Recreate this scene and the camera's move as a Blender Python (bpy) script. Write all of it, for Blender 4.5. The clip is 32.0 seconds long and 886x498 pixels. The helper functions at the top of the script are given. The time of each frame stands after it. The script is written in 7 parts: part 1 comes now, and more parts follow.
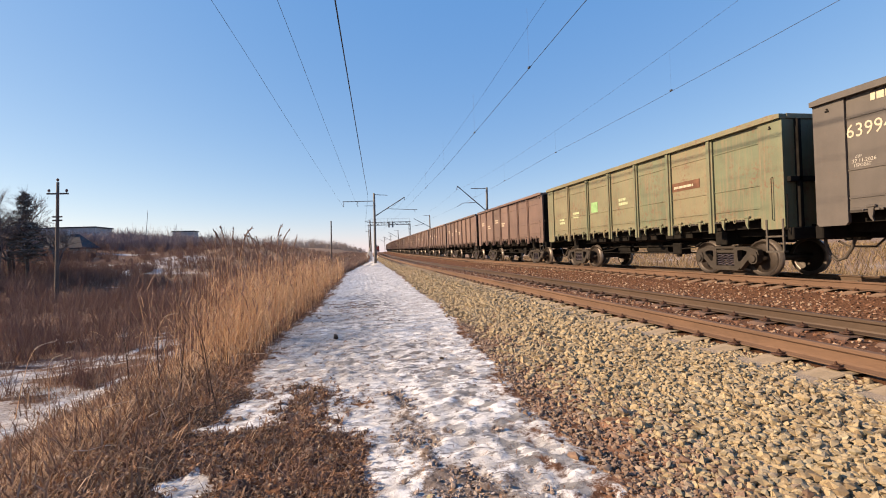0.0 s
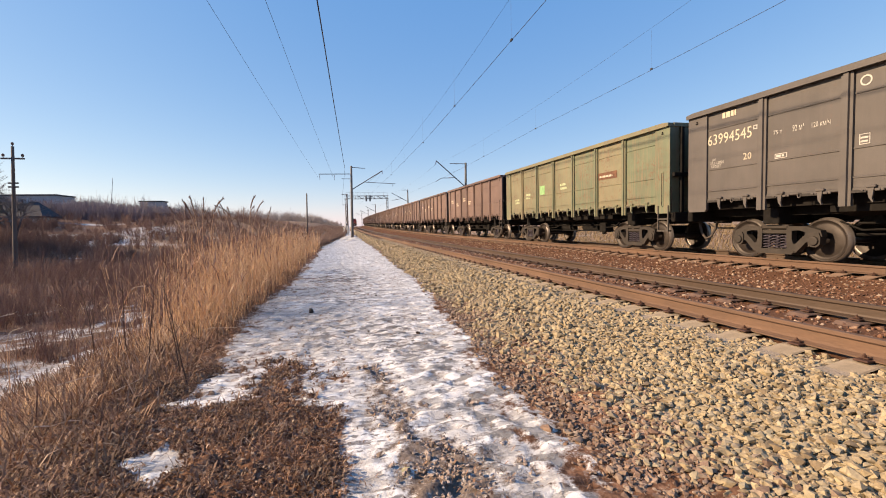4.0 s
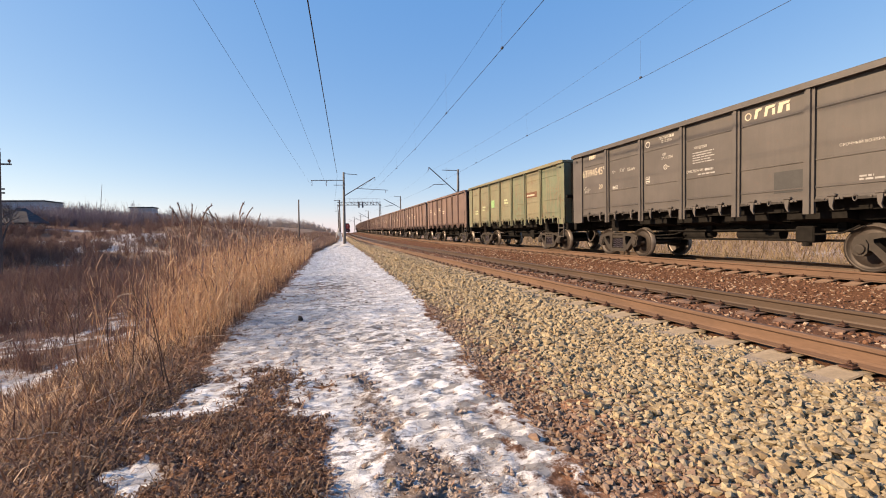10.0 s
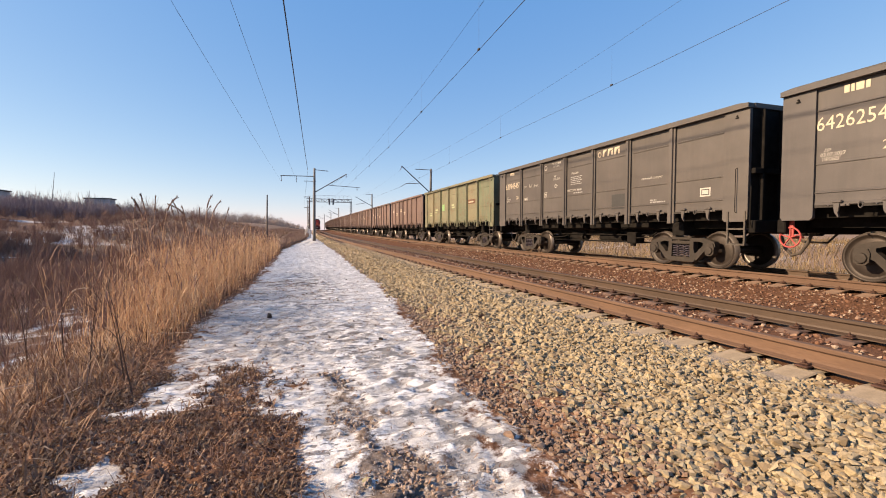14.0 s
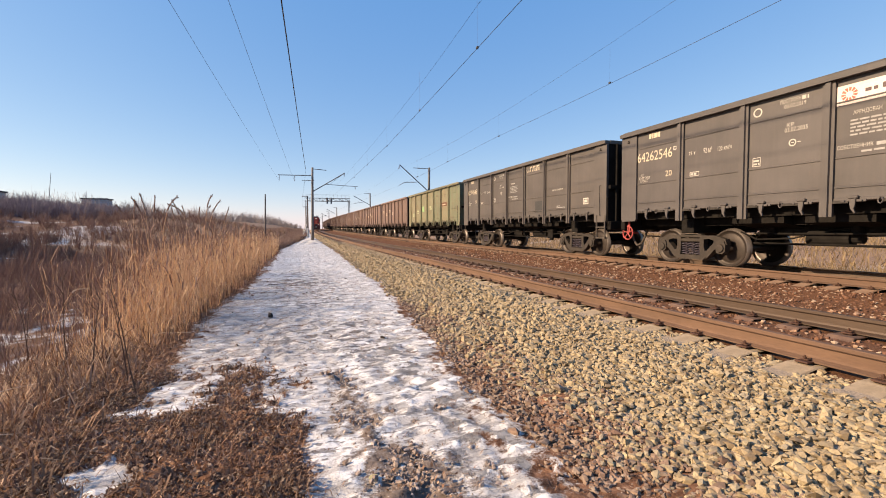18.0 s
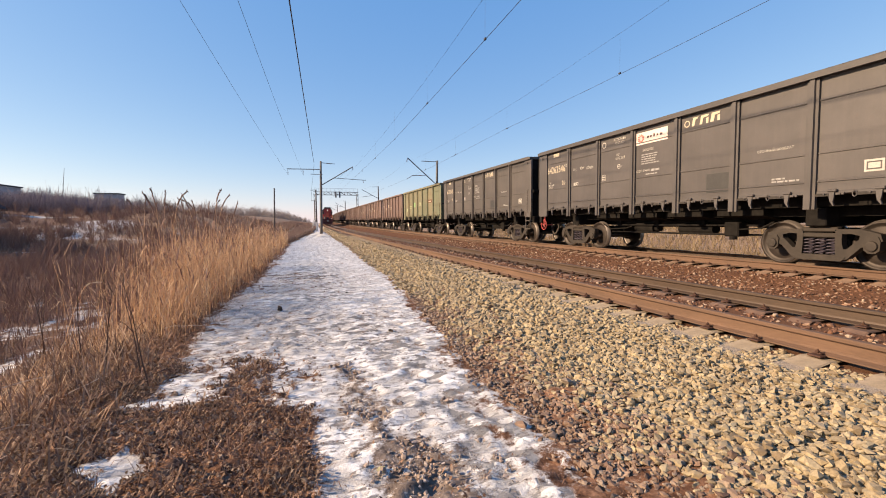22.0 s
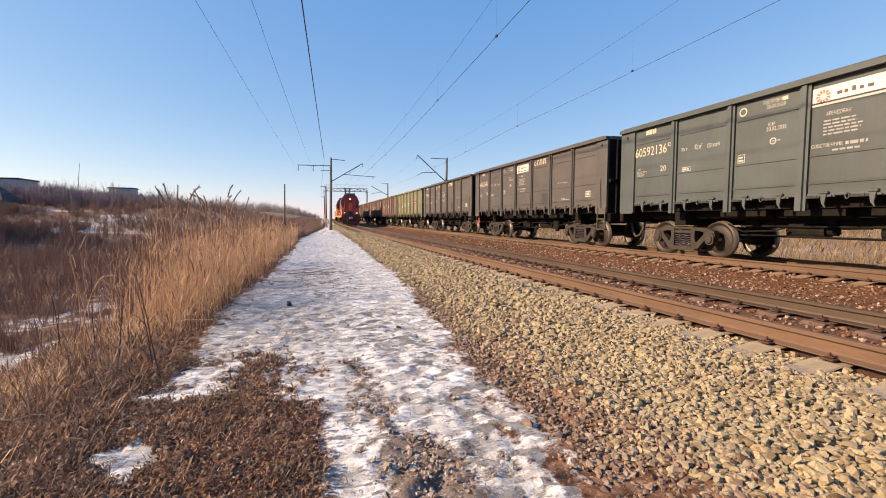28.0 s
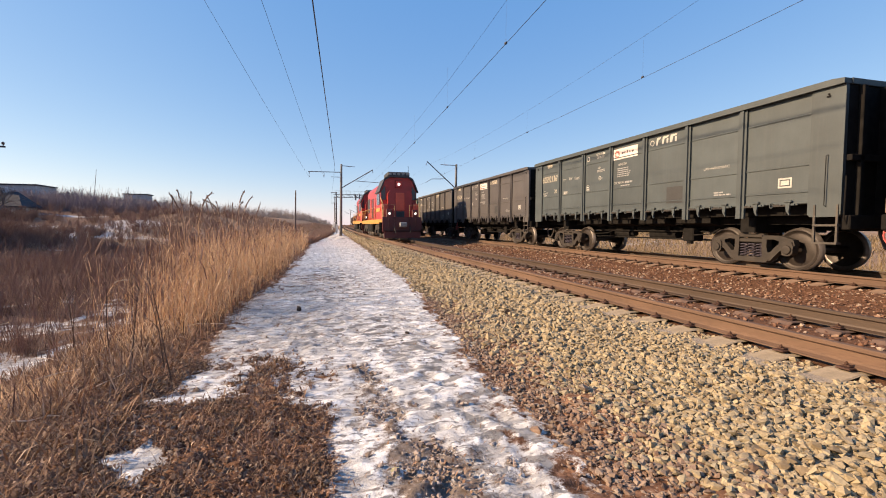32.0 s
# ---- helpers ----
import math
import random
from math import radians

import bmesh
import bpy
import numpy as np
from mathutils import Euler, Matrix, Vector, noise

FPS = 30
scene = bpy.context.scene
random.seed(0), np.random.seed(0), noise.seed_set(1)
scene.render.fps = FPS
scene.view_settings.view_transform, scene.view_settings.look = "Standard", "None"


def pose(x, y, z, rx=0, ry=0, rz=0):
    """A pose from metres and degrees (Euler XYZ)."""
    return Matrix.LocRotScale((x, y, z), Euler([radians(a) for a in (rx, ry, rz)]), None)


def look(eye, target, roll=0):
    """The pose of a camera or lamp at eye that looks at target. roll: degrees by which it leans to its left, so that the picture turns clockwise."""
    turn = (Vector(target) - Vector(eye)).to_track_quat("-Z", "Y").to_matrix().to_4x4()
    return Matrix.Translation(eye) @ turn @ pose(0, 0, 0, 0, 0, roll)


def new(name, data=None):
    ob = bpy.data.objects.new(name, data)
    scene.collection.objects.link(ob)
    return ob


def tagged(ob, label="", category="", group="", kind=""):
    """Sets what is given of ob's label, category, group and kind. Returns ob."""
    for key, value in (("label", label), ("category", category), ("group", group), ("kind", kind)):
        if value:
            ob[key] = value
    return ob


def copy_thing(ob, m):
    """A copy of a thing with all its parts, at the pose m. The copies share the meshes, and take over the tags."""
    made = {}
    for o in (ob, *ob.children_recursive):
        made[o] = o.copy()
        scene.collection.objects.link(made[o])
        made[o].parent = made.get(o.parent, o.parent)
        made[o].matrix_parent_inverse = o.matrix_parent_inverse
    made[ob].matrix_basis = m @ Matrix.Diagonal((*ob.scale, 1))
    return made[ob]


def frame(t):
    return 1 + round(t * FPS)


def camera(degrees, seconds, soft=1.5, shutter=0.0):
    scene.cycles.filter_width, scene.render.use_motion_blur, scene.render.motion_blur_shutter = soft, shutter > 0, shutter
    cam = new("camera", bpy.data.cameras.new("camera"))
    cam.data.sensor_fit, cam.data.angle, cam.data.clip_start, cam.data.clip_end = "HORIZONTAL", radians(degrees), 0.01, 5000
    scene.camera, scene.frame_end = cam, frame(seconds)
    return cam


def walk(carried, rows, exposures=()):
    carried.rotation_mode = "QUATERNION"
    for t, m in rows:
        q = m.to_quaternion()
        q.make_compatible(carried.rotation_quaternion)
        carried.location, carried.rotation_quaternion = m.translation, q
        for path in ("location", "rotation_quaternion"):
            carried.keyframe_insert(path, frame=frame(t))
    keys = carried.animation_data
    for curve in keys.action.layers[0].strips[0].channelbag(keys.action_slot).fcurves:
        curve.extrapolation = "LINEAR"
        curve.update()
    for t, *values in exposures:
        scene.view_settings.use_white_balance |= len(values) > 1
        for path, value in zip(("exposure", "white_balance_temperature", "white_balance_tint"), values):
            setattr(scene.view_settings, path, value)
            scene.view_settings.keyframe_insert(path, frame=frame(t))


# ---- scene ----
# seconds; camera x, y, z; pitch, roll, yaw
PATH = [
    (0, 0.038, -0.090, 1.512, 0.22, 2.23, -11.10),
    (0.5, 0.035, -0.091, 1.511, -0.08, 2.15, -11.23),
    (1, 0.034, -0.074, 1.507, -1.02, 2.18, -11.54),
    (1.5, 0.031, -0.070, 1.507, -0.81, 2.16, -11.55),
    (2, 0.013, -0.100, 1.510, -1.04, 1.67, -10.30),
    (2.5, 0.021, -0.085, 1.520, -1.38, -1.18, -12.05),
    (3, 0.014, -0.060, 1.510, -2.64, -1.41, -13.19),
    (3.5, 0.027, -0.044, 1.506, -2.99, 0.14, -13.82),
    (5.5, 0.084, -0.010, 1.501, -2.91, 2.41, -14.40),
    (6, 0.089, 0.002, 1.499, -3.41, 1.43, -16.41),
    (6.5, 0.078, 0.011, 1.499, -3.89, 1.08, -16.85),
    (7, 0.077, 0.009, 1.497, -4.22, 1.30, -16.00),
    (7.5, 0.082, -0.003, 1.500, -3.86, 1.19, -14.79),
    (8, 0.082, -0.031, 1.519, -2.57, 1.30, -14.92),
    (8.5, 0.082, -0.028, 1.514, -2.13, 0.85, -15.56),
    (9, 0.079, -0.038, 1.514, -1.74, 1.04, -15.39),
    (9.5, 0.086, -0.035, 1.514, -1.85, 1.28, -14.79),
    (10, 0.092, -0.027, 1.513, -2.28, 1.29, -14.91),
    (10.5, 0.088, -0.025, 1.516, -2.47, 1.53, -15.21),
    (11, 0.085, -0.027, 1.514, -2.52, 1.53, -14.93),
    (11.5, 0.079, -0.016, 1.513, -2.60, 1.33, -15.22),
    (12, 0.076, -0.017, 1.515, -2.28, 1.49, -15.70),
    (12.5, 0.075, -0.014, 1.506, -2.16, 1.48, -16.42),
    (13, 0.061, -0.001, 1.503, -2.50, 0.97, -17.78),
    (13.5, 0.050, 0.003, 1.497, -2.42, 0.18, -18.40),
    (15.5, -0.007, -0.007, 1.497, -2.39, 0.17, -19.19),
    (16, -0.008, -0.004, 1.496, -2.56, 0.37, -19.36),
    (16.5, -0.009, -0.003, 1.496, -2.64, 0.70, -19.59),
    (17, -0.012, 0.001, 1.498, -2.64, 0.51, -19.84),
    (17.5, -0.009, 0.000, 1.494, -2.49, 0.53, -19.07),
    (18, -0.006, 0.000, 1.495, -2.53, 0.28, -18.90),
    (18.5, -0.004, 0.001, 1.501, -2.45, 0.28, -18.72),
    (19, -0.006, 0.003, 1.498, -2.46, 0.29, -18.41),
    (19.5, -0.003, -0.004, 1.497, -2.42, 0.21, -18.00),
    (20, 0.000, -0.003, 1.499, -2.61, 0.43, -17.76),
    (20.5, 0.005, -0.004, 1.501, -3.03, 0.81, -17.57),
    (21, -0.001, 0.003, 1.497, -3.17, 0.13, -18.32),
    (21.5, 0.002, 0.002, 1.497, -3.04, 0.46, -18.07),
    (22, 0.005, 0.005, 1.496, -3.40, 0.49, -17.83),
    (22.5, 0.001, 0.002, 1.496, -3.58, 0.66, -17.82),
    (23, -0.004, 0.010, 1.492, -3.74, 0.34, -18.01),
    (23.5, 0.003, 0.001, 1.497, -3.61, 0.79, -17.27),
    (24, 0.013, -0.005, 1.499, -3.13, 0.60, -16.91),
    (24.5, 0.004, -0.000, 1.493, -3.19, 0.08, -17.14),
    (25, 0.007, -0.000, 1.495, -3.62, 0.20, -17.02),
    (25.5, 0.008, -0.002, 1.497, -3.53, 0.52, -17.15),
    (27.5, -0.000, 0.011, 1.493, -4.11, -0.19, -17.38),
    (28, 0.005, -0.002, 1.501, -3.75, -0.08, -16.66),
    (28.5, 0.010, -0.008, 1.502, -3.46, 0.06, -16.48),
    (29, 0.008, -0.007, 1.497, -3.26, -0.17, -16.63),
    (29.5, 0.008, -0.011, 1.497, -3.58, -0.10, -16.06),
    (30, 0.007, -0.016, 1.503, -3.44, -0.09, -15.79),
    (30.5, 0.012, -0.017, 1.506, -3.46, -0.07, -15.62),
    (31, 0.012, -0.007, 1.497, -3.41, -0.12, -15.43),
    (31.5, 0.009, -0.006, 1.498, -3.30, 0.13, -15.59),
    (32, 0.009, -0.012, 1.494, -2.94, -0.19, -15.43),
]
cam = camera(90.3, 32.0, soft=1.0)
walk(cam, [(t, pose(x, y, z, 90 + p, r, w)) for t, x, y, z, p, r, w in PATH], [(0, 0.99), (1, 1.04), (2, 0.99), (3.5, 1.02), (5.5, 1.04), (32, 1.04)])
# how far the goods train has rolled, by seconds
TRAIN = [(0, -18.54), (1, -17.90), (2, -17.23), (3, -16.64), (3.5, -16.24), (5.5, -14.45), (6, -14.05), (7, -13.18), (8, -12.27), (9, -11.29), (10, -10.32), (11, -9.28), (12, -8.22), (13, -7.13), (13.5, -6.61), (15.5, -4.40), (16, -3.82), (17, -2.58), (18, -1.33), (19, -0.00), (20, 1.38), (21, 2.79), (22, 4.27), (23, 5.80), (24, 7.20), (25, 8.60), (25.5, 9.35), (27.5, 12.44), (28, 13.23), (29, 14.80), (30, 16.52), (31, 18.24), (32, 19.97)]

# ---------------------------------------------------------------- light
SUN_TO = Vector((-1.0, 0.14, 0.49)).normalized()
world = bpy.data.worlds.new("sky")
scene.world = world
world.use_nodes = True
wn = world.node_tree.nodes
sky = wn.new("ShaderNodeTexSky")
sky.sky_type = "NISHITA"
sky.sun_disc = False
sky.sun_elevation = math.asin(SUN_TO.z)
sky.sun_rotation = math.atan2(SUN_TO.x, SUN_TO.y)
sky.air_density, sky.dust_density, sky.ozone_density = 0.9, 0.22, 4.0
wn["Background"].inputs["Strength"].default_value = 0.098
# cold clear air: an even blue veil over the whole sky, and less of the sky's own blue towards the horizon
veil = None
for mode, tint in (("MULTIPLY", (0.98, 0.63, 0.30, 1)), ("ADD", (0.02, 0.92, 2.92, 1))):
    m = wn.new("ShaderNodeMix")
    m.data_type, m.blend_type = "RGBA", mode
    m.inputs[0].default_value, m.inputs[7].default_value = 1.0, tint
    world.node_tree.links.new(veil or sky.outputs[0], m.inputs[6])
    veil = m.outputs[2]
world.node_tree.links.new(veil, wn["Background"].inputs["Color"])
sun = new("sun", bpy.data.lights.new("sun", "SUN"))
sun.data.energy, sun.data.angle, sun.data.color = 5.0, radians(0.6), (1.0, 0.75, 0.49)
sun.matrix_world = look(SUN_TO * 60, (0, 0, 0))
scene.view_settings.exposure = 1.04
scene.view_settings.use_white_balance = True
scene.view_settings.white_balance_temperature, scene.view_settings.white_balance_tint = 6750, 12

# ---------------------------------------------------------------- materials
def mat(name, build):
    m = bpy.data.materials.new(name)
    m.use_nodes = True
    nt = m.node_tree
    b = nt.nodes["Principled BSDF"]
    build(nt, b)
    return m


def tex(nt, scale, detail=4.0, rough=0.6, kind="noise", coord="Object", stretch=None):
    tc = nt.nodes.new("ShaderNodeTexCoord")
    n = nt.nodes.new("ShaderNodeTexVoronoi" if kind == "voronoi" else "ShaderNodeTexNoise")
    n.inputs["Scale"].default_value = scale
    if kind == "noise":
        n.inputs["Detail"].default_value, n.inputs["Roughness"].default_value = detail, rough
    src = tc.outputs[coord]
    if stretch:
        mp = nt.nodes.new("ShaderNodeMapping")
        mp.inputs["Scale"].default_value = stretch
        nt.links.new(src, mp.inputs[0])
        src = mp.outputs[0]
    nt.links.new(src, n.inputs["Vector"])
    return n.outputs[0] if kind == "noise" else n.outputs["Color"]


def ramp(nt, src, stops):
    r = nt.nodes.new("ShaderNodeValToRGB")
    el = r.color_ramp.elements
    while len(el) < len(stops):
        el.new(0.5)
    for e, (p, c) in zip(el, stops):
        e.position, e.color = p, (*c, 1) if len(c) == 3 else c
    nt.links.new(src, r.inputs[0])
    return r.outputs[0]


def mix(nt, fac, a, b, mode="MIX"):
    m = nt.nodes.new("ShaderNodeMix")
    m.data_type, m.blend_type = "RGBA", mode
    for key, val in ((0, fac), (6, a), (7, b)):
        if hasattr(val, "is_linked") or hasattr(val, "links"):
            nt.links.new(val, m.inputs[key])
        elif isinstance(val, (int, float)):
            m.inputs[key].default_value = val
        else:
            m.inputs[key].default_value = (*val, 1)
    return m.outputs[2]


def math_node(nt, op, a, b=0.0, clamp=False):
    m = nt.nodes.new("ShaderNodeMath")
    m.operation, m.use_clamp = op, clamp
    for i, val in enumerate((a, b)):
        if isinstance(val, (int, float)):
            m.inputs[i].default_value = val
        else:
            nt.links.new(val, m.inputs[i])
    return m.outputs[0]


def bump(nt, b, src, strength=0.4, dist=0.02):
    n = nt.nodes.new("ShaderNodeBump")
    n.inputs["Strength"].default_value, n.inputs["Distance"].default_value = strength, dist
    nt.links.new(src, n.inputs["Height"])
    nt.links.new(n.outputs[0], b.inputs["Normal"])


def attr(nt, name):
    a = nt.nodes.new("ShaderNodeAttribute")
    a.attribute_name = name
    return a.outputs["Fac"]


def rnd(nt, island=False):
    if island:
        return nt.nodes.new("ShaderNodeNewGeometry").outputs["Random Per Island"]
    return nt.nodes.new("ShaderNodeObjectInfo").outputs["Random"]


def plain(name, col, rough=0.6, metal=0.0, vary=0.25, scale=6.0, fine=60.0, bmp=0.15, dist=0.01, stretch=None):
    def build(nt, b):
        dark = tuple(c * (1 - vary) for c in col)
        lite = tuple(min(1, c * (1 + vary)) for c in col)
        big = ramp(nt, tex(nt, scale, stretch=stretch), [(0.3, dark), (0.7, lite)])
        sm = ramp(nt, tex(nt, fine, stretch=stretch), [(0.3, (0.82,) * 3), (0.7, (1.1,) * 3)])
        nt.links.new(mix(nt, 1.0, big, sm, "MULTIPLY"), b.inputs["Base Color"])
        b.inputs["Roughness"].default_value, b.inputs["Metallic"].default_value = rough, metal
        if bmp:
            bump(nt, b, tex(nt, fine), bmp, dist)
    return mat(name, build)


def islands(name, cols, rough=0.8, fine=80.0, glow=0.0, patchy=0.0):
    """Colours that vary from piece to piece within one mesh; glow: the share of light that passes through thin leaves."""
    def build(nt, b):
        n = len(cols)
        c = ramp(nt, rnd(nt, True), [(i / max(1, n - 1), k) for i, k in enumerate(cols)])
        sm = ramp(nt, tex(nt, fine), [(0.3, (0.75,) * 3), (0.7, (1.15,) * 3)])
        c = mix(nt, 1.0, c, sm, "MULTIPLY")
        if patchy:
            c = mix(nt, patchy, c, ramp(nt, tex(nt, 3.2, 3), [(0.36, (0.32, 0.33, 0.32)), (0.62, (1.12, 1.04, 1.0))]), "MULTIPLY")
        nt.links.new(c, b.inputs["Base Color"])
        b.inputs["Roughness"].default_value = rough
        if glow:
            thin, both = nt.nodes.new("ShaderNodeBsdfTranslucent"), nt.nodes.new("ShaderNodeMixShader")
            nt.links.new(c, thin.inputs["Color"])
            both.inputs[0].default_value = glow
            nt.links.new(b.outputs[0], both.inputs[1])
            nt.links.new(thin.outputs[0], both.inputs[2])
            nt.links.new(both.outputs[0], nt.nodes["Material Output"].inputs["Surface"])
    return mat(name, build)


def ground_build(nt, b):
    n1, n2, n3 = tex(nt, 3.0, 6), tex(nt, 18.0, 5, 0.7), tex(nt, 90.0, 3)
    def mask(name, amount=0.9, sharp=6.0):
        a = math_node(nt, "ADD", attr(nt, name), math_node(nt, "MULTIPLY", math_node(nt, "SUBTRACT", math_node(nt, "ADD", math_node(nt, "MULTIPLY", n2, 0.65), math_node(nt, "MULTIPLY", n3, 0.35)), 0.5), amount))
        return math_node(nt, "MULTIPLY", math_node(nt, "SUBTRACT", a, 0.42), sharp, True)
    dirt = ramp(nt, n2, [(0.28, (0.0517, 0.0258, 0.0176)), (0.5, (0.178, 0.0978, 0.0617)), (0.75, (0.358, 0.22, 0.146))])
    dirt = mix(nt, 1.0, dirt, ramp(nt, tex(nt, 5.5, 4), [(0.36, (0.42, 0.38, 0.36)), (0.62, (1.12, 1.08, 1.04))]), "MULTIPLY")
    marsh = ramp(nt, n2, [(0.25, (0.064, 0.038, 0.031)), (0.5, (0.145, 0.087, 0.064)), (0.78, (0.255, 0.162, 0.111))])
    straw = ramp(nt, n2, [(0.25, (0.13, 0.083, 0.055)), (0.5, (0.25, 0.17, 0.115)), (0.75, (0.36, 0.26, 0.185))])
    bed = ramp(nt, n3, [(0.3, (0.05, 0.024, 0.013)), (0.5, (0.119, 0.057, 0.032)), (0.72, (0.2, 0.111, 0.068))])
    pale = ramp(nt, n3, [(0.3, (0.14, 0.107, 0.078)), (0.5, (0.31, 0.25, 0.185)), (0.72, (0.44, 0.37, 0.29))])
    gravel = ramp(nt, n2, [(0.28, (0.075, 0.056, 0.046)), (0.5, (0.175, 0.138, 0.115)), (0.75, (0.31, 0.26, 0.225))])
    snow = ramp(nt, n2, [(0.25, (0.60, 0.585, 0.565)), (0.43, (0.78, 0.77, 0.75)), (0.66, (0.86, 0.855, 0.84))])
    b.inputs["Specular IOR Level"].default_value = 0.12
    c = mix(nt, mask("marsh", 0.5, 3), dirt, marsh)
    c = mix(nt, mask("straw", 0.5, 3), c, straw)
    c = mix(nt, mask("pale", 0.4, 5), c, pale)
    c = mix(nt, mask("gravel", 0.4, 5), c, gravel)
    c = mix(nt, mask("bed", 0.4, 5), c, bed)
    broken = math_node(nt, "MULTIPLY", math_node(nt, "MULTIPLY", math_node(nt, "SUBTRACT", tex(nt, 1.9, 6, 0.7), 0.56), 2.6), attr(nt, "marsh"))
    sm = math_node(nt, "ADD", mask("snow", 1.25, 4.5), math_node(nt, "MINIMUM", broken, 0.0), True)
    snow = mix(nt, ramp(nt, n1, [(0.45, (0, 0, 0)), (0.66, (0.4,) * 3)]), snow, (0.34, 0.315, 0.295))
    icy = tex(nt, 2.6, 5, 0.65, stretch=(0.55, 1.5, 1))
    snow = mix(nt, ramp(nt, icy, [(0.48, (0, 0, 0)), (0.58, (0.5,) * 3)]), snow, (0.37, 0.355, 0.34))
    # crust streaks and cracks, with the small shadows of their edges in the colour
    streak = ramp(nt, tex(nt, 8.5, 5, 0.6, stretch=(0.5, 1.5, 1)), [(0.50, (0, 0, 0)), (0.57, (0.9,) * 3)])
    crack_shade = ramp(nt, tex(nt, 14.0, 4, 0.65, stretch=(0.45, 1.4, 1)), [(0.56, (0, 0, 0)), (0.60, (0.9,) * 3)])
    snow = mix(nt, streak, snow, (0.42, 0.405, 0.395))
    snow = mix(nt, crack_shade, snow, (0.19, 0.175, 0.165))
    mark = ramp(nt, tex(nt, 6.0, 4, 0.6, stretch=(0.65, 0.85, 1)), [(0.52, (0, 0, 0)), (0.56, (1, 1, 1))])
    mark = math_node(nt, "MULTIPLY", mark, attr(nt, "marks"))
    snow = mix(nt, mark, snow, (0.15, 0.143, 0.138))
    # slush grey, plus painted shade in hollows and along the reeds' side
    snow = mix(nt, math_node(nt, "MULTIPLY", attr(nt, "slush_shade"), ramp(nt, n2, [(0.3, (1, 1, 1)), (0.7, (0.35,) * 3)])), snow, (0.26, 0.247, 0.237))
    c = mix(nt, sm, c, snow)
    nt.links.new(c, b.inputs["Base Color"])
    r = nt.nodes.new("ShaderNodeMapRange")
    nt.links.new(sm, r.inputs[0])
    r.inputs[3].default_value, r.inputs[4].default_value = 0.9, 0.42
    nt.links.new(r.outputs[0], b.inputs["Roughness"])
    relief = math_node(nt, "SUBTRACT", 1.0, math_node(nt, "MULTIPLY", sm, 0.1))
    worn = math_node(nt, "MULTIPLY", sm, math_node(nt, "ADD", math_node(nt, "MULTIPLY", streak, 0.35), math_node(nt, "ADD", math_node(nt, "MULTIPLY", crack_shade, 0.45), math_node(nt, "MULTIPLY", mark, 0.5))))
    bump(nt, b, math_node(nt, "SUBTRACT", math_node(nt, "MULTIPLY", relief, math_node(nt, "ADD", n2, math_node(nt, "ADD", math_node(nt, "MULTIPLY", tex(nt, 42.0, 3, 0.7), 0.55), math_node(nt, "MULTIPLY", n3, 0.2)))), worn), 0.5, 0.022)


GROUND = mat("ground", ground_build)
STONE = islands("ballast_stone", [(0.164, 0.119, 0.0696), (0.276, 0.211, 0.122), (0.322, 0.254, 0.154), (0.239, 0.188, 0.119), (0.358, 0.287, 0.174), (0.276, 0.23, 0.158)])
RUST_STONE = islands("rusty_ballast_stone", [(0.067, 0.03, 0.015), (0.129, 0.056, 0.029), (0.168, 0.08, 0.043), (0.099, 0.044, 0.024), (0.184, 0.097, 0.058), (0.29, 0.194, 0.129), (0.37, 0.29, 0.22)])
RAIL = plain("rusty_rail_steel", (0.105, 0.06, 0.037), 0.85, 0.0, 0.25, 3.0, 70.0, stretch=(1, 0.15, 1))
RAIL_OLD = plain("worn_rail_steel", (0.071, 0.046, 0.031), 0.6, 0.3, 0.25, 3.0, 70.0, stretch=(1, 0.15, 1))


def sleeper_build(nt, b):
    # pale concrete at the ends, rust and oil between the rails
    tc = nt.nodes.new("ShaderNodeTexCoord")
    sep = nt.nodes.new("ShaderNodeSeparateXYZ")
    nt.links.new(tc.outputs["Object"], sep.inputs[0])
    inner = math_node(nt, "MULTIPLY", math_node(nt, "ADD", sep.outputs[0], 0.86), 6.0, True)
    grain = ramp(nt, tex(nt, 9, 5), [(0.3, (0.234, 0.18, 0.116)), (0.7, (0.344, 0.27, 0.182))])
    rust = ramp(nt, tex(nt, 9, 5), [(0.3, (0.068, 0.038, 0.026)), (0.7, (0.152, 0.091, 0.061))])
    fine = ramp(nt, tex(nt, 90, 3), [(0.3, (0.8,) * 3), (0.7, (1.1,) * 3)])
    nt.links.new(mix(nt, 1.0, mix(nt, inner, grain, rust), fine, "MULTIPLY"), b.inputs["Base Color"])
    b.inputs["Roughness"].default_value = 0.88
    bump(nt, b, tex(nt, 70, 4), 0.3, 0.01)


SLEEPER = mat("weathered_concrete", sleeper_build)
SLEEPER_RUST = plain("rust_dusted_concrete", (0.211, 0.135, 0.091), 0.85, 0, 0.25, 7.0, 90.0, 0.3)
FASTENER = plain("rusty_fastener", (0.068, 0.031, 0.019), 0.7, 0.3, 0.3)

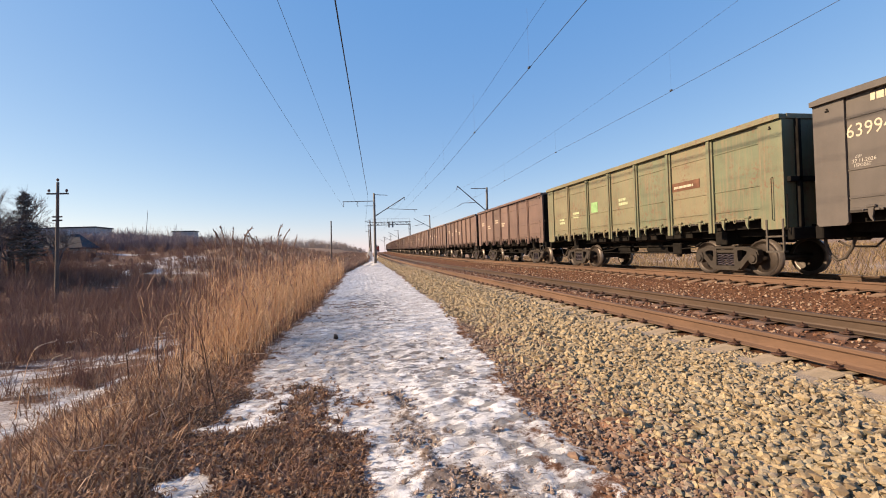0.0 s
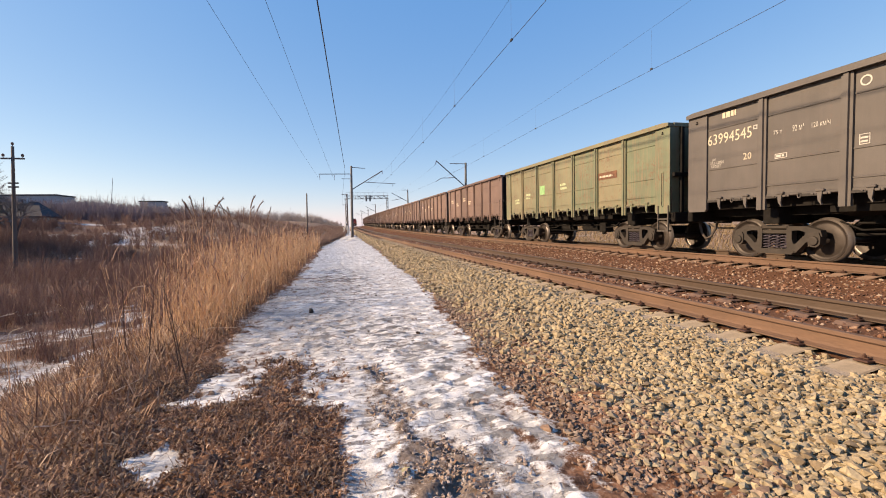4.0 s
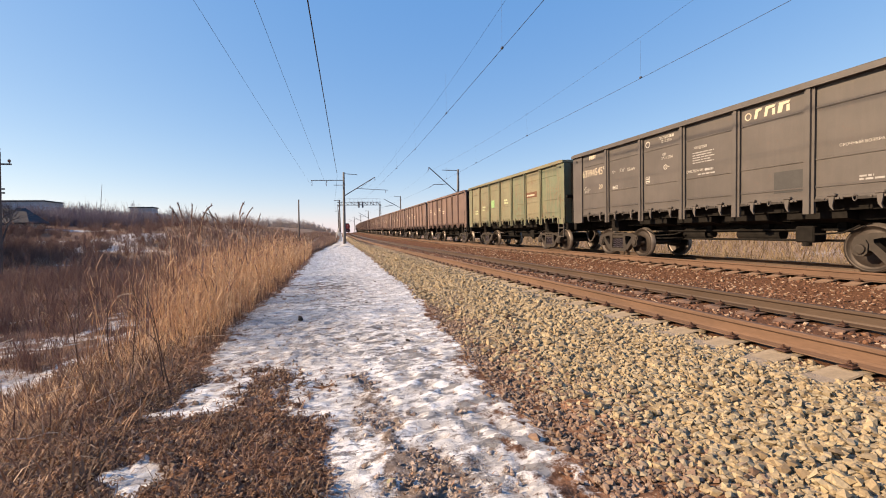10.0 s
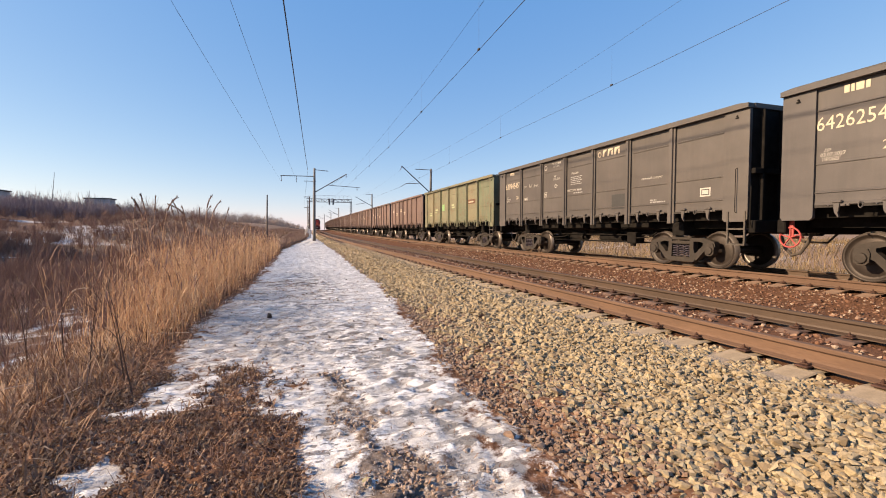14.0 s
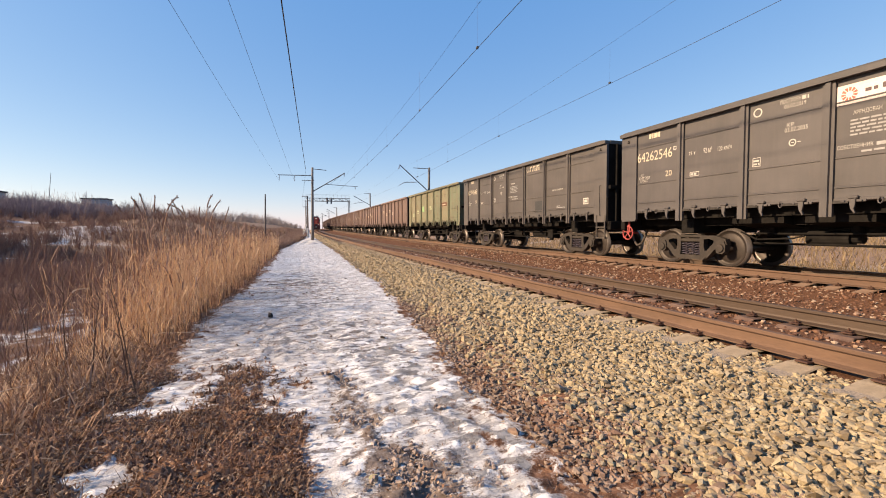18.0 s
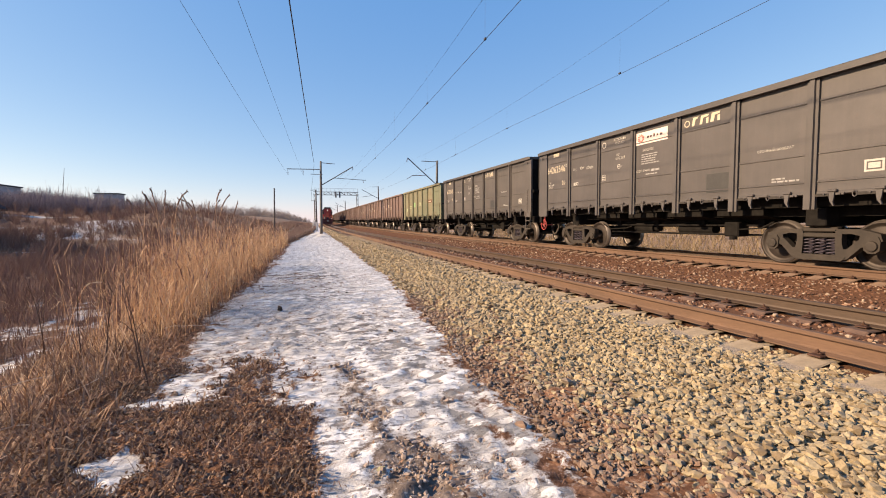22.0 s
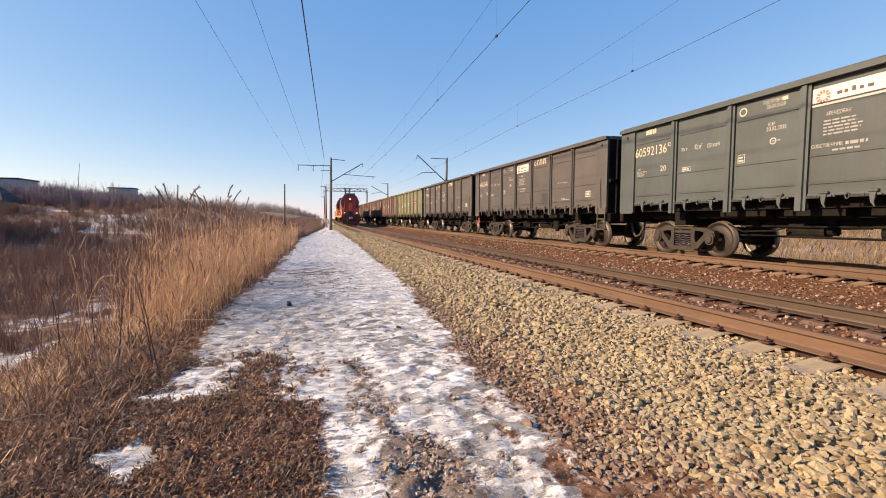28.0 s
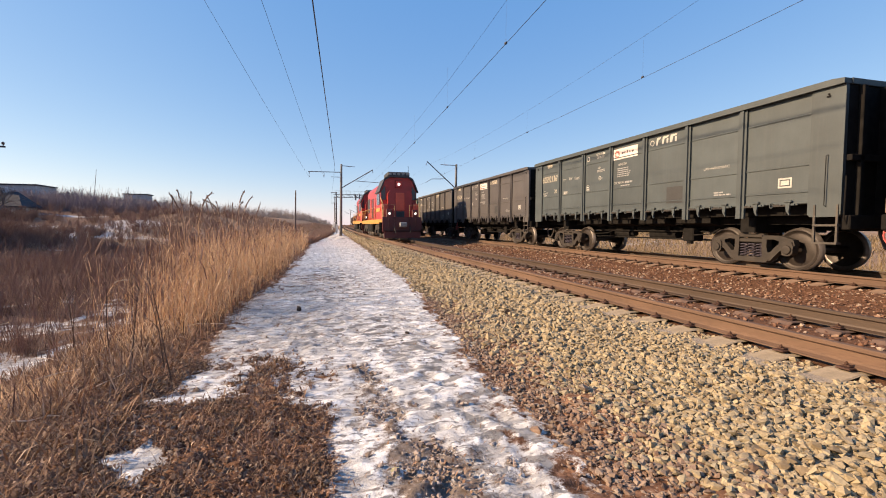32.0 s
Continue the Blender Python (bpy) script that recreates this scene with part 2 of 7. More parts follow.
# ---------------------------------------------------------------- mesh tools
class Mesh:
    """Collects vertices and faces of one part."""
    def __init__(self):
        self.v, self.f = [], []

    def add(self, verts, faces):
        o = len(self.v)
        self.v += [tuple(p) for p in verts]
        self.f += [tuple(i + o for i in f) for f in faces]
        return self

    def box(self, x0, x1, y0, y1, z0, z1, c=0.0):
        if c <= 0:
            v = [(x, y, z) for x in (x0, x1) for y in (y0, y1) for z in (z0, z1)]
            return self.add(v, [(0, 1, 3, 2), (4, 6, 7, 5), (0, 4, 5, 1), (2, 3, 7, 6), (0, 2, 6, 4), (1, 5, 7, 3)])
        X, Y, Z = (x0, x1), (y0, y1), (z0, z1)
        ix = {}
        v = []
        for i in (0, 1):
            for j in (0, 1):
                for k in (0, 1):
                    p = (X[i], Y[j], Z[k])
                    q = (X[i] + (c if i == 0 else -c), Y[j] + (c if j == 0 else -c), Z[k] + (c if k == 0 else -c))
                    ix[i, j, k] = len(v)
                    v += [(p[0], q[1], q[2]), (q[0], p[1], q[2]), (q[0], q[1], p[2])]
        f = []
        for a in (0, 1):
            f.append(tuple(ix[a, j, k] for j, k in ((0, 0), (1, 0), (1, 1), (0, 1))[::1 if a else -1]))
            f.append(tuple(ix[i, a, k] + 1 for i, k in ((0, 0), (1, 0), (1, 1), (0, 1))[::-1 if a else 1]))
            f.append(tuple(ix[i, j, a] + 2 for i, j in ((0, 0), (1, 0), (1, 1), (0, 1))[::1 if a else -1]))
            for b in (0, 1):
                f.append((ix[a, b, 0], ix[a, b, 1], ix[a, b, 1] + 1, ix[a, b, 0] + 1))
                f.append((ix[a, 0, b], ix[a, 1, b], ix[a, 1, b] + 2, ix[a, 0, b] + 2))
                f.append((ix[0, a, b] + 1, ix[1, a, b] + 1, ix[1, a, b] + 2, ix[0, a, b] + 2))
        for k in ix.values():
            f.append((k, k + 1, k + 2))
        return self.add(v, f)

    def tube(self, a, b, r0, r1=None, n=8, caps=True):
        a, b = Vector(a), Vector(b)
        r1 = r0 if r1 is None else r1
        d = (b - a)
        if d.length < 1e-6:
            return self
        d.normalize()
        u = d.cross(Vector((0, 0, 1)) if abs(d.z) < 0.9 else Vector((1, 0, 0))).normalized()
        w = d.cross(u)
        v = []
        for c, r in ((a, r0), (b, r1)):
            for i in range(n):
                t = 2 * math.pi * i / n
                v.append(c + (u * math.cos(t) + w * math.sin(t)) * r)
        f = [(i, (i + 1) % n, n + (i + 1) % n, n + i) for i in range(n)]
        if caps:
            f += [tuple(range(n))[::-1], tuple(range(n, 2 * n))]
        return self.add(v, f)

    def chain(self, pts, r, n=6, r1=None):
        """One bent tube through the points, tapering from r to r1."""
        pts = [Vector(p) for p in pts]
        r1 = r if r1 is None else r1
        m = len(pts)
        v, f, u = [], [], None
        for k, p in enumerate(pts):
            d = (pts[min(k + 1, m - 1)] - pts[max(k - 1, 0)]).normalized()
            u = (d.cross(Vector((0, 0, 1)) if abs(d.z) < 0.9 else Vector((1, 0, 0)))) if u is None else u - d * u.dot(d)
            u.normalize()
            w = d.cross(u)
            q = r + (r1 - r) * k / max(1, m - 1)
            v += [p + (u * math.cos(2 * math.pi * i / n) + w * math.sin(2 * math.pi * i / n)) * q for i in range(n)]
        for k in range(m - 1):
            f += [(k * n + i, k * n + (i + 1) % n, (k + 1) * n + (i + 1) % n, (k + 1) * n + i) for i in range(n)]
        f += [tuple(range(n))[::-1], tuple(range((m - 1) * n, m * n))]
        return self.add(v, f)

    def prism(self, poly, axis, a, b):
        """A flat outline pushed from a to b along axis (0 x, 1 y, 2 z)."""
        def p(q, d):
            q = list(q)
            q.insert(axis, d)
            return tuple(q)
        n = len(poly)
        v = [p(q, a) for q in poly] + [p(q, b) for q in poly]
        f = [tuple(range(n))[::-1], tuple(range(n, 2 * n))] + [(i, (i + 1) % n, n + (i + 1) % n, n + i) for i in range(n)]
        return self.add(v, f)

    def disc(self, prof, c, n=24):
        """A turned shape about an axis along x: rows of (x, radius)."""
        v, f = [], []
        for x, r in prof:
            for i in range(n):
                t = 2 * math.pi * i / n
                v.append((c[0] + x, c[1] + r * math.cos(t), c[2] + r * math.sin(t)))
        m = len(prof)
        for j in range(m - 1):
            for i in range(n):
                f.append((j * n + i, j * n + (i + 1) % n, (j + 1) * n + (i + 1) % n, (j + 1) * n + i))
        f += [tuple(range(n)), tuple(range((m - 1) * n, m * n))[::-1]]
        return self.add(v, f)

    def data(self, name, material, smooth=False):
        me = bpy.data.meshes.new(name)
        me.from_pydata(self.v, [], self.f)
        if len(self.f) < 60000:
            bm = bmesh.new()
            bm.from_mesh(me)
            bmesh.ops.recalc_face_normals(bm, faces=bm.faces)
            bm.to_mesh(me)
            bm.free()
        me.materials.append(material)
        if smooth:
            me.shade_smooth() if hasattr(me, "shade_smooth") else None
        me.update()
        return me


def part(name, m, material, parent=None, label="", smooth=False, at=None):
    ob = new(name, m.data(name, material, smooth) if isinstance(m, Mesh) else m)
    if parent is not None:
        ob.parent = parent
    if at is not None:
        ob.matrix_basis = at
    if label:
        ob["label"] = label
    return ob


def thing(name, label, category, group="", at=None, kind=""):
    ob = tagged(new(name), label, category, group, kind)
    ob.empty_display_size = 0.2
    if at is not None:
        ob.matrix_basis = at
    return ob


def big_mesh(name, verts, faces, material):
    """A mesh from arrays: faces are all triangles or all quads."""
    me = bpy.data.meshes.new(name)
    verts, faces = np.asarray(verts, np.float32), np.asarray(faces, np.int32)
    k = faces.shape[1]
    me.vertices.add(len(verts))
    me.vertices.foreach_set("co", verts.ravel())
    me.loops.add(faces.size)
    me.loops.foreach_set("vertex_index", faces.ravel())
    me.polygons.add(len(faces))
    me.polygons.foreach_set("loop_start", np.arange(0, faces.size, k, dtype=np.int32))
    me.update(calc_edges=True)
    me.shade_flat()
    me.materials.append(material)
    return me


def vnoise(x, y, seed=0):
    """Smooth value noise from 0 to 1 on arrays."""
    x, y = np.asarray(x, float), np.asarray(y, float)
    xi, yi = np.floor(x), np.floor(y)
    u, v = x - xi, y - yi
    u, v = u * u * (3 - 2 * u), v * v * (3 - 2 * v)
    def h(a, b):
        s = np.sin(a * 127.1 + b * 311.7 + seed * 74.7) * 43758.5453
        return s - np.floor(s)
    return (h(xi, yi) * (1 - u) + h(xi + 1, yi) * u) * (1 - v) + (h(xi, yi + 1) * (1 - u) + h(xi + 1, yi + 1) * u) * v


def fbm(x, y, seed=0, octaves=3):
    s, a, tot = 0, 1.0, 0
    for i in range(octaves):
        s = s + a * vnoise(x * 2 ** i, y * 2 ** i, seed + i * 7)
        tot += a
        a *= 0.5
    return s / tot


def step(a, b, x):
    t = np.clip((np.asarray(x, float) - a) / (b - a), 0, 1)
    return t * t * (3 - 2 * t)


# ---------------------------------------------------------------- the plan
# Tracks run along y and bend gently to the right and up far away.
HEAD = 0.5            # rail head above the footpath
T1, T2 = 5.13, 11.38  # centre lines of the two tracks


def bend(y):
    y = np.asarray(y, float)
    return np.where(y < 0, 0, np.where(y < 200, y * y / 9000, 200 * 200 / 9000 + (y - 200) * 0.0444))


def rise(y):
    y = np.maximum(np.asarray(y, float), 0)
    return 2.0 * (1 - np.exp(-(y / 180) ** 2))


def on_track(x, y, z=0.0):
    """The pose of a thing that stands at x from the camera's line, y along the track and z up."""
    d = 0.5
    dx = float(bend(y + d) - bend(y - d))
    dz = float(rise(y + d) - rise(y - d))
    return Matrix.Translation((x + float(bend(y)), y, z + float(rise(y)))) @ Euler((math.atan(dz), 0, -math.atan(dx))).to_matrix().to_4x4()


# edges of the trodden path and of the ballast, by distance
def path_left(y):
    return np.interp(y, [0, 3, 6, 9, 15, 27, 34, 44, 65, 110], [-0.9, -1.25, -1.42, -1.38, -1.12, -0.98, -0.98, -0.3, 1.2, 2.4])


def path_right(y):
    return np.interp(y, [0, 2, 3.2, 4.1, 5.75, 12.5, 32, 60, 120], [1.54, 1.56, 1.58, 1.61, 1.78, 2.3, 2.75, 2.8, 2.9])


def ground_z(xr, y):
    """Height of the land; xr counts from the bent line."""
    xr, y = np.asarray(xr, float), np.asarray(y, float)
    left = path_left(y)
    z = np.zeros(np.broadcast(xr, y).shape)
    d = left - xr
    z = np.where(d > 0, -1.15 * step(0.1, 4.5, d) + 0.18 * (fbm(xr * 0.6, y * 0.6, 3) - 0.5) * step(0.3, 2, d), z)
    z = z + 2.4 * step(18, 60, -xr) + 5.5 * step(60, 230, -xr) + 3.0 * step(200, 700, -xr)
    z = z + step(46, 92, y) * (1.5 * step(0.3, 5, d) + 2.9 * step(3, 24, d)) * (1 - 0.3 * step(24, 40, d))
    toe = path_right(y) + 0.25
    z = np.where(xr > toe, 0.265 * np.clip((xr - toe) / np.maximum(3.55 - toe, 0.4), 0, 1) ** 0.9 + 0.004 * step(3.55, 3.75, xr), z)
    z = np.where(xr > 4.4, 0.25 + 0.02 * step(4.4, 4.8, xr), z)
    z = np.where(xr > 6.6, 0.27 - 0.12 * step(6.6, 7.6, xr) + 0.10 * step(8.9, 9.9, xr), z)
    z = np.where(xr > 12.9, 0.28 - 1.6 * step(12.9, 16.5, xr) + 1.3 * step(26, 55, xr) + 0.25 * (fbm(xr * 0.5, y * 0.5, 9) - 0.5) * step(14, 16, xr), z)
    z = z + 5.0 * step(60, 400, xr)
    return z


def snow_amount(xr, y):
    l, r = path_left(y), path_right(y)
    edge = np.minimum(xr - l, r - xr)
    fine = fbm(xr * 19, y * 15, 29, 2) - 0.5
    mid = fbm(xr * 7, y * 5, 23, 3) - 0.5
    ragged = 0.42 * (fbm(xr * 2.2, y * 1.3, 11) - 0.5) + 0.34 * mid + 0.2 * fine
    s = np.minimum(0.5 + 1.6 * (edge + ragged), 0.86)
    # trampled to grey slush further on; the left half thinned more for the reeds' shadow
    s = s - (0.10 * np.exp(-((y - 12.5) / 4.5) ** 2) * step(1.3, -0.3, xr) + 0.05) * step(0.30, 0.62, fbm(xr * 1.1, y * 0.8, 13, 3))
    # trodden spots and footprints
    s = s - 0.06 * (1 - step(5.0, 6.5, y)) * step(0.0, -0.8, xr)
    s = s - (0.30 - 0.18 * step(4.5, 6.0, y)) * step(0.52, 0.80, fbm(xr * 4.5, y * 3.2, 19, 3)) - 0.24 * step(0.5, 0.82, fbm(xr * 14, y * 11, 27, 2))
    # bare soil and dead grass on the near side of the path
    bare_r = np.interp(y, [0, 2.5, 2.75, 3.08, 3.37, 3.64, 3.95, 4.4, 4.95, 5.2], [0.05, 0.05, 0.12, 0.03, 0.10, 0.04, -0.26, -0.23, -0.33, -0.6])
    bare_l = np.interp(y, [0, 3.75, 4.05, 4.4, 5.1], [-9, -5, -0.80, -0.74, -0.66])
    d = np.minimum(np.minimum(bare_r - xr, xr - bare_l), 5.12 - y) + 0.26 * mid + 0.20 * fine
    thin = step(3.3, 4.1, y)
    s = np.minimum(s, 0.52 - (1.7 - 0.9 * thin) * d + (0.5 + 0.4 * thin) * fine + 0.3 * mid)
    # slush worn through in the middle and beside the shoulder
    slush_l = np.interp(y, [0, 2.5, 3.4, 4.3, 4.7], [0.32, 0.34, 0.31, 0.37, 0.42])
    slush_r = np.interp(y, [0, 2.2, 2.6, 2.84, 3.0, 3.48, 4.28, 4.7], [0.93, 0.99, 1.0, 0.9, 0.62, 0.56, 0.55, 0.45])
    d = np.minimum(np.minimum(xr - slush_l, slush_r - xr), 0.8 * (4.7 - y)) + 0.14 * mid + 0.12 * fine
    worn = np.where(y < 2.85, 1.35, 1.1)
    s = np.minimum(s, 0.60 - worn * np.clip(d, -0.2, 0.22) + 0.7 * fine + 0.3 * mid)
    for cx, cy, rx, ry in ((-1.2, 3.17, 0.19, 0.15), (-1.09, 2.98, 0.11, 0.22), (-1.02, 3.06, 0.12, 0.08), (-1.33, 4.16, 0.13, 0.06), (-0.62, 4.02, 0.09, 0.03), (-0.1, 3.78, 0.14, 0.05)):
        q = 1 - np.sqrt(((xr - cx) / rx) ** 2 + ((y - cy) / ry) ** 2) + 1.3 * mid + 1.2 * fine
        s = np.maximum(s, 0.30 + 0.8 * np.clip(q, -1, 0.7))
    # patches left on the low ground and in the cuttings
    near = np.exp(-((y - 9.5) / 4.2) ** 2)
    strip = np.exp(-((y - 64) / 15) ** 2) * step(12, 24, -xr)
    low = step(2.0, 4.2, l - xr + 2.4 * (fbm(xr * 0.9, y * 0.7, 33, 3) - 0.5)) * (1.75 * (fbm(xr * 0.5, y * 0.5, 31) - 0.30) + 0.50 * near - 0.45 * np.abs(fbm(xr * 2.6, y * 2.6, 35, 3) - 0.5) - 0.45 * step(0.42, 0.66, fbm(xr * 3.2, y * 2.6, 37, 3)) - 0.22 * step(16, 28, y) + 0.62 * strip)
    low = low * (1 - step(45, 60, y) * (1 - step(9, 15, -xr)))
    s = np.where(l - xr > 0.6, np.maximum(s, low), s)
    s = np.where(xr > 14.5, 0.9 * step(26, 34, xr) * (fbm(xr * 0.4, y * 0.25, 41) - 0.2), s)
    return np.clip(s, 0, 1)


def strewn(rng, x0, x1, y0, y1, per_m2, keep=None):
    n = int((x1 - x0) * (y1 - y0) * per_m2)
    x, y = rng.uniform(x0, x1, n), rng.uniform(y0, y1, n)
    if keep is not None:
        k = keep(x, y)
        x, y = x[k], y[k]
    return x, y

# ---------------------------------------------------------------- ground
def build_ground():
    xs = np.concatenate([-np.geomspace(2500, 12, 40), np.arange(-11.6, -2.2, 0.3), np.arange(-2.2, 2.4, 0.03), np.arange(2.4, 3.9, 0.1), np.arange(3.9, 24, 0.35), np.geomspace(24.5, 2500, 34)])
    ys = np.concatenate([-np.geomspace(300, 6.3, 16), np.arange(-6.0, 1.0, 0.1), np.arange(1.0, 8.0, 0.03), np.arange(8.0, 18, 0.08), np.arange(18, 50, 0.4), np.arange(50, 200, 3), np.geomspace(200, 4500, 30)])
    X, Y = np.meshgrid(xs, ys)
    s = snow_amount(X, Y)
    Z = ground_z(X, Y)
    near = step(-3, -1.5, X) * (1 - step(2.0, 2.6, X))
    # melted footprints and wind ripples lie across the path; hollows are coloured grey for ice and shade
    soft = fbm(X * 2.6, Y * 5.6, 51, 3) - 0.5
    ripple = 1 - np.abs(2 * fbm(X * 3.6, Y * 8.5, 65, 2) - 1)
    crust = fbm(X * 9.0, Y * 15.0, 57, 2) - 0.5
    prints = np.zeros_like(X)
    rng = np.random.RandomState(17)
    for lane, turn in ((0.15, 0.1), (0.45, -0.1), (1.05, 0.12), (1.3, -0.12), (-0.35, 0.1)):
        for y in np.arange(1.2, 17, 0.46):
            px, py = lane + rng.normal(0, 0.10), y + rng.normal(0, 0.10)
            if rng.uniform() < 0.30:
                continue
            m = (np.abs(X - px) < 0.3) & (np.abs(Y - py) < 0.35)
            u, v = X[m] - px - turn * (Y[m] - py), Y[m] - py
            deep = np.exp(-((u / 0.11) ** 2 + (v / 0.15) ** 2) ** 1.3)
            rim = np.exp(-(np.sqrt((u / 0.11) ** 2 + (v / 0.15) ** 2) - 1.35) ** 2 / 0.08)
            prints[m] += -deep * rng.uniform(0.5, 1.0) + 0.35 * rim
    tuft = (1 - step(0.3, 0.55, s)) * (1 - step(1.2, 1.7, X))
    tread = 0.034 * soft + 0.034 * (ripple - 0.7) + 0.030 * crust + 0.018 * prints * step(0.35, 0.6, s)
    tread = tread + tuft * (0.09 * (fbm(X * 6, Y * 6, 59, 2) - 0.5) + 0.06 * (fbm(X * 14, Y * 14, 58, 2) - 0.5))
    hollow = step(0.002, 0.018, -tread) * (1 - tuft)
    Z = Z + near * (1 - 0.35 * step(5, 10, Y)) * (tread + 0.012 * step(0.3, 0.9, s))
    zone = (X > path_right(Y) + 0.1) & (X < 14.5)
    Z = Z + np.where(zone & (X < 3.9), 0.02 * (fbm(X * 12, Y * 12, 61, 2) - 0.5), 0)
    V = np.stack([X + bend(Y), Y, Z + rise(Y)], -1).reshape(-1, 3)
    ny, nx = X.shape
    i = (np.arange(ny - 1)[:, None] * nx + np.arange(nx - 1)[None]).ravel()
    me = big_mesh("ground", V, np.stack([i, i + 1, i + nx + 1, i + nx], 1), GROUND)
    toe = path_right(Y) + np.interp(Y, [0, 4, 8, 14], [0.3, 0.3, 0.1, -0.15])
    lay = {
        # slush, with the shade of hollows and of the reeds' shadow painted in
        "slush_shade": np.maximum(0.75 * hollow, 0.95 * np.clip(-1.3 * prints, 0, 1)) + (1 - 0.75 * hollow) * (1 - np.clip(-prints, 0, 1)) * step(0.35, 0.65, fbm(X * 0.9, Y * 0.7, 15, 3)) * (0.22 + 0.78 * np.exp(-((Y - 9.0) / 3.6) ** 2) * step(0.9, -0.3, X)),
        "marks": np.minimum(1, 1.7 * step(4.5, 6.0, Y) * (1 - step(14, 19, Y)) * np.exp(-((X - 0.62 + 0.02 * Y) / 0.6) ** 2) * step(0.25, 0.55, fbm(X * 1.3, Y * 0.6, 16, 2)) + 0.9 * np.exp(-((X - 1.2) / 0.45) ** 2) * (1 - step(5.0, 6.5, Y)) + 0.45 * step(4.8, 6, Y) * (1 - step(12, 15, Y)) * step(0.4, -0.2, X)),
        "snow": s,
        "pale": step(0.0, 0.7, X - toe) * (1 - step(3.9, 4.3, X)),
        "gravel": 0.85 * step(0.1, 0.3, X) * (1 - step(1.1, 1.4, X)) * (1 - step(4.6, 6.0, Y)),
        "bed": step(3.95, 4.25, X) * (1 - step(13.3, 14.2, X)),
        # bare brown up to 20 m colours in the train's shade, straw beyond
        "straw": np.maximum(np.maximum(step(20, 22, X), 0.95 * step(42, 60, Y) * (1 - step(20, 32, -X)) * (X < path_left(Y))), 0.7 * np.exp(-((path_left(Y) - 1.6 - X) / 1.9) ** 2)),
        "marsh": step(0.5, 2.5, path_left(Y) - X),
    }
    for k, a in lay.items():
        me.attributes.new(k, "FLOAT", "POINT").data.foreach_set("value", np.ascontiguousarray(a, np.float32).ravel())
    me.polygons.foreach_set("use_smooth", np.ones(len(me.polygons), bool))
    return tagged(new("ground", me), "trodden snowy footpath, ballast bed and low frozen marsh", "ground", kind="structure")


build_ground()

# ---------------------------------------------------------------- rails and sleepers
RAIL_PROFILE = [(-0.075, 0), (0.075, 0), (0.075, 0.012), (0.02, 0.03), (0.011, 0.05), (0.011, 0.125), (0.03, 0.138), (0.0375, 0.145), (0.0375, 0.172), (0.030, 0.18), (-0.030, 0.18), (-0.0375, 0.172), (-0.0375, 0.145), (-0.03, 0.138), (-0.011, 0.125), (-0.011, 0.05), (-0.02, 0.03), (-0.075, 0.012)]


def build_rail(x, material, label):
    ys = np.concatenate([[-60, -20], np.arange(0, 60, 4.0), np.arange(60, 420, 12.0)])
    prof = np.array(RAIL_PROFILE)
    n = len(prof)
    V = np.concatenate([np.stack([x + bend(y) + prof[:, 0], np.full(n, y), HEAD - 0.18 + rise(y) + prof[:, 1]], 1) for y in ys])
    F = [(j * n + i, j * n + (i + 1) % n, (j + 1) * n + (i + 1) % n, (j + 1) * n + i) for j in range(len(ys) - 1) for i in range(n)]
    me = big_mesh("rail", V, F, material)
    return tagged(new("rail", me), label, "rail", "running rails", "structure")


for x, m, lab in ((T1 - 0.7975, RAIL, "rust-brown steel rail on concrete sleepers"), (T1 + 0.7975, RAIL_OLD, "dark worn steel rail with rusty foot"),
                  (T2 - 0.7975, RAIL, "rusty rail under the goods wagons"), (T2 + 0.7975, RAIL_OLD, "rusty rail under the goods wagons")):
    build_rail(x, m, lab)


def sleeper_mesh(material):
    m = Mesh()
    h = 0.16
    prof = [(-1.35, -0.05), (-1.34, h - 0.068), (-1.32, h - 0.056), (-0.96, h + 0.004), (-0.55, h + 0.005), (-0.45, h - 0.045), (0.45, h - 0.045), (0.55, h + 0.005), (0.96, h + 0.004), (1.32, h - 0.056), (1.34, h - 0.068), (1.35, -0.05)]
    n = len(prof)
    v = []
    for s in (-1, 1):
        v += [(x, s * (0.155 if z < 0.02 else 0.128), z) for x, z in prof]
    for s in (-1, 1):
        v += [(x, s * 0.116, z + 0.010 if 0.02 < z else z) for x, z in prof]
    f = []
    for i in range(n - 1):
        f += [(i, i + 1, 2 * n + i + 1, 2 * n + i), (n + i, n + i + 1, 3 * n + i + 1, 3 * n + i), (2 * n + i, 2 * n + i + 1, 3 * n + i + 1, 3 * n + i)]
    m.add(v, f)
    m.add(v, [(0, 2 * n, 3 * n, n), (n - 1, 3 * n - 1, 4 * n - 1, 2 * n - 1)])
    return m.data("sleeper", material)


def clip_mesh():
    m = Mesh()
    m.box(-0.045, 0.04, -0.055, 0.055, 0.0, 0.018, 0.006)
    m.box(-0.058, 0.0, -0.032, 0.032, 0.016, 0.034, 0.008)
    m.tube((-0.012, 0, 0.016), (-0.012, 0, 0.064), 0.009, n=6)
    m.tube((-0.012, 0, 0.04), (-0.012, 0, 0.05), 0.017, n=6)
    return m.data("rail_clip", FASTENER)


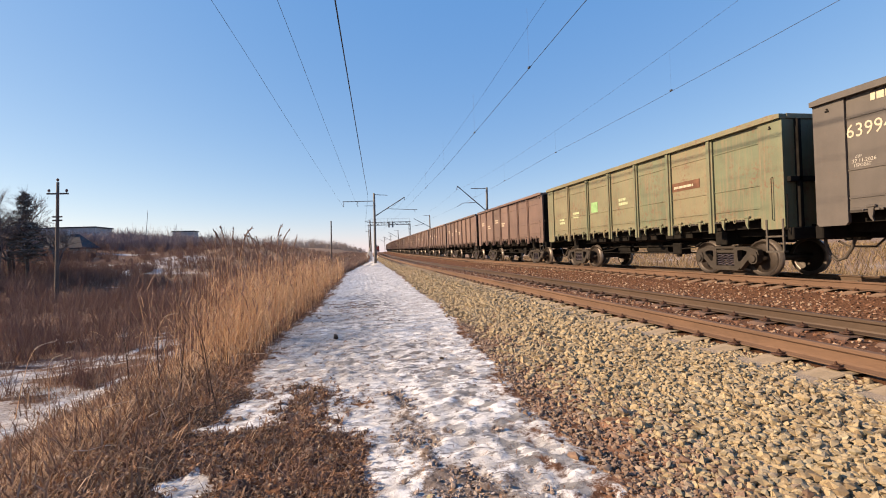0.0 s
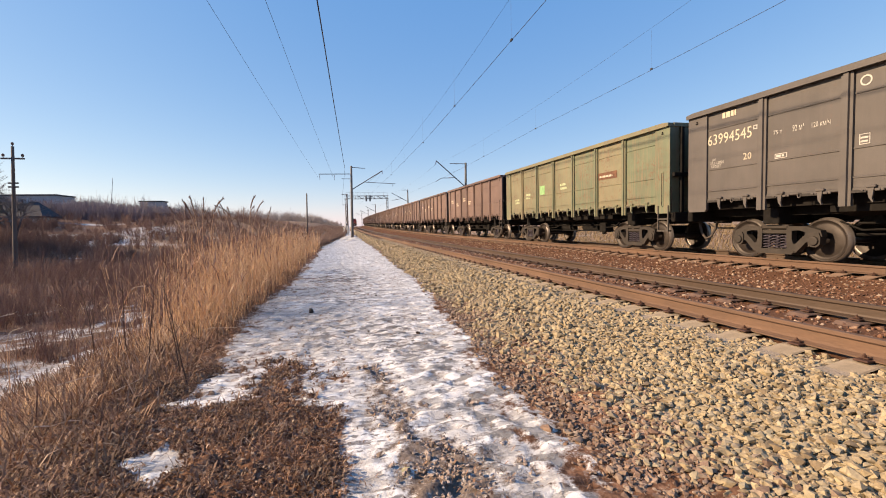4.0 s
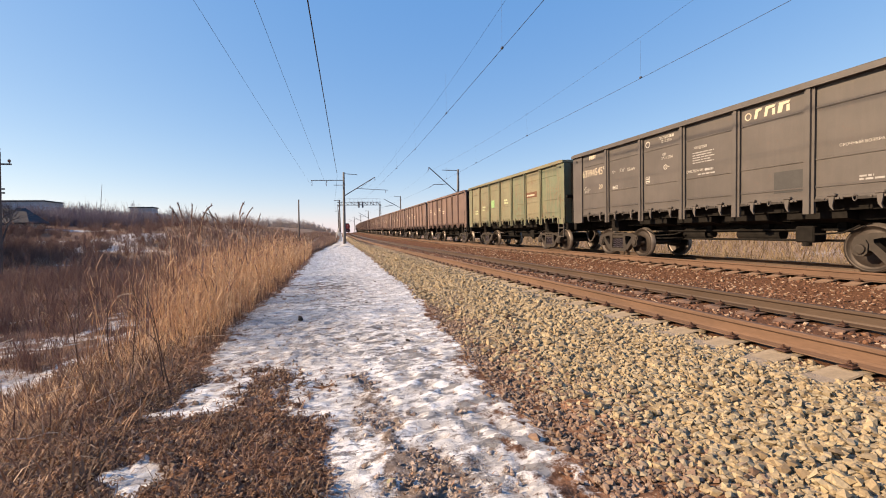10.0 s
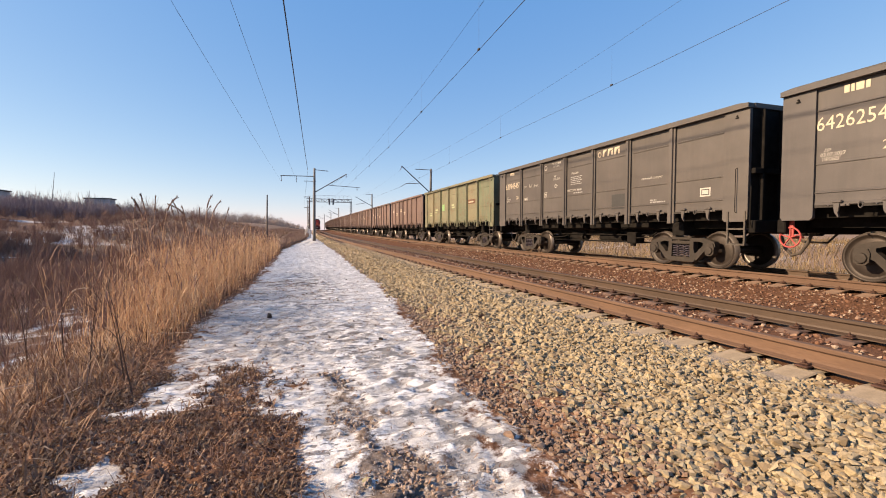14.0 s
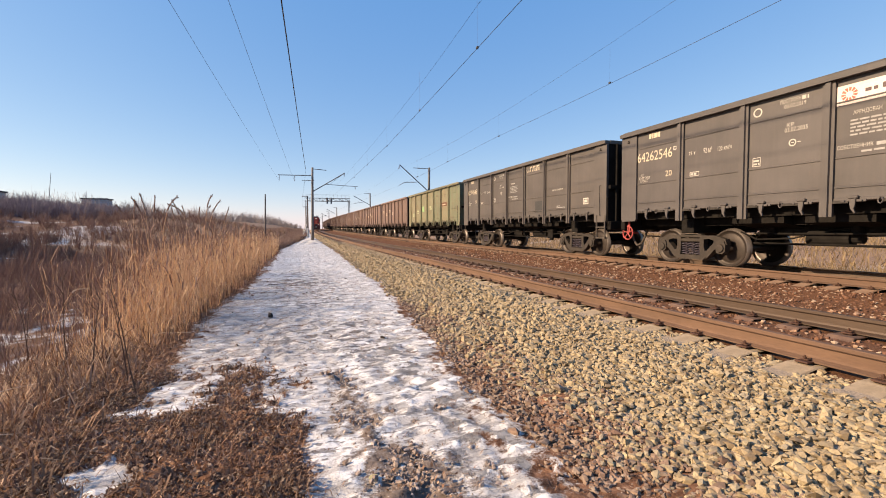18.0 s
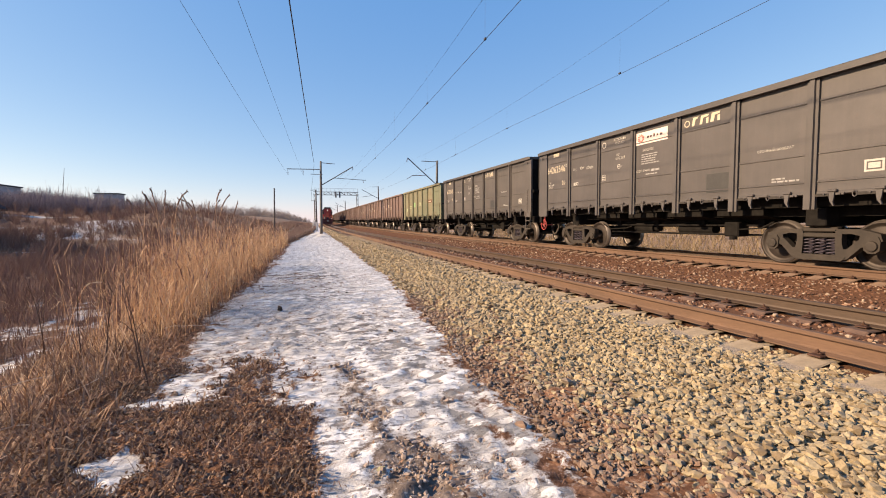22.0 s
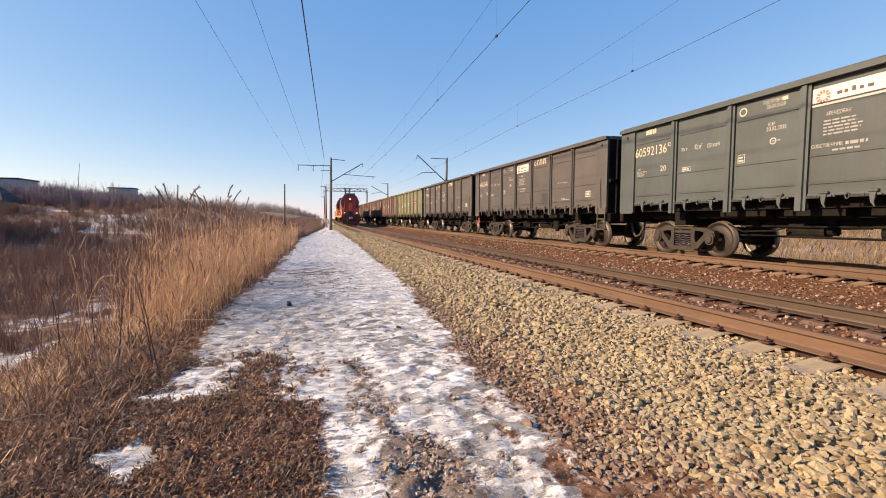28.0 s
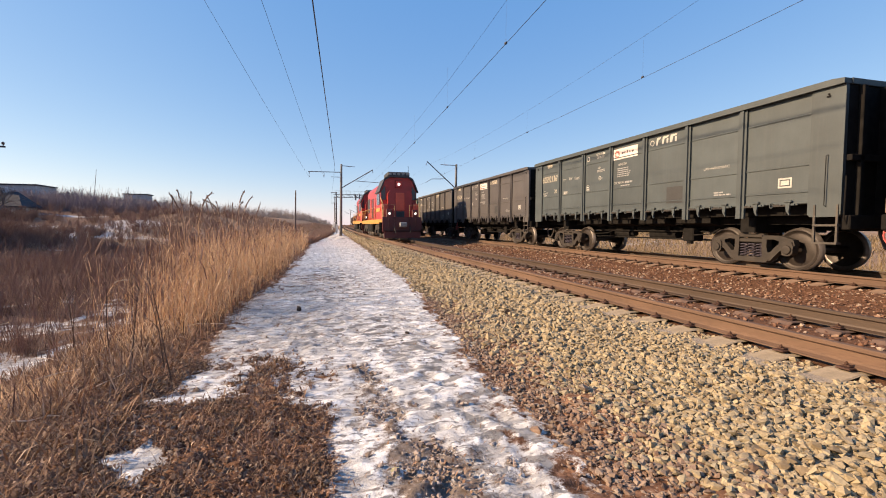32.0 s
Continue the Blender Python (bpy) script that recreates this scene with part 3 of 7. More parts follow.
def build_sleepers():
    clip = clip_mesh()
    for xc, me, first, last, label, group in ((T1, sleeper_mesh(SLEEPER), 1, 74, "grey concrete sleeper half sunk in pale ballast", "sleepers of the near track"),
                                              (T2, sleeper_mesh(SLEEPER_RUST), 4, 74, "rust-stained concrete sleeper in brown ballast", "sleepers of the far track")):
        for k in range(first - 15, last):
            y = 5.30 + 0.543 * (k - 8)
            ob = tagged(new("sleeper", me), label, "sleeper", group)
            ob.matrix_basis = on_track(xc, y, HEAD - 0.18 - 0.190)
            for s in (-1, 1):
                if -2 < y < 24:
                    for q in (-1, 1):
                        part("rail_clip", clip, None, ob, at=pose(s * 0.7975 + q * 0.12, 0, 0.186, 0, 0, 0 if q > 0 else 180))
    far = Mesh()
    for xc in (T1, T2):
        for k in range(74, 260):
            y = 5.30 + 0.543 * (k - 8)
            b = float(bend(y))
            far.box(xc + b - 1.35, xc + b + 1.35, y - 0.12, y + 0.12, float(rise(y)) + HEAD - 0.33, float(rise(y)) + HEAD - 0.19)
    tagged(new("far_sleepers", far.data("far_sleepers", SLEEPER_RUST)), "distant concrete sleepers running to the horizon", "sleeper", kind="stuff")


build_sleepers()

# ---------------------------------------------------------------- goods wagons
def paint(name, col, rust=0.3, rough=0.62, fade=(0.2, 0.14, 0.1), streak=1.0, spread=0.12, other=None):
    """Old wagon paint: dusty, streaked downwards, chipped to rust."""
    def build(nt, b):
        vary = ramp(nt, rnd(nt), [(0.0, tuple(c * (1 - spread) for c in col)), (1.0, other or tuple(min(1, c * (1 + spread)) for c in col))])
        big = ramp(nt, tex(nt, 1.1, 5), [(0.3, (0.8,) * 3), (0.7, (1.15,) * 3)])
        c = mix(nt, 1.0, vary, big, "MULTIPLY")
        drip = ramp(nt, tex(nt, 2.2, 5, stretch=(3, 5, 0.35)), [(0.45, (0, 0, 0)), (0.75, (1, 1, 1))])
        c = mix(nt, math_node(nt, "MULTIPLY", drip, 0.35 * streak), c, fade)
        chips = ramp(nt, tex(nt, 14, 6, 0.72), [(0.60 - 0.12 * rust, (0, 0, 0)), (0.66 - 0.10 * rust, (1, 1, 1))])
        where = ramp(nt, tex(nt, 1.7, 3), [(0.45, (0, 0, 0)), (0.65, (1, 1, 1))])
        c = mix(nt, math_node(nt, "MULTIPLY", math_node(nt, "MULTIPLY", chips, where), rust), c, (0.13, 0.055, 0.03))
        fine = ramp(nt, tex(nt, 60, 3), [(0.3, (0.9,) * 3), (0.7, (1.06,) * 3)])
        nt.links.new(mix(nt, 1.0, c, fine, "MULTIPLY"), b.inputs["Base Color"])
        b.inputs["Roughness"].default_value = rough
        bump(nt, b, math_node(nt, "ADD", tex(nt, 2.5, 2), math_node(nt, "MULTIPLY", tex(nt, 40, 3), 0.15)), 0.25, 0.03)
    return mat(name, build)


PAINT_BROWN = paint("brown_wagon_paint", (0.127, 0.081, 0.067), 0.35, spread=0.22)
PAINT_TAN = paint("taupe_wagon_paint", (0.066, 0.057, 0.052), 0.2, fade=(0.11, 0.09, 0.078), streak=0.5)
PAINT_GREY = paint("dark_grey_wagon_paint", (0.061, 0.054, 0.053), 0.15, fade=(0.105, 0.088, 0.08), streak=0.5)
PAINT_SAGE = paint("grey_green_wagon_paint", (0.045, 0.056, 0.059), 0.12, fade=(0.084, 0.087, 0.082), streak=0.5)
PAINT_GREEN = paint("faded_green_wagon_paint", (0.116, 0.142, 0.086), 0.8, fade=(0.19, 0.14, 0.085), streak=2.4, other=(0.172, 0.155, 0.092))
# Grime darkened to near-black: the shade under the overhanging body is in the colour.
UNDER = plain("grimy_shade_black", (0.011, 0.0098, 0.009), 0.95, 0.0, 0.4)
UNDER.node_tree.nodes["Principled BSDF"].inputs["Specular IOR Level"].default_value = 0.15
BOGIE = plain("dusty_cast_steel", (0.031, 0.024, 0.019), 0.75, 0.2, 0.3, 5, 50)
WHEEL = plain("wheel_steel", (0.034, 0.026, 0.022), 0.55, 0.5, 0.25)
TREAD = plain("worn_wheel_rim", (0.15, 0.13, 0.12), 0.45, 0.6, 0.2)
BLACK = plain("dusty_hose_rubber", (0.055, 0.043, 0.035), 0.8, 0, 0.3)
RED = plain("faded_red_paint", (0.34, 0.055, 0.05), 0.6, 0, 0.2)
WHITE = plain("white_stencil_paint", (0.392, 0.37, 0.336), 0.7, 0, 0.12, 20, 90)
YELLOW = plain("cream_stencil_paint", (0.458, 0.396, 0.302), 0.7, 0, 0.12, 20, 90)
SPRING = plain("dark_coil_steel", (0.055, 0.045, 0.06), 0.6, 0.4, 0.3)
STEEL = plain("worn_step_steel", (0.075, 0.064, 0.054), 0.7, 0.3, 0.3)
HATCH_DARK = plain("dark_hatch_gear", (0.034, 0.029, 0.026), 0.85, 0.1, 0.4)
PATCH = plain("newer_dark_paint", (0.03, 0.0288, 0.0282), 0.65, 0, 0.15)
STENCIL_DIM = plain("rubbed_white_stencil", (0.268, 0.261, 0.255), 0.7, 0, 0.2)
PRINT = plain("dark_print", (0.07, 0.04, 0.04), 0.6, 0, 0.1)
EMBLEM = plain("dull_red_print", (0.36, 0.10, 0.07), 0.6, 0, 0.1)
PAINT_RED = paint("reddish_brown_wagon_paint", (0.17, 0.107, 0.077), 0.3)
RUSTY = plain("rusted_strip", (0.12, 0.055, 0.03), 0.8, 0.1, 0.3)
FRESH = plain("newer_green_paint", (0.20, 0.36, 0.15), 0.65, 0, 0.2)
PALEGREEN = plain("pale_green_touch_up", (0.357, 0.391, 0.238), 0.7, 0, 0.25)
PINK = plain("printed_sheet", (0.612, 0.51, 0.468), 0.6, 0, 0.1, 3, 60)

SIDE = 1.61           # half width over the posts
LONG = 6.42           # half length of a body
POSTS = (-4.24, -2.49, -0.80, 0.89, 2.58, 4.25)  # from the far end towards the camera: y = -value
SILL, TOP = 1.24, 3.91
BELOW = SILL + 0.30     # lower edge of the side panels


def text_mesh(words, size, material, name="lettering", bold=0.0):
    cu = bpy.data.curves.new(name, "FONT")
    cu.body, cu.size, cu.extrude, cu.offset = words, size, 0.0012, bold
    cu.resolution_u = 2
    ob = bpy.data.objects.new(name, cu)
    me = bpy.data.meshes.new_from_object(ob)
    bpy.data.objects.remove(ob)
    me.materials.append(material)
    return me


def bars(wagon, y, z, width, rows, material, h=0.05, gap=0.08, x=-SIDE + 0.052, seed=1, name="stencil"):
    """Writing that cannot be read: short bars, row by row."""
    rng = random.Random(seed)
    m = Mesh()
    for r in range(rows):
        a, end = y, y - width * rng.uniform(0.75, 1.0)
        while a > end:
            w = min(rng.uniform(0.05, 0.16), a - end)
            m.box(x - 0.002, x + 0.004, a - w, a, z - r * gap, z - r * gap + h)
            a -= w + 0.025
    return tagged(part(name, m, material, wagon), kind="stuff")


def wheelset_mesh():
    m = Mesh()
    for s in (-1, 1):
        prof = [(0.0, 0.20), (0.01, 0.36), (0.03, 0.40), (-0.035, 0.43), (-0.05, 0.478), (0.07, 0.485), (0.085, 0.515), (0.1, 0.515), (0.1, 0.41), (0.05, 0.38), (0.04, 0.2)]
        m.disc([(x * -s, r) for x, r in prof] if s > 0 else prof, (s * 0.79 + (-0.02 if s > 0 else 0.02), 0, 0), 28)
    m.tube((-1.05, 0, 0), (1.05, 0, 0), 0.085, n=12)
    me = m.data("wheelset", WHEEL, True)
    me.materials.append(TREAD)
    for p in me.polygons:
        if math.hypot(p.center.y, p.center.z) > 0.452:
            p.material_index = 1
    return me


def side_frame_mesh():
    """Cast bogie frame with two windows and a pocket for the springs, along y."""
    m = Mesh()
    def ring(outer, inner, x0, x1):
        n = len(outer)
        v = [(x, *p) for x in (x0, x1) for p in outer] + [(x, *p) for x in (x0, x1) for p in inner]
        f = []
        for i in range(n):
            j = (i + 1) % n
            f += [(i, j, 2 * n + j, 2 * n + i), (n + i, n + j, 3 * n + j, 3 * n + i), (i, j, n + j, n + i), (2 * n + i, 2 * n + j, 3 * n + j, 3 * n + i)]
        m.add(v, f)
    for s in (-1, 1):
        x0, x1 = -1.09, -0.93
        # window between spring pocket and axle box
        out = [(s * 0.30, 0.80), (s * 0.74, 0.80), (s * 1.04, 0.71), (s * 1.08, 0.58), (s * 0.74, 0.44), (s * 0.52, 0.20), (s * 0.32, 0.18), (s * 0.30, 0.50)]
        inn = [(s * 0.42, 0.70), (s * 0.58, 0.71), (s * 0.72, 0.67), (s * 0.71, 0.60), (s * 0.62, 0.52), (s * 0.51, 0.40), (s * 0.45, 0.40), (s * 0.42, 0.52)]
        ring(out, inn, x0, x1)
        # axle box with its rounded cap
        m.prism([(s * 0.80, 0.40), (s * 0.79, 0.58), (s * 0.83, 0.66), (s * 1.02, 0.66), (s * 1.06, 0.56), (s * 1.05, 0.40), (s * 0.98, 0.34), (s * 0.87, 0.34)], 0, -1.12, -0.95)
        m.disc([(-0.02, 0.07), (-0.015, 0.095), (0.03, 0.11), (0.06, 0.11)], (-1.14, s * 0.925, 0.478), 14)
    m.box(-1.09, -0.93, -0.34, 0.34, 0.74, 0.84, 0.02)
    m.prism([(-0.42, 0.15), (-0.50, 0.24), (-0.34, 0.27), (0.34, 0.27), (0.50, 0.24), (0.42, 0.15)], 0, -1.10, -0.92)
    return m.data("side_frame", BOGIE)


def spring_mesh():
    """One upright coil."""
    n, turns = 9, 5
    pts = [(0.085 * math.cos(2 * math.pi * i / n), 0.085 * math.sin(2 * math.pi * i / n), 0.28 + 0.33 * i / (n * turns)) for i in range(n * turns + 1)]
    return Mesh().chain(pts, 0.018, 5).data("spring", SPRING)


class Kit:
    wheelset, frame, spring = wheelset_mesh(), side_frame_mesh(), spring_mesh()




def bogie(wagon, y):
    b = part("bogie", Kit.frame, None, wagon, "dusty cast-steel bogie", at=pose(0, y, 0))
    for q in (-0.21, 0.0, 0.21):
        part("spring", Kit.spring, None, b, at=pose(-1.01, q, 0))
    part("spring_cap", Mesh().box(-1.08, -0.92, -0.33, 0.33, 0.62, 0.72, 0.02), BOGIE, b)
    for s in (-1, 1):
        w = part("wheelset", Kit.wheelset, None, b, at=pose(0, s * 0.925, 0.478))
    m = Mesh()
    m.box(-0.93, 0.93, -0.22, 0.22, 0.50, 0.80, 0.03)
    m.box(0.93, 1.09, -1.15, 1.15, 0.45, 0.8, 0.05)
    for s in (-1, 1):
        m.box(-0.75, 0.75, s * 0.42 - 0.05, s * 0.42 + 0.05, 0.40, 0.52, 0.02)
        m.box(-0.9, -0.72, s * 0.40 - 0.04, s * 0.40 + 0.04, 0.28, 0.60, 0.02)
    part("bolster", m, UNDER, b)
    return b


def body_meshes(material):
    """Meshes of one open wagon body, shared by all wagons of a colour."""
    out = {}
    edges = [LONG - 0.62] + [-p for p in POSTS] + [-LONG + 0.62]
    out["edges"] = edges
    for i, (a, b) in enumerate(zip(edges, edges[1:])):
        for q, nm in ((-1, "near"), (1, "far")):
            xo, xi = q * 1.53, q * 1.48
            prof = [(xi, BELOW), (xo, BELOW)]
            for z in (SILL + 0.51, SILL + 1.07, SILL + 2.11):
                prof += [(xo, z - 0.02), (xo + q * 0.018, z - 0.012), (xo + q * 0.018, z + 0.012), (xo, z + 0.02)]
            prof += [(xo, TOP - 0.08), (xi, TOP - 0.08)]
            out["panel", i, nm] = Mesh().prism(prof, 1, b + 0.002, a - 0.002).data("side_panel", material)
    for q, nm in ((-1, "near"), (1, "far")):
        x0, x1 = sorted((q * 1.50, q * (SIDE - 0.03)))
        m = Mesh().prism([(0.0, SILL + 0.03), (0.05, SILL - 0.03), (0.57, SILL - 0.03), (0.62, SILL + 0.03), (0.62, TOP - 0.10), (0.0, TOP - 0.10)], 0, x0, x1)
        out["corner", nm] = m.data("corner_plate", material)
        x0, x1 = sorted((q * 1.46, q * (SIDE + 0.05)))
        m = Mesh().prism([(-LONG - 0.01, TOP - 0.13), (LONG + 0.01, TOP - 0.13), (LONG + 0.01, TOP - 0.03), (LONG - 0.22, TOP), (-LONG + 0.22, TOP), (-LONG - 0.01, TOP - 0.03)], 0, x0, x1)
        out["top", nm] = m.data("top_rail", material)
        m = Mesh()
        # a post is a rolled section: two flanges and a proud web
        xa, xb, xc = q * 1.52, q * (SIDE - 0.03), q * SIDE
        poly = [(xa, -0.11), (xb, -0.11), (xb, -0.055), (xc + q * 0.012, -0.045), (xc + q * 0.012, 0.045), (xb, 0.055), (xb, 0.11), (xa, 0.11)]
        out["post", nm] = m.prism(poly, 2, SILL - 0.04, TOP - 0.12).data("post", material)
        x0, x1 = sorted((q * 1.20, q * 1.545))
        out["sill", nm] = Mesh().box(x0, x1, -LONG + 0.62, LONG - 0.62, SILL + 0.255, SILL + 0.315, 0.01).data("side_sill", material)
    # shade on the end walls is painted: near-black in place of the body colour
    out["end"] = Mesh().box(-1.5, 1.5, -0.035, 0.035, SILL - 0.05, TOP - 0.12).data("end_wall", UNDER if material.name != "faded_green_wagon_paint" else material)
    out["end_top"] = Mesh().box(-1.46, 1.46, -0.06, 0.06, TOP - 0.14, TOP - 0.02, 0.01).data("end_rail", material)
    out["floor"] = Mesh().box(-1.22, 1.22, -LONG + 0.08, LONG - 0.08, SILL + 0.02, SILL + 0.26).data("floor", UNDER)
    # one door hook with its bracket
    m = Mesh()
    x = -1.545
    m.prism([(-0.05, SILL + 0.31), (0.05, SILL + 0.31), (0.045, SILL + 0.17), (0.03, SILL + 0.10), (-0.03, SILL + 0.015), (-0.045, SILL + 0.02), (-0.02, SILL + 0.10), (-0.035, SILL + 0.17)], 0, x - 0.04, x + 0.0)
    m.box(x - 0.06, x, -0.085, 0.075, SILL + 0.29, SILL + 0.345, 0.012)
    m.box(x - 0.03, x, -0.20, -0.05, SILL + 0.225, SILL + 0.275, 0.008)
    m.box(x - 0.03, x, 0.05, 0.20, SILL + 0.235, SILL + 0.27, 0.008)
    m.tube((x - 0.055, -0.14, SILL + 0.25), (x - 0.03, -0.14, SILL + 0.25), 0.014, n=6)
    m.tube((x - 0.055, 0.13, SILL + 0.25), (x - 0.03, 0.13, SILL + 0.25), 0.014, n=6)
    out["hook"] = m.data("hatch_hook", material)
    m = Mesh()
    n = 8
    m.chain([(x - 0.03, 0.035 * math.cos(2 * math.pi * i / n), SILL + 0.24 + 0.06 * math.sin(2 * math.pi * i / n)) for i in range(n + 1)], 0.011, 5)
    out["ring"] = m.data("rope_ring", material)
    out["plate_lock"] = Mesh().prism([(-0.16, SILL + 0.21), (0.16, SILL + 0.21), (0.16, SILL + 0.26), (-0.16, SILL + 0.26)], 0, x - 0.03, x + 0.0).data("hatch_lock", HATCH_DARK)
    m = Mesh().box(-0.05, 0.05, -0.05, 0.05, SILL, TOP - 0.15, 0.01)
    # end ribs and girt carry the same painted shade
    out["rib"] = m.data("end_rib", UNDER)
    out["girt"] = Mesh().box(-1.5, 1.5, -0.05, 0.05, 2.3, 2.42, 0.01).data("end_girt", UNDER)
    m = Mesh().tube((-SIDE + 0.03, 0, TOP - 0.26), (-SIDE - 0.02, 0, TOP - 0.26), 0.02, n=6)
    m.box(-SIDE - 0.02, -SIDE + 0.03, -0.035, 0.035, TOP - 0.32, TOP - 0.29)
    out["lug"] = m.data("lug", UNDER)
    return out


def under_meshes():
    """Parts below the body, with the places at which they repeat."""
    out = []
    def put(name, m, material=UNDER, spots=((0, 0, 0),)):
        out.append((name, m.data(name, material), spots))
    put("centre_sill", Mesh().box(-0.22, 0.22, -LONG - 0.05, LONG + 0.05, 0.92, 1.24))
    # inboard bearers and beams fill the dark band below the body, in shade-black
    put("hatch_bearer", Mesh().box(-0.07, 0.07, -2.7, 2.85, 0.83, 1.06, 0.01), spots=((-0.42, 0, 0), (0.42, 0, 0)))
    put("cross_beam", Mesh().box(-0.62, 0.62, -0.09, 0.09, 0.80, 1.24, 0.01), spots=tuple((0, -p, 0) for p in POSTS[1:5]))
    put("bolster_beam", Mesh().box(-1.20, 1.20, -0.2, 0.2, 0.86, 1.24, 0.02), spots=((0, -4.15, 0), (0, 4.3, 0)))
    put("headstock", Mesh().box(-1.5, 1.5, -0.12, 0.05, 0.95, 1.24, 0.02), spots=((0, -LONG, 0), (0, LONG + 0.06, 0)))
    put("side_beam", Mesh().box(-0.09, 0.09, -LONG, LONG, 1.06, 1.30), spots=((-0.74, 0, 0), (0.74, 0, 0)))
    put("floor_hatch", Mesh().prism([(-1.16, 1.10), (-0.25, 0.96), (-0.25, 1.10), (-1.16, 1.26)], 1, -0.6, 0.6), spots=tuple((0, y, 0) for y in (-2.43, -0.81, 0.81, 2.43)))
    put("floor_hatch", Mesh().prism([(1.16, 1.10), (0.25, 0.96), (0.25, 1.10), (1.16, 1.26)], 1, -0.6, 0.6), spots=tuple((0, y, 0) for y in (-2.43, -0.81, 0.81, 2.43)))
    put("brake_cylinder", Mesh().tube((-0.5, 1.7, 0.76), (-0.5, 0.9, 0.76), 0.17, n=14).tube((-0.5, 0.9, 0.76), (-0.5, 0.72, 0.76), 0.10, n=10))
    put("air_reservoir", Mesh().tube((-0.5, -0.1, 0.76), (-0.5, -1.25, 0.76), 0.15, n=14))
    put("brake_valve", Mesh().box(-0.95, -0.55, -2.25, -1.85, 0.58, 0.95, 0.03).tube((-0.85, -2.05, 0.62), (-0.85, -2.05, 0.50), 0.09, n=10))
    put("brake_rod", Mesh().tube((-0.7, 2.8, 0.86), (-0.7, -2.9, 0.86), 0.025, n=6))
    put("brake_rod", Mesh().tube((-0.6, 2.9, 0.62), (-0.6, -2.8, 0.62), 0.03, n=6))
    put("air_pipe", Mesh().chain([(-0.9, 3.0, 0.9), (-0.9, 2.6, 0.72), (-0.9, 1.8, 0.76), (-0.85, 1.6, 0.82)], 0.02, 6))
    put("air_pipe", Mesh().chain([(-0.9, -2.2, 0.76), (-0.9, -2.8, 0.80), (-0.9, -3.1, 0.95)], 0.02, 6))
    put("coupler", Mesh().box(-0.14, 0.14, -0.27, 0.24, 0.92, 1.14, 0.04).box(-0.20, 0.20, 0.1, 0.26, 0.88, 1.18, 0.04), spots=((0, LONG + 0.28, 0),))
    put("coupler", Mesh().box(-0.14, 0.14, -0.24, 0.27, 0.92, 1.14, 0.04).box(-0.20, 0.20, -0.26, -0.1, 0.88, 1.18, 0.04), spots=((0, -LONG - 0.28, 0),))
    put("brake_hose", Mesh().chain([(-0.50, -LONG - 0.02, 1.06), (-0.56, -LONG - 0.08, 0.84), (-0.58, -LONG - 0.18, 0.60), (-0.58, -LONG - 0.33, 0.44), (-0.57, -LONG - 0.50, 0.50), (-0.54, -LONG - 0.62, 0.72), (-0.50, -LONG - 0.69, 0.98)], 0.036, 8), BLACK)
    put("brake_hose", Mesh().chain([(0.45, LONG + 0.02, 1.0), (0.3, LONG + 0.2, 0.72), (-0.30, LONG + 0.32, 0.75), (-0.36, LONG + 0.5, 0.88)], 0.025, 7), BLACK)
    y = -LONG
    m = Mesh()
    for a in (-0.02, 0.40):
        m.box(-1.60, -1.56, y + 0.05 + a, y + 0.09 + a, 0.66, 1.45)
    for z in (0.66, 1.02):
        m.box(-1.61, -1.48, y + 0.03, y + 0.49, z, z + 0.04)
    put("step", m, STEEL)
    put("grab_rail", Mesh().chain([(-SIDE + 0.03, y + 0.27, 1.42), (-SIDE - 0.02, y + 0.27, 1.44), (-SIDE - 0.02, y + 0.27, 2.43), (-SIDE + 0.03, y + 0.27, 2.45)], 0.009, 6))
    put("uncoupling_lever", Mesh().chain([(-0.3, y - 0.2, 1.0), (-1.45, y - 0.06, 0.98), (-1.58, y - 0.06, 1.2), (-1.58, y - 0.07, 2.0)], 0.014, 6))
    return out


def handwheel_mesh():
    m = Mesh()
    n = 16
    c = (-1.40, LONG - 0.10, 0.86)
    m.chain([(c[0], c[1] + 0.21 * math.cos(2 * math.pi * i / n), c[2] + 0.21 * math.sin(2 * math.pi * i / n)) for i in range(n + 1)], 0.018, 6)
    for i in range(5):
        t = 2 * math.pi / 5 * i + 0.3
        m.tube(c, (c[0], c[1] + 0.21 * math.cos(t), c[2] + 0.21 * math.sin(t)), 0.014, n=5)
    m.tube(c, (c[0] + 0.4, c[1], c[2]), 0.03, n=6)
    m.box(c[0] + 0.02, c[0] + 0.06, c[1] - 0.05, c[1] + 0.05, c[2], c[2] + 0.42, 0.01)
    return m.data("handwheel", RED)


UNDERS = under_meshes()
HUE = {}


HAND = handwheel_mesh()


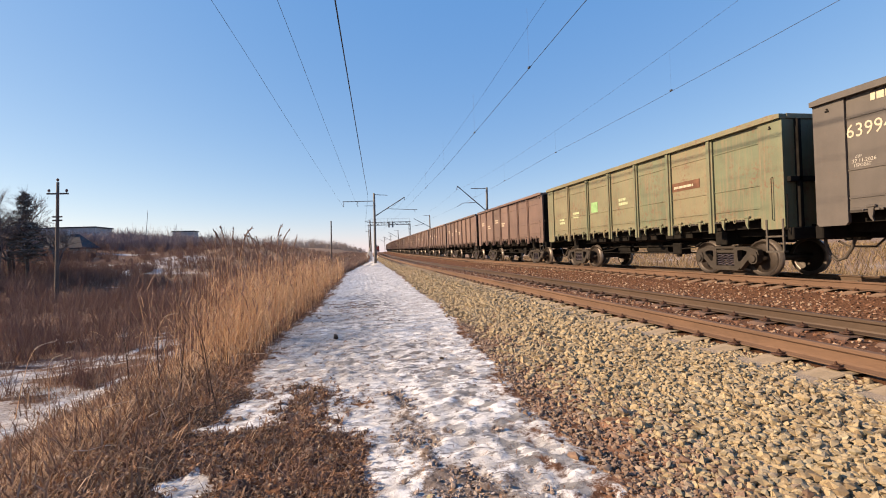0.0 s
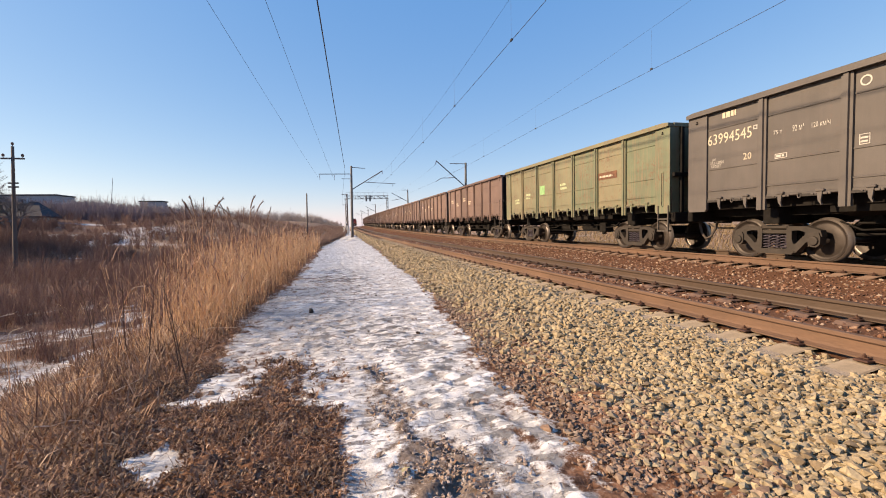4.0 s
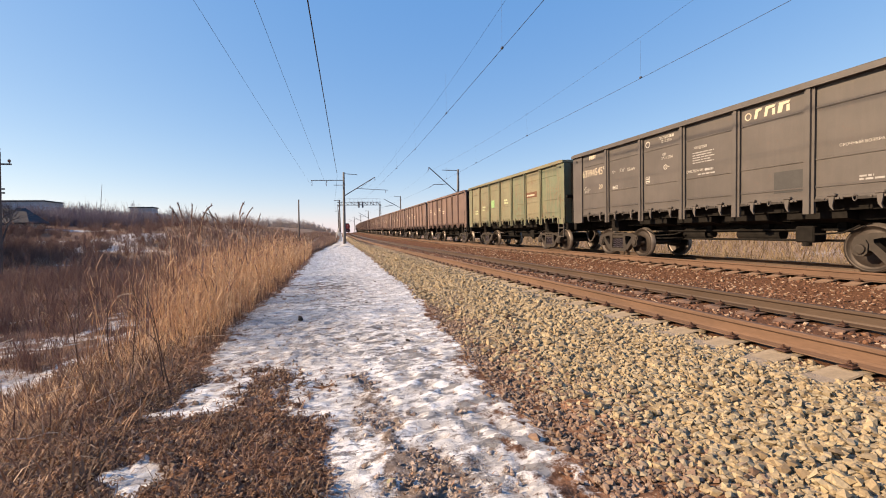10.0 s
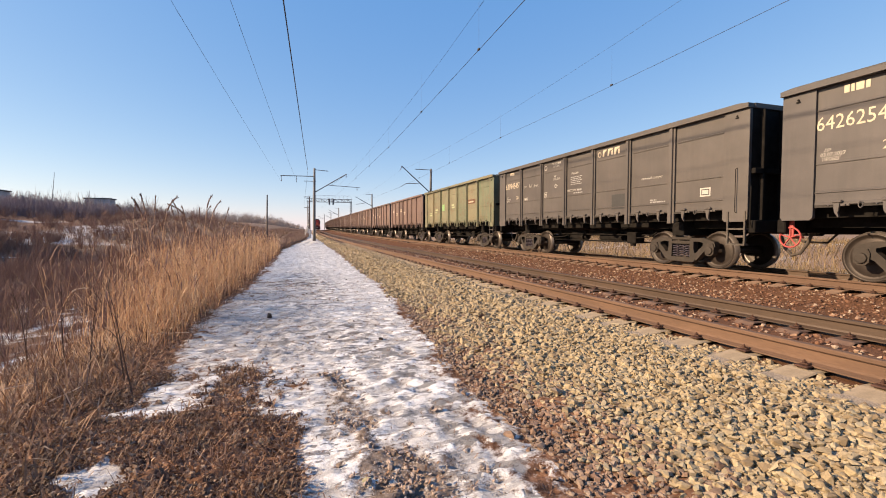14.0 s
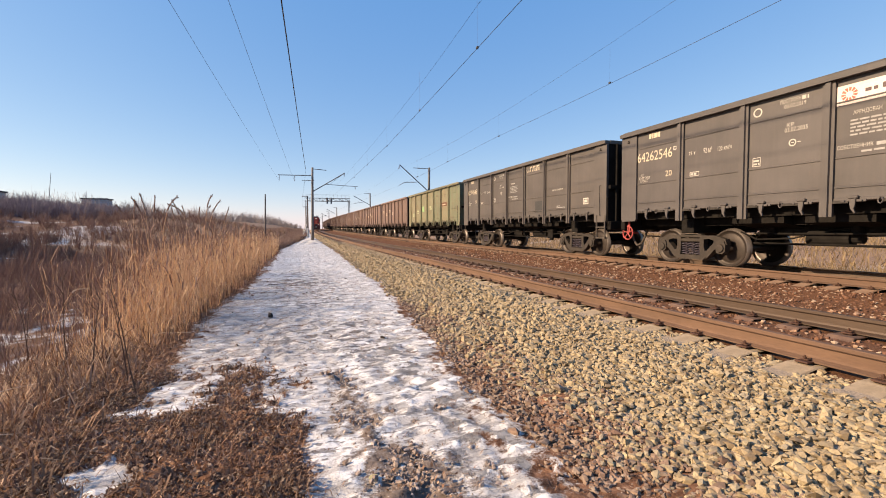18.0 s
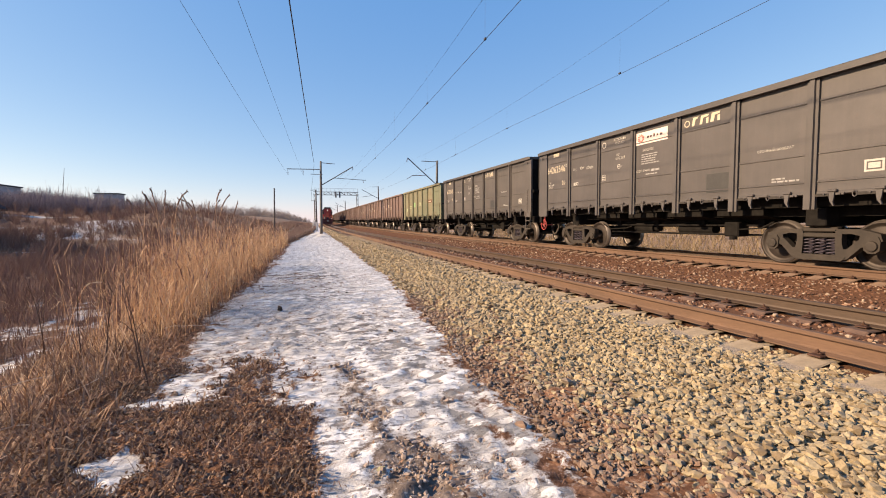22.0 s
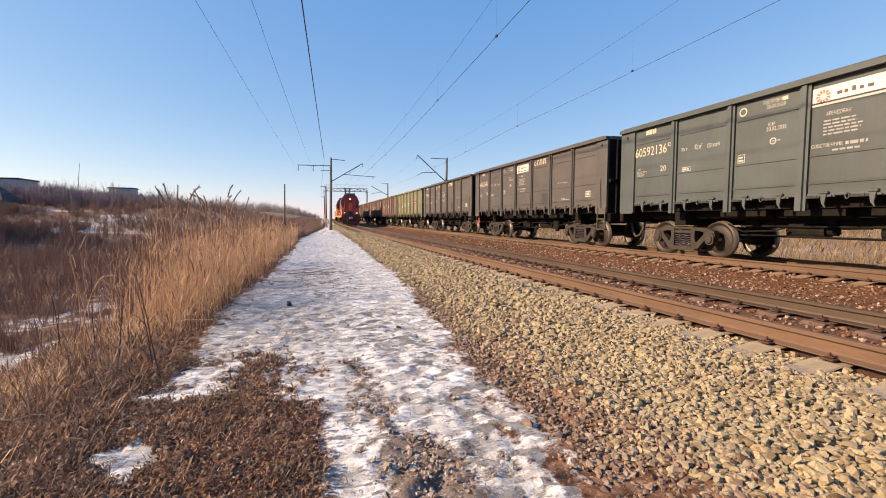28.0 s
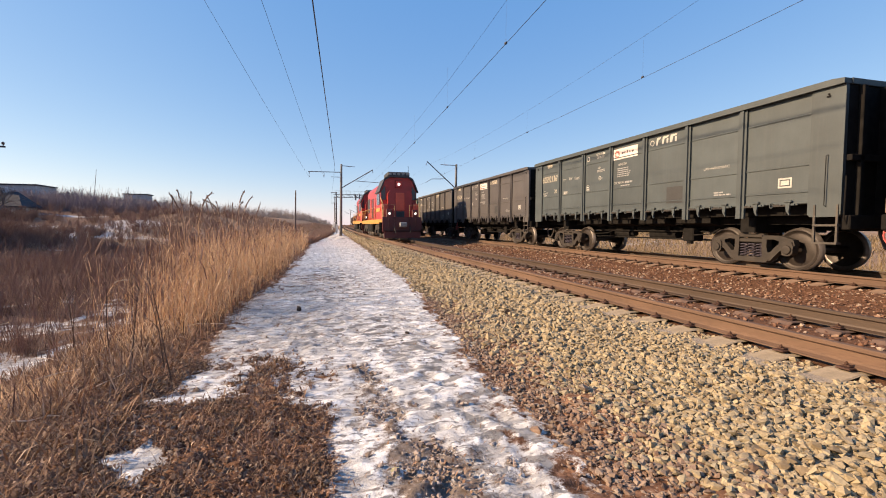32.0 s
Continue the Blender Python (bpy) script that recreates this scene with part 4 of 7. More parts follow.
def wagon(label, material, handwheel=False):
    """An open goods wagon: origin at its middle on the rail head, y along the track."""
    w = thing("goods_wagon", label, "goods wagon", "wagons of the goods train")
    if material.name not in HUE:
        HUE[material.name] = body_meshes(material)
    kit = HUE[material.name]
    edges = kit["edges"]
    for nm in ("near", "far"):
        for i in range(7):
            part("side_panel", kit["panel", i, nm], None, w)
        part("corner_plate", kit["corner", nm], None, w, at=pose(0, -LONG, 0))
        part("corner_plate", kit["corner", nm], None, w, at=pose(0, LONG - 0.62, 0))
        part("top_rail", kit["top", nm], None, w)
        part("side_sill", kit["sill", nm], None, w)
        for p in POSTS:
            part("post", kit["post", nm], None, w, at=pose(0, -p, 0))
    for s in (-1, 1):
        part("end_wall", kit["end"], None, w, at=pose(0, s * (LONG - 0.04), 0))
        part("end_rail", kit["end_top"], None, w, at=pose(0, s * (LONG - 0.03), 0))
        part("lug", kit["lug"], None, w, at=pose(0.03, s * (LONG - 0.3), 0))
    part("floor", kit["floor"], None, w)
    for i in range(5):
        part("end_rib", kit["rib"], None, w, at=pose(-1.2 + 0.6 * i, -LONG - 0.05, 0))
    part("end_girt", kit["girt"], None, w, at=pose(0, -LONG - 0.05, 0))
    for a, b in zip(edges, edges[1:]):
        for k in (0.26, 0.74):
            part("hatch_hook", kit["hook"], None, w, at=pose(0, a + (b - a) * k, 0))
        for k in (0.12, 0.62):
            part("hatch_lock", kit["plate_lock"], None, w, at=pose(0, a + (b - a) * k, 0))
        part("rope_ring", kit["ring"], None, w, at=pose(0, (a + b) / 2, 0))
    for nm, me, spots in UNDERS:
        for q in spots:
            part(nm, me, None, w, at=pose(*q))
    if handwheel:
        part("handwheel", HAND, None, w, "faded red spoked handwheel")
    for y in (-4.15, 4.3):
        bogie(w, y)
    return w


# Stencils: distances are from the wagon's far end, heights from the rail.
FACE = -1.5345


def frame_box(wagon, d, z, w, h, t, material, name="stencil_frame"):
    m = Mesh()
    y = LONG - d
    x0, x1 = FACE - 0.003, FACE + 0.004
    m.box(x0, x1, y - w, y, z, z + t)
    m.box(x0, x1, y - w, y, z + h - t, z + h)
    m.box(x0, x1, y - t, y, z + t, z + h - t)
    m.box(x0, x1, y - w, y - w + t, z + t, z + h - t)
    return part(name, m, material, wagon)


def plate(wagon, d, z, w, h, material, name, label="", x=FACE, sheet=0.004):
    y = LONG - d
    return part(name, Mesh().box(x - sheet, x + 0.004, y - w, y, z, z + h), material, wagon, label)


def ring_mark(wagon, d, z, r, material, bar=False):
    m = Mesh()
    y, n = LONG - d, 16
    for i in range(n):
        a, b = 2 * math.pi * i / n, 2 * math.pi * (i + 1) / n
        q = [(y + k * r * math.cos(t), z + k * r * math.sin(t)) for k, t in ((1, a), (1, b), (0.72, b), (0.72, a))]
        m.prism(q, 0, FACE - 0.003, FACE + 0.002)
    if bar:
        m.box(FACE - 0.003, FACE + 0.002, y - 0.4 * r, y + 0.4 * r, z - 0.12 * r, z + 0.12 * r)
        m.box(FACE - 0.003, FACE + 0.002, y - 2.1 * r, y - 1.25 * r, z - 0.1 * r, z + 0.1 * r)
    return part("stencil_ring", m, material, wagon)


def say(wagon, words, d, z, width, height, material):
    """Words fitted to a width and a cap height."""
    me = text_mesh(words, 1.0, material)
    co = np.empty(len(me.vertices) * 3)
    me.vertices.foreach_get("co", co)
    co = co.reshape(-1, 3)
    lo, hi = co.min(0), co.max(0)
    co[:, 0] = (co[:, 0] - lo[0]) / (hi[0] - lo[0]) * width
    co[:, 1] = (co[:, 1] - lo[1]) / (hi[1] - lo[1]) * height
    co[:, 2] = co[:, 2] * 0 + 0.001 * np.sign(co[:, 2])
    out = np.stack([FACE - 0.002 - co[:, 2], LONG - d - co[:, 0], z + co[:, 1]], 1)
    me.vertices.foreach_set("co", out.astype(np.float32).ravel())
    me.update()
    return tagged(part("lettering", me, None, wagon), kind="stuff")


def logo(wagon, d, z, h, material):
    """A company mark: a ring and three slanted shapes."""
    ring_mark(wagon, d + 0.10, z + h * 0.42, h * 0.40, material)
    y = LONG - d - 0.25
    for k, w, cut in ((0, 0.17, 0.45), (0.24, 0.24, 0.3), (0.55, 0.25, 0.4)):
        m = Mesh().prism([(y - k, z), (y - k - w * cut, z), (y - k - w * cut - 0.03, z + h * 0.7), (y - k - w, z + h * 0.76), (y - k - w - 0.03, z + h), (y - k - 0.04, z + h)], 0, FACE - 0.003, FACE + 0.002)
        if k:
            m.prism([(y - k - w + 0.05, z), (y - k - w - 0.02, z), (y - k - w - 0.02, z + h * 0.66), (y - k - w + 0.05, z + h * 0.60)], 0, FACE - 0.003, FACE + 0.002)
        part("mark_stroke", m, material, wagon)


def stencils(w, number, built, repair, trip, cream, board, seed, mark=None):
    bars(w, LONG - 1.06, 3.58, 0.45, 1, cream, 0.14, 0.1, FACE, seed)
    say(w, number, 0.62, 2.95, 1.27, 0.27, cream)
    frame_box(w, 1.93, 3.12, 0.1, 0.1, 0.02, WHITE)
    say(w, "20", 1.67, 2.44, 0.22, 0.16, cream)
    say(w, "ДР", 0.76, 2.53, 0.12, 0.06, WHITE)
    say(w, trip, 0.70, 2.44, 0.42, 0.07, WHITE)
    say(w, "ПРОБЕГ", 0.74, 2.35, 0.30, 0.07, WHITE)
    say(w, "75 т", 2.43, 2.89, 0.20, 0.09, WHITE)
    say(w, "92 м³", 2.86, 2.88, 0.24, 0.13, WHITE)
    say(w, "120 км/ч", 3.26, 2.87, 0.36, 0.11, WHITE)
    frame_box(w, 2.47, 2.34, 0.28, 0.11, 0.015, WHITE)
    bars(w, LONG - 2.5, 2.37, 0.22, 1, WHITE, 0.05, 0.1, FACE, seed + 1)
    ring_mark(w, 4.22, 3.55, 0.10, WHITE)
    say(w, "ПОСТРОЕН", 4.70, 3.60, 0.40, 0.08, WHITE)
    bars(w, LONG - 5.12, 3.60, 0.16, 1, WHITE, 0.08, 0.1, FACE, seed + 2)
    say(w, built, 4.78, 3.49, 0.42, 0.08, WHITE)
    say(w, "КР", 4.84, 3.10, 0.14, 0.08, WHITE)
    say(w, repair, 4.80, 2.99, 0.44, 0.09, WHITE)
    ring_mark(w, 4.96, 2.76, 0.075, WHITE, True)
    frame_box(w, 4.13, 2.36, 0.18, 0.20, 0.014, WHITE)
    bars(w, LONG - 4.15, 2.47, 0.14, 2, WHITE, 0.035, 0.07, FACE, seed + 3)
    say(w, "АРЕНДОВАН", 6.00, 3.06, 0.42, 0.09, WHITE)
    bars(w, LONG - 5.96, 2.96, 0.70, 5, STENCIL_DIM, 0.03, 0.066, FACE, seed + 4)
    say(w, "СОБСТВЕННИК", 5.76, 2.46, 0.56, 0.075, WHITE)
    bars(w, LONG - 6.36, 2.46, 0.36, 1, STENCIL_DIM, 0.06, 0.1, FACE, seed + 5)
    bars(w, LONG - 6.14, 2.37, 0.54, 1, STENCIL_DIM, 0.035, 0.1, FACE, seed + 6)
    logo(w, 7.50, 3.46, 0.22, mark or cream)
    say(w, "СРОЧНЫЙ ВОЗВРАТ", 9.54, 2.49, 0.78, 0.075, WHITE)
    bars(w, LONG - 9.88, 1.86, 0.30, 1, STENCIL_DIM, 0.035, 0.1, FACE, seed + 7)
    bars(w, LONG - 9.88, 1.80, 0.62, 1, STENCIL_DIM, 0.035, 0.1, FACE, seed + 8)
    plate(w, 8.24, 1.69, 0.62, 0.47, PATCH, "touched_up_square", "darker square of newer paint")
    frame_box(w, 11.55, 1.86, 0.30, 0.22, 0.035, WHITE)
    plate(w, 11.61, 1.92, 0.18, 0.10, WHITE, "stencil_block")
    if board:
        b = plate(w, 5.71, 3.29, 1.24, 0.36, PINK, "sponsor_board", "pale printed board")
        y, z, n = LONG - 5.93, 3.47, 11
        for i in range(n):
            a = 2 * math.pi * i / n
            q = [(y + r * math.cos(a + o), z + r * math.sin(a + o)) for r, o in ((0.06, -0.2), (0.13, -0.22), (0.13, 0.16), (0.06, 0.14))]
            part("emblem_petal", Mesh().prism(q, 0, FACE - 0.009, FACE - 0.003), EMBLEM, b)
        for i, (h, ww) in enumerate(((0.09, 0.10), (0.09, 0.07), (0.13, 0.07), (0.09, 0.07), (0.09, 0.10))):
            y = LONG - 6.16 - i * 0.125
            part("wordmark_bar", Mesh().box(FACE - 0.009, FACE - 0.003, y - ww, y - 0.01, 3.45, 3.44 + h * 0.8), PRINT, b)
PITCH = 13.55


def train():
    first = -0.88 - LONG            # middle of the wagon whose far end stands nearest at the clip's middle
    rolls = []
    u = wagon("grey-green steel open goods wagon with white stencils and board", PAINT_SAGE)
    v = wagon("dark grey steel open goods wagon with stencils and red handwheel", PAINT_GREY, True)
    w = wagon("taupe-brown steel open goods wagon with cream stencils", PAINT_TAN)
    g = wagon("faded green steel open goods wagon stained yellow with rust", PAINT_GREEN)
    b = wagon("plain brown steel open goods wagon", PAINT_BROWN)
    back = wagon("reddish-brown steel open goods wagon with red handwheel", PAINT_RED, True)
    stencils(u, "60592136", "20.02.2020", "20.02.2036", "20.02.2028", YELLOW, True, 10, WHITE)
    stencils(v, "64262546", "03.07.2019", "03.07.2035", "03.07.2027", YELLOW, True, 30)
    stencils(w, "63994545", "27.11.2018", "27.11.2034", "27.11.2026", YELLOW, False, 50)
    plate(g, 8.9, 2.55, 1.35, 0.26, RUSTY, "riveted_strip", "dark rusted strip with pale stencil")
    bars(g, LONG - 9.2, 2.63, 0.95, 1, YELLOW, 0.07, 0.1, FACE - 0.006, 71)
    plate(g, 4.2, 2.35, 0.5, 0.42, FRESH, "touched_up_square", "brighter green square of newer paint")
    for k, d in enumerate((1.2, 2.6, 6.2)):
        bars(g, LONG - d, 2.2 + 0.2 * k, 0.6, 2, PALEGREEN, 0.1, 0.16, FACE, 80 + k)
    for k, d in enumerate((0.9, 2.5, 4.4, 5.8)):
        bars(b, LONG - d, 2.9 - 0.3 * (k % 2), 0.7, 2, YELLOW, 0.09, 0.15, FACE, 90 + k)
    bars(back, LONG - 0.7, 1.5, 0.5, 1, WHITE, 0.06, 0.1, -1.582, 120)
    for k, ob in ((-1, back), (0, u), (1, v), (2, w), (3, g), (4, b)):
        rolls.append((k, ob))
    for k in range(5, 21):
        rolls.append((k, copy_thing(b, Matrix())))
    return first, rolls


FIRST, ROLLS = train()



# ---------------------------------------------------------------- masts, poles and wires
CONCRETE = plain("grey_mast_concrete", (0.134, 0.124, 0.117), 0.85, 0, 0.2, 3, 50, 0.3)
GALV = plain("weathered_galvanised_steel", (0.13, 0.13, 0.135), 0.6, 0.4, 0.25)
PORCELAIN = plain("brown_porcelain", (0.10, 0.05, 0.04), 0.3, 0, 0.2)
WIRE = plain("oxidised_wire", (0.05, 0.047, 0.05), 0.6, 0.4, 0.2)
WOOD = plain("weathered_pole_wood", (0.096, 0.076, 0.068), 0.9, 0, 0.3, 6, 60, 0.4, stretch=(1, 1, 0.15))
LIMEWASH = plain("chipped_limewash", (0.561, 0.544, 0.51), 0.9, 0, 0.15)


def land(x, y):
    return float(ground_z(x - float(bend(y)), y) + rise(y))


def insulator(parent, a, b, r=0.075, n=4):
    m = Mesh()
    a, b = Vector(a), Vector(b)
    m.tube(a, b, 0.018, n=6)
    for k in range(n):
        t = (k + 0.7) / (n + 0.4)
        c = a.lerp(b, t)
        e = a.lerp(b, min(1, t + 0.35 / (n + 1)))
        m.tube(c, e, r, r * 0.35, 9)
    return part("insulator", m, PORCELAIN, parent)


def mast(x, y, top, label, arms=None, r=0.19, lean=0.0, name="catenary_mast", material=None, group="overhead line masts"):
    g = land(x, y)
    ob = thing(name, label, "mast", group, at=pose(x, y, g))
    h = top - g
    n = 6
    m = Mesh().chain([(lean * k / n, 0, -0.3 + (h + 0.3) * k / n) for k in range(n + 1)], r, 12, r * 0.63)
    part("shaft", m, material or CONCRETE, ob, smooth=True)
    return ob, g


def rod(ob, g, x0, a, b, r, name, material=None):
    """A rod from a to b, given as (x, z) in the place, on a mast at x0."""
    return part(name, Mesh().tube((a[0] - x0, 0, a[1] - g), (b[0] - x0, 0, b[1] - g), r, n=7), material or GALV, ob)


# mast beside the footpath
x0 = 2.42
ob, g = mast(x0, 58, 9.36, "grey concrete catenary mast with arms to both sides", lean=0.15)
rod(ob, g, x0, (2.64, 6.39), (6.53, 8.79), 0.06, "bracket_arm")
rod(ob, g, x0, (4.18, 7.30), (8.17, 7.10), 0.035, "register_arm")
rod(ob, g, x0, (2.55, 9.18), (4.27, 9.07), 0.04, "top_arm")
rod(ob, g, x0, (-1.48, 8.30), (2.60, 8.34), 0.05, "feeder_arm")
rod(ob, g, x0, (1.3, 7.72), (2.75, 7.72), 0.035, "short_arm")
rod(ob, g, x0, (6.45, 8.74), (4.6, 7.28), 0.012, "stay_wire", WIRE)
for a, b in (((-1.36, 8.28), (-1.36, 7.60)), ((0.42, 8.30), (0.42, 7.58)), ((6.5, 8.75), (6.5, 8.35)), ((7.85, 7.08), (7.85, 6.75)), ((3.1, 9.15), (3.7, 9.10))):
    insulator(ob, (a[0] - x0, 0, a[1] - g), (b[0] - x0, 0, b[1] - g))
# mast beyond the goods train
x0 = 15.25
ob, g = mast(x0, 50, 8.79, "grey concrete catenary mast behind the goods train", lean=0.18)
rod(ob, g, x0, (15.3, 6.0), (11.87, 8.98), 0.06, "bracket_arm")
rod(ob, g, x0, (13.98, 7.05), (12.38, 6.98), 0.035, "register_arm")
rod(ob, g, x0, (12.38, 6.98), (11.75, 6.56), 0.025, "steady_arm")
rod(ob, g, x0, (15.4, 8.66), (13.5, 8.68), 0.04, "top_arm")
for a, b in (((11.9, 8.95), (11.75, 8.5)), ((14.4, 8.66), (13.9, 8.67)), ((13.6, 7.02), (13.2, 7.0))):
    insulator(ob, (a[0] - x0, 0, a[1] - g), (b[0] - x0, 0, b[1] - g))
# masts further along the far side
for x0, y, top in ((16.0, 95, 9.41), (15.1, 160, 9.58), (15.9, 205, 9.85), (16.6, 262, 10.7)):
    ob, g = mast(x0, y, top, "distant grey catenary mast beyond the goods train")
    rod(ob, g, x0, (x0, top - 2.6), (x0 - 3.5, top - 0.7), 0.06, "bracket_arm")
    rod(ob, g, x0, (x0 - 1.2, top - 1.9), (x0 - 3.4, top - 2.3), 0.04, "register_arm")
    rod(ob, g, x0, (x0, top - 0.1), (x0 - 1.3, top - 0.1), 0.04, "top_arm")
# posts along the footpath
for x0, y, top, arm, label in ((2.45, 75, 7.07, 0.85, "wooden line post with a short crossarm by the path"), (2.92, 100, 6.6, 0.7, "wooden line post further along the path")):
    ob, g = mast(x0, y, top, label, r=0.14, name="line_post", material=WOOD, group="line posts")
    rod(ob, g, x0, (x0 - arm, top - 0.1), (x0 + 0.15, top - 0.06), 0.05, "crossarm", WOOD)
    part("painted_foot", Mesh().tube((0, 0, -0.05), (0, 0, 1.5), 0.155, 0.15, 12), LIMEWASH, ob, "limewashed foot")
    m = Mesh().tube((-0.9, 0, -0.1), (0, 0, 2.6), 0.06, n=7)
    part("prop", m, LIMEWASH, ob, "limewashed leaning prop")
ob, g = mast(-2.45, 45, 4.87, "thin bare wooden post standing among the reeds", r=0.09, lean=0.12, name="bare_post", material=WOOD, group="line posts")
part("post_cap", Mesh().tube((0.12, 0, 4.87 - g - 0.02), (0.12, 0, 4.87 - g + 0.05), 0.08, 0.03, 8), WOOD, ob)


def gantry():
    y = 120
    xa, xb = 3.6, 14.55
    g = land(xa, y)
    ob = thing("signal_gantry", "grey lattice signal gantry spanning both tracks", "gantry", at=pose(0, y, g))
    for nm, x in (("leg", xa), ("leg", xb)):
        m = Mesh()
        for dx in (-0.2, 0.2):
            for dy in (-0.2, 0.2):
                m.tube((x + dx, dy, -0.3), (x + dx, dy, 9.4 - g), 0.05, n=5)
        for k in range(9):
            z = k * 0.95
            m.tube((x - 0.2, -0.2, z), (x + 0.2, -0.2, z + 0.95), 0.025, n=4)
            m.tube((x + 0.2, 0.2, z), (x - 0.2, 0.2, z + 0.95), 0.025, n=4)
        part(nm, m, GALV, ob)
    m = Mesh()
    z0, z1 = 9.05 - g, 9.85 - g
    for z in (z0, z1):
        for dy in (-0.3, 0.3):
            m.tube((xa - 0.4, dy, z), (xb + 0.3, dy, z), 0.055, n=5)
    n = 13
    for k in range(n):
        a, b = xa + (xb - xa) * k / n, xa + (xb - xa) * (k + 1) / n
        for dy in (-0.3, 0.3):
            m.tube((a, dy, z0 if k % 2 else z1), (b, dy, z1 if k % 2 else z0), 0.035, n=4)
            m.tube((b, dy, z0), (b, dy, z1), 0.03, n=4)
    part("truss", m, GALV, ob)
    for x in (8.9, 9.9):
        part("signal_head", Mesh().box(x - 0.2, x + 0.2, -0.75, -0.4, z0 - 0.7, z0 + 0.9, 0.04).box(x - 0.05, x + 0.05, -0.45, 0.0, z0 - 0.2, z0 + 0.2), GALV, ob, "dark signal head seen from the front")
    rail = Mesh()
    for k in range(12):
        x = xa + (xb - xa) * k / 11
        rail.tube((x, -0.35, z1), (x, -0.35, z1 + 0.9), 0.02, n=4)
    rail.tube((xa, -0.35, z1 + 0.9), (xb, -0.35, z1 + 0.9), 0.02, n=4)
    part("guard_rail", rail, GALV, ob)


gantry()


def wire(points, r, label, sag=0.15):
    """A wire through its points, hanging a little between them."""
    pts = []
    for a, b in zip(points, points[1:]):
        a, b = Vector(a), Vector(b)
        n = max(4, int((b - a).length / 4))
        for k in range(n):
            t = k / n
            p = a.lerp(b, t)
            p.z -= sag * 4 * t * (1 - t)
            pts.append(p)
    pts.append(Vector(points[-1]))
    v, f = [], []
    for p in pts:
        v += [(p.x - r, p.y, p.z - r * 0.6), (p.x + r, p.y, p.z - r * 0.6), (p.x, p.y, p.z + r)]
    for k in range(len(pts) - 1):
        for j in range(3):
            f.append((k * 3 + j, k * 3 + (j + 1) % 3, k * 3 + 3 + (j + 1) % 3, k * 3 + 3 + j))
    return tagged(new("overhead_wire", big_mesh("overhead_wire", v, f, WIRE)), label, "wire", "overhead wires")


wire([(-5.5, -20, 9.9), (-3.6, 16.2, 8.85), (-1.36, 58, 7.58)], 0.007, "thin feeder wire strung above the path", 0.1)
wire([(-3.6, -20, 9.85), (-1.8, 15.6, 8.85), (0.42, 58, 7.56)], 0.007, "thin feeder wire strung above the path", 0.1)
wire([(-1.7, -20, 8.9), (-0.2, 15.5, 9.0), (1.75, 58, 9.1)], 0.022, "thick dark cable strung to the mast", 0.1)
wire([(1.75, 58, 9.0), (1.75, 75, 7.05), (2.3, 100, 6.55)], 0.012, "thin wire between the line posts", 0.2)
wire([(4.1, -20, 6.75), (5.08, 9.2, 6.75), (5.75, 27.6, 6.78), (6.2, 58, 6.95), (7.0, 120, 7.6)], 0.008, "contact wire above the near track", 0.02)
wire([(4.6, -20, 9.0), (5.6, 12.6, 8.5), (6.16, 28.2, 8.45), (6.5, 58, 8.4), (7.0, 120, 8.9)], 0.0045, "catenary wire above the near track", 0.1)
wire([(11.0, -20, 7.05), (11.4, 7.8, 7.05), (11.65, 23.8, 7.0), (11.8, 50, 6.6), (12.6, 95, 7.2), (13.5, 160, 8)], 0.007, "contact wire above the goods train", 0.05)
wire([(11.2, -20, 9.3), (11.5, 10, 8.7), (11.75, 50, 8.5), (12.5, 95, 8.7)], 0.004, "catenary wire above the goods train", 0.5)


def dropper(x, y, z0, z1):
    m = Mesh().tube((0, 0, 0), (0, 0, z1 - z0), 0.002, n=4)
    m.box(-0.03, 0.03, -0.05, 0.05, -0.03, 0.03, 0.008)
    ob = part("dropper", m, WIRE)
    ob.matrix_basis = pose(x, y, z0)
    tagged(ob, "short dropper clamped to the contact wire", "dropper", "wire droppers")


for y in (12, 19, 27.6, 36, 45):
    t = np.interp(y, [9.2, 27.6, 58], [5.08, 5.75, 6.2]), np.interp(y, [12.6, 28.2, 58], [8.5, 8.45, 8.4])
    dropper(float(t[0]), y, 6.76, float(t[1]))
for y in (7.2, 14, 23.8, 33, 42):
    dropper(float(np.interp(y, [7.8, 23.8, 50], [11.4, 11.65, 11.8])), y, float(np.interp(y, [7.8, 23.8, 50], [7.04, 6.99, 6.6])), float(np.interp(y, [10, 50], [8.4, 8.3])))

# wooden telegraph pole on the low ground
x0, y = -20.45, 35
ob, g = mast(x0, y, 7.30, "weathered wooden telegraph pole with crossarms", r=0.13, lean=0.35, name="telegraph_pole", material=WOOD, group="line posts")
for z, w in ((6.50, 0.65), (4.9, 0.28), (4.65, 0.28)):
    c = x0 + 0.35 * (z - g) / (7.3 - g)
    part("crossarm", Mesh().box(c - w - x0, c + w - x0, -0.06, 0.06, z - g - 0.05, z - g + 0.05, 0.01), WOOD, ob)
for x, z in ((-20.65, 6.55), (-19.58, 6.55), (-20.1, 7.3)):
    part("insulator", Mesh().tube((x - x0, 0, z - g), (x - x0, 0, z - g + 0.1), 0.02, n=6).tube((x - x0, 0, z - g + 0.08), (x - x0, 0, z - g + 0.2), 0.07, 0.085, 9).tube((x - x0, 0, z - g + 0.2), (x - x0, 0, z - g + 0.27), 0.085, 0.03, 9), PORCELAIN, ob)

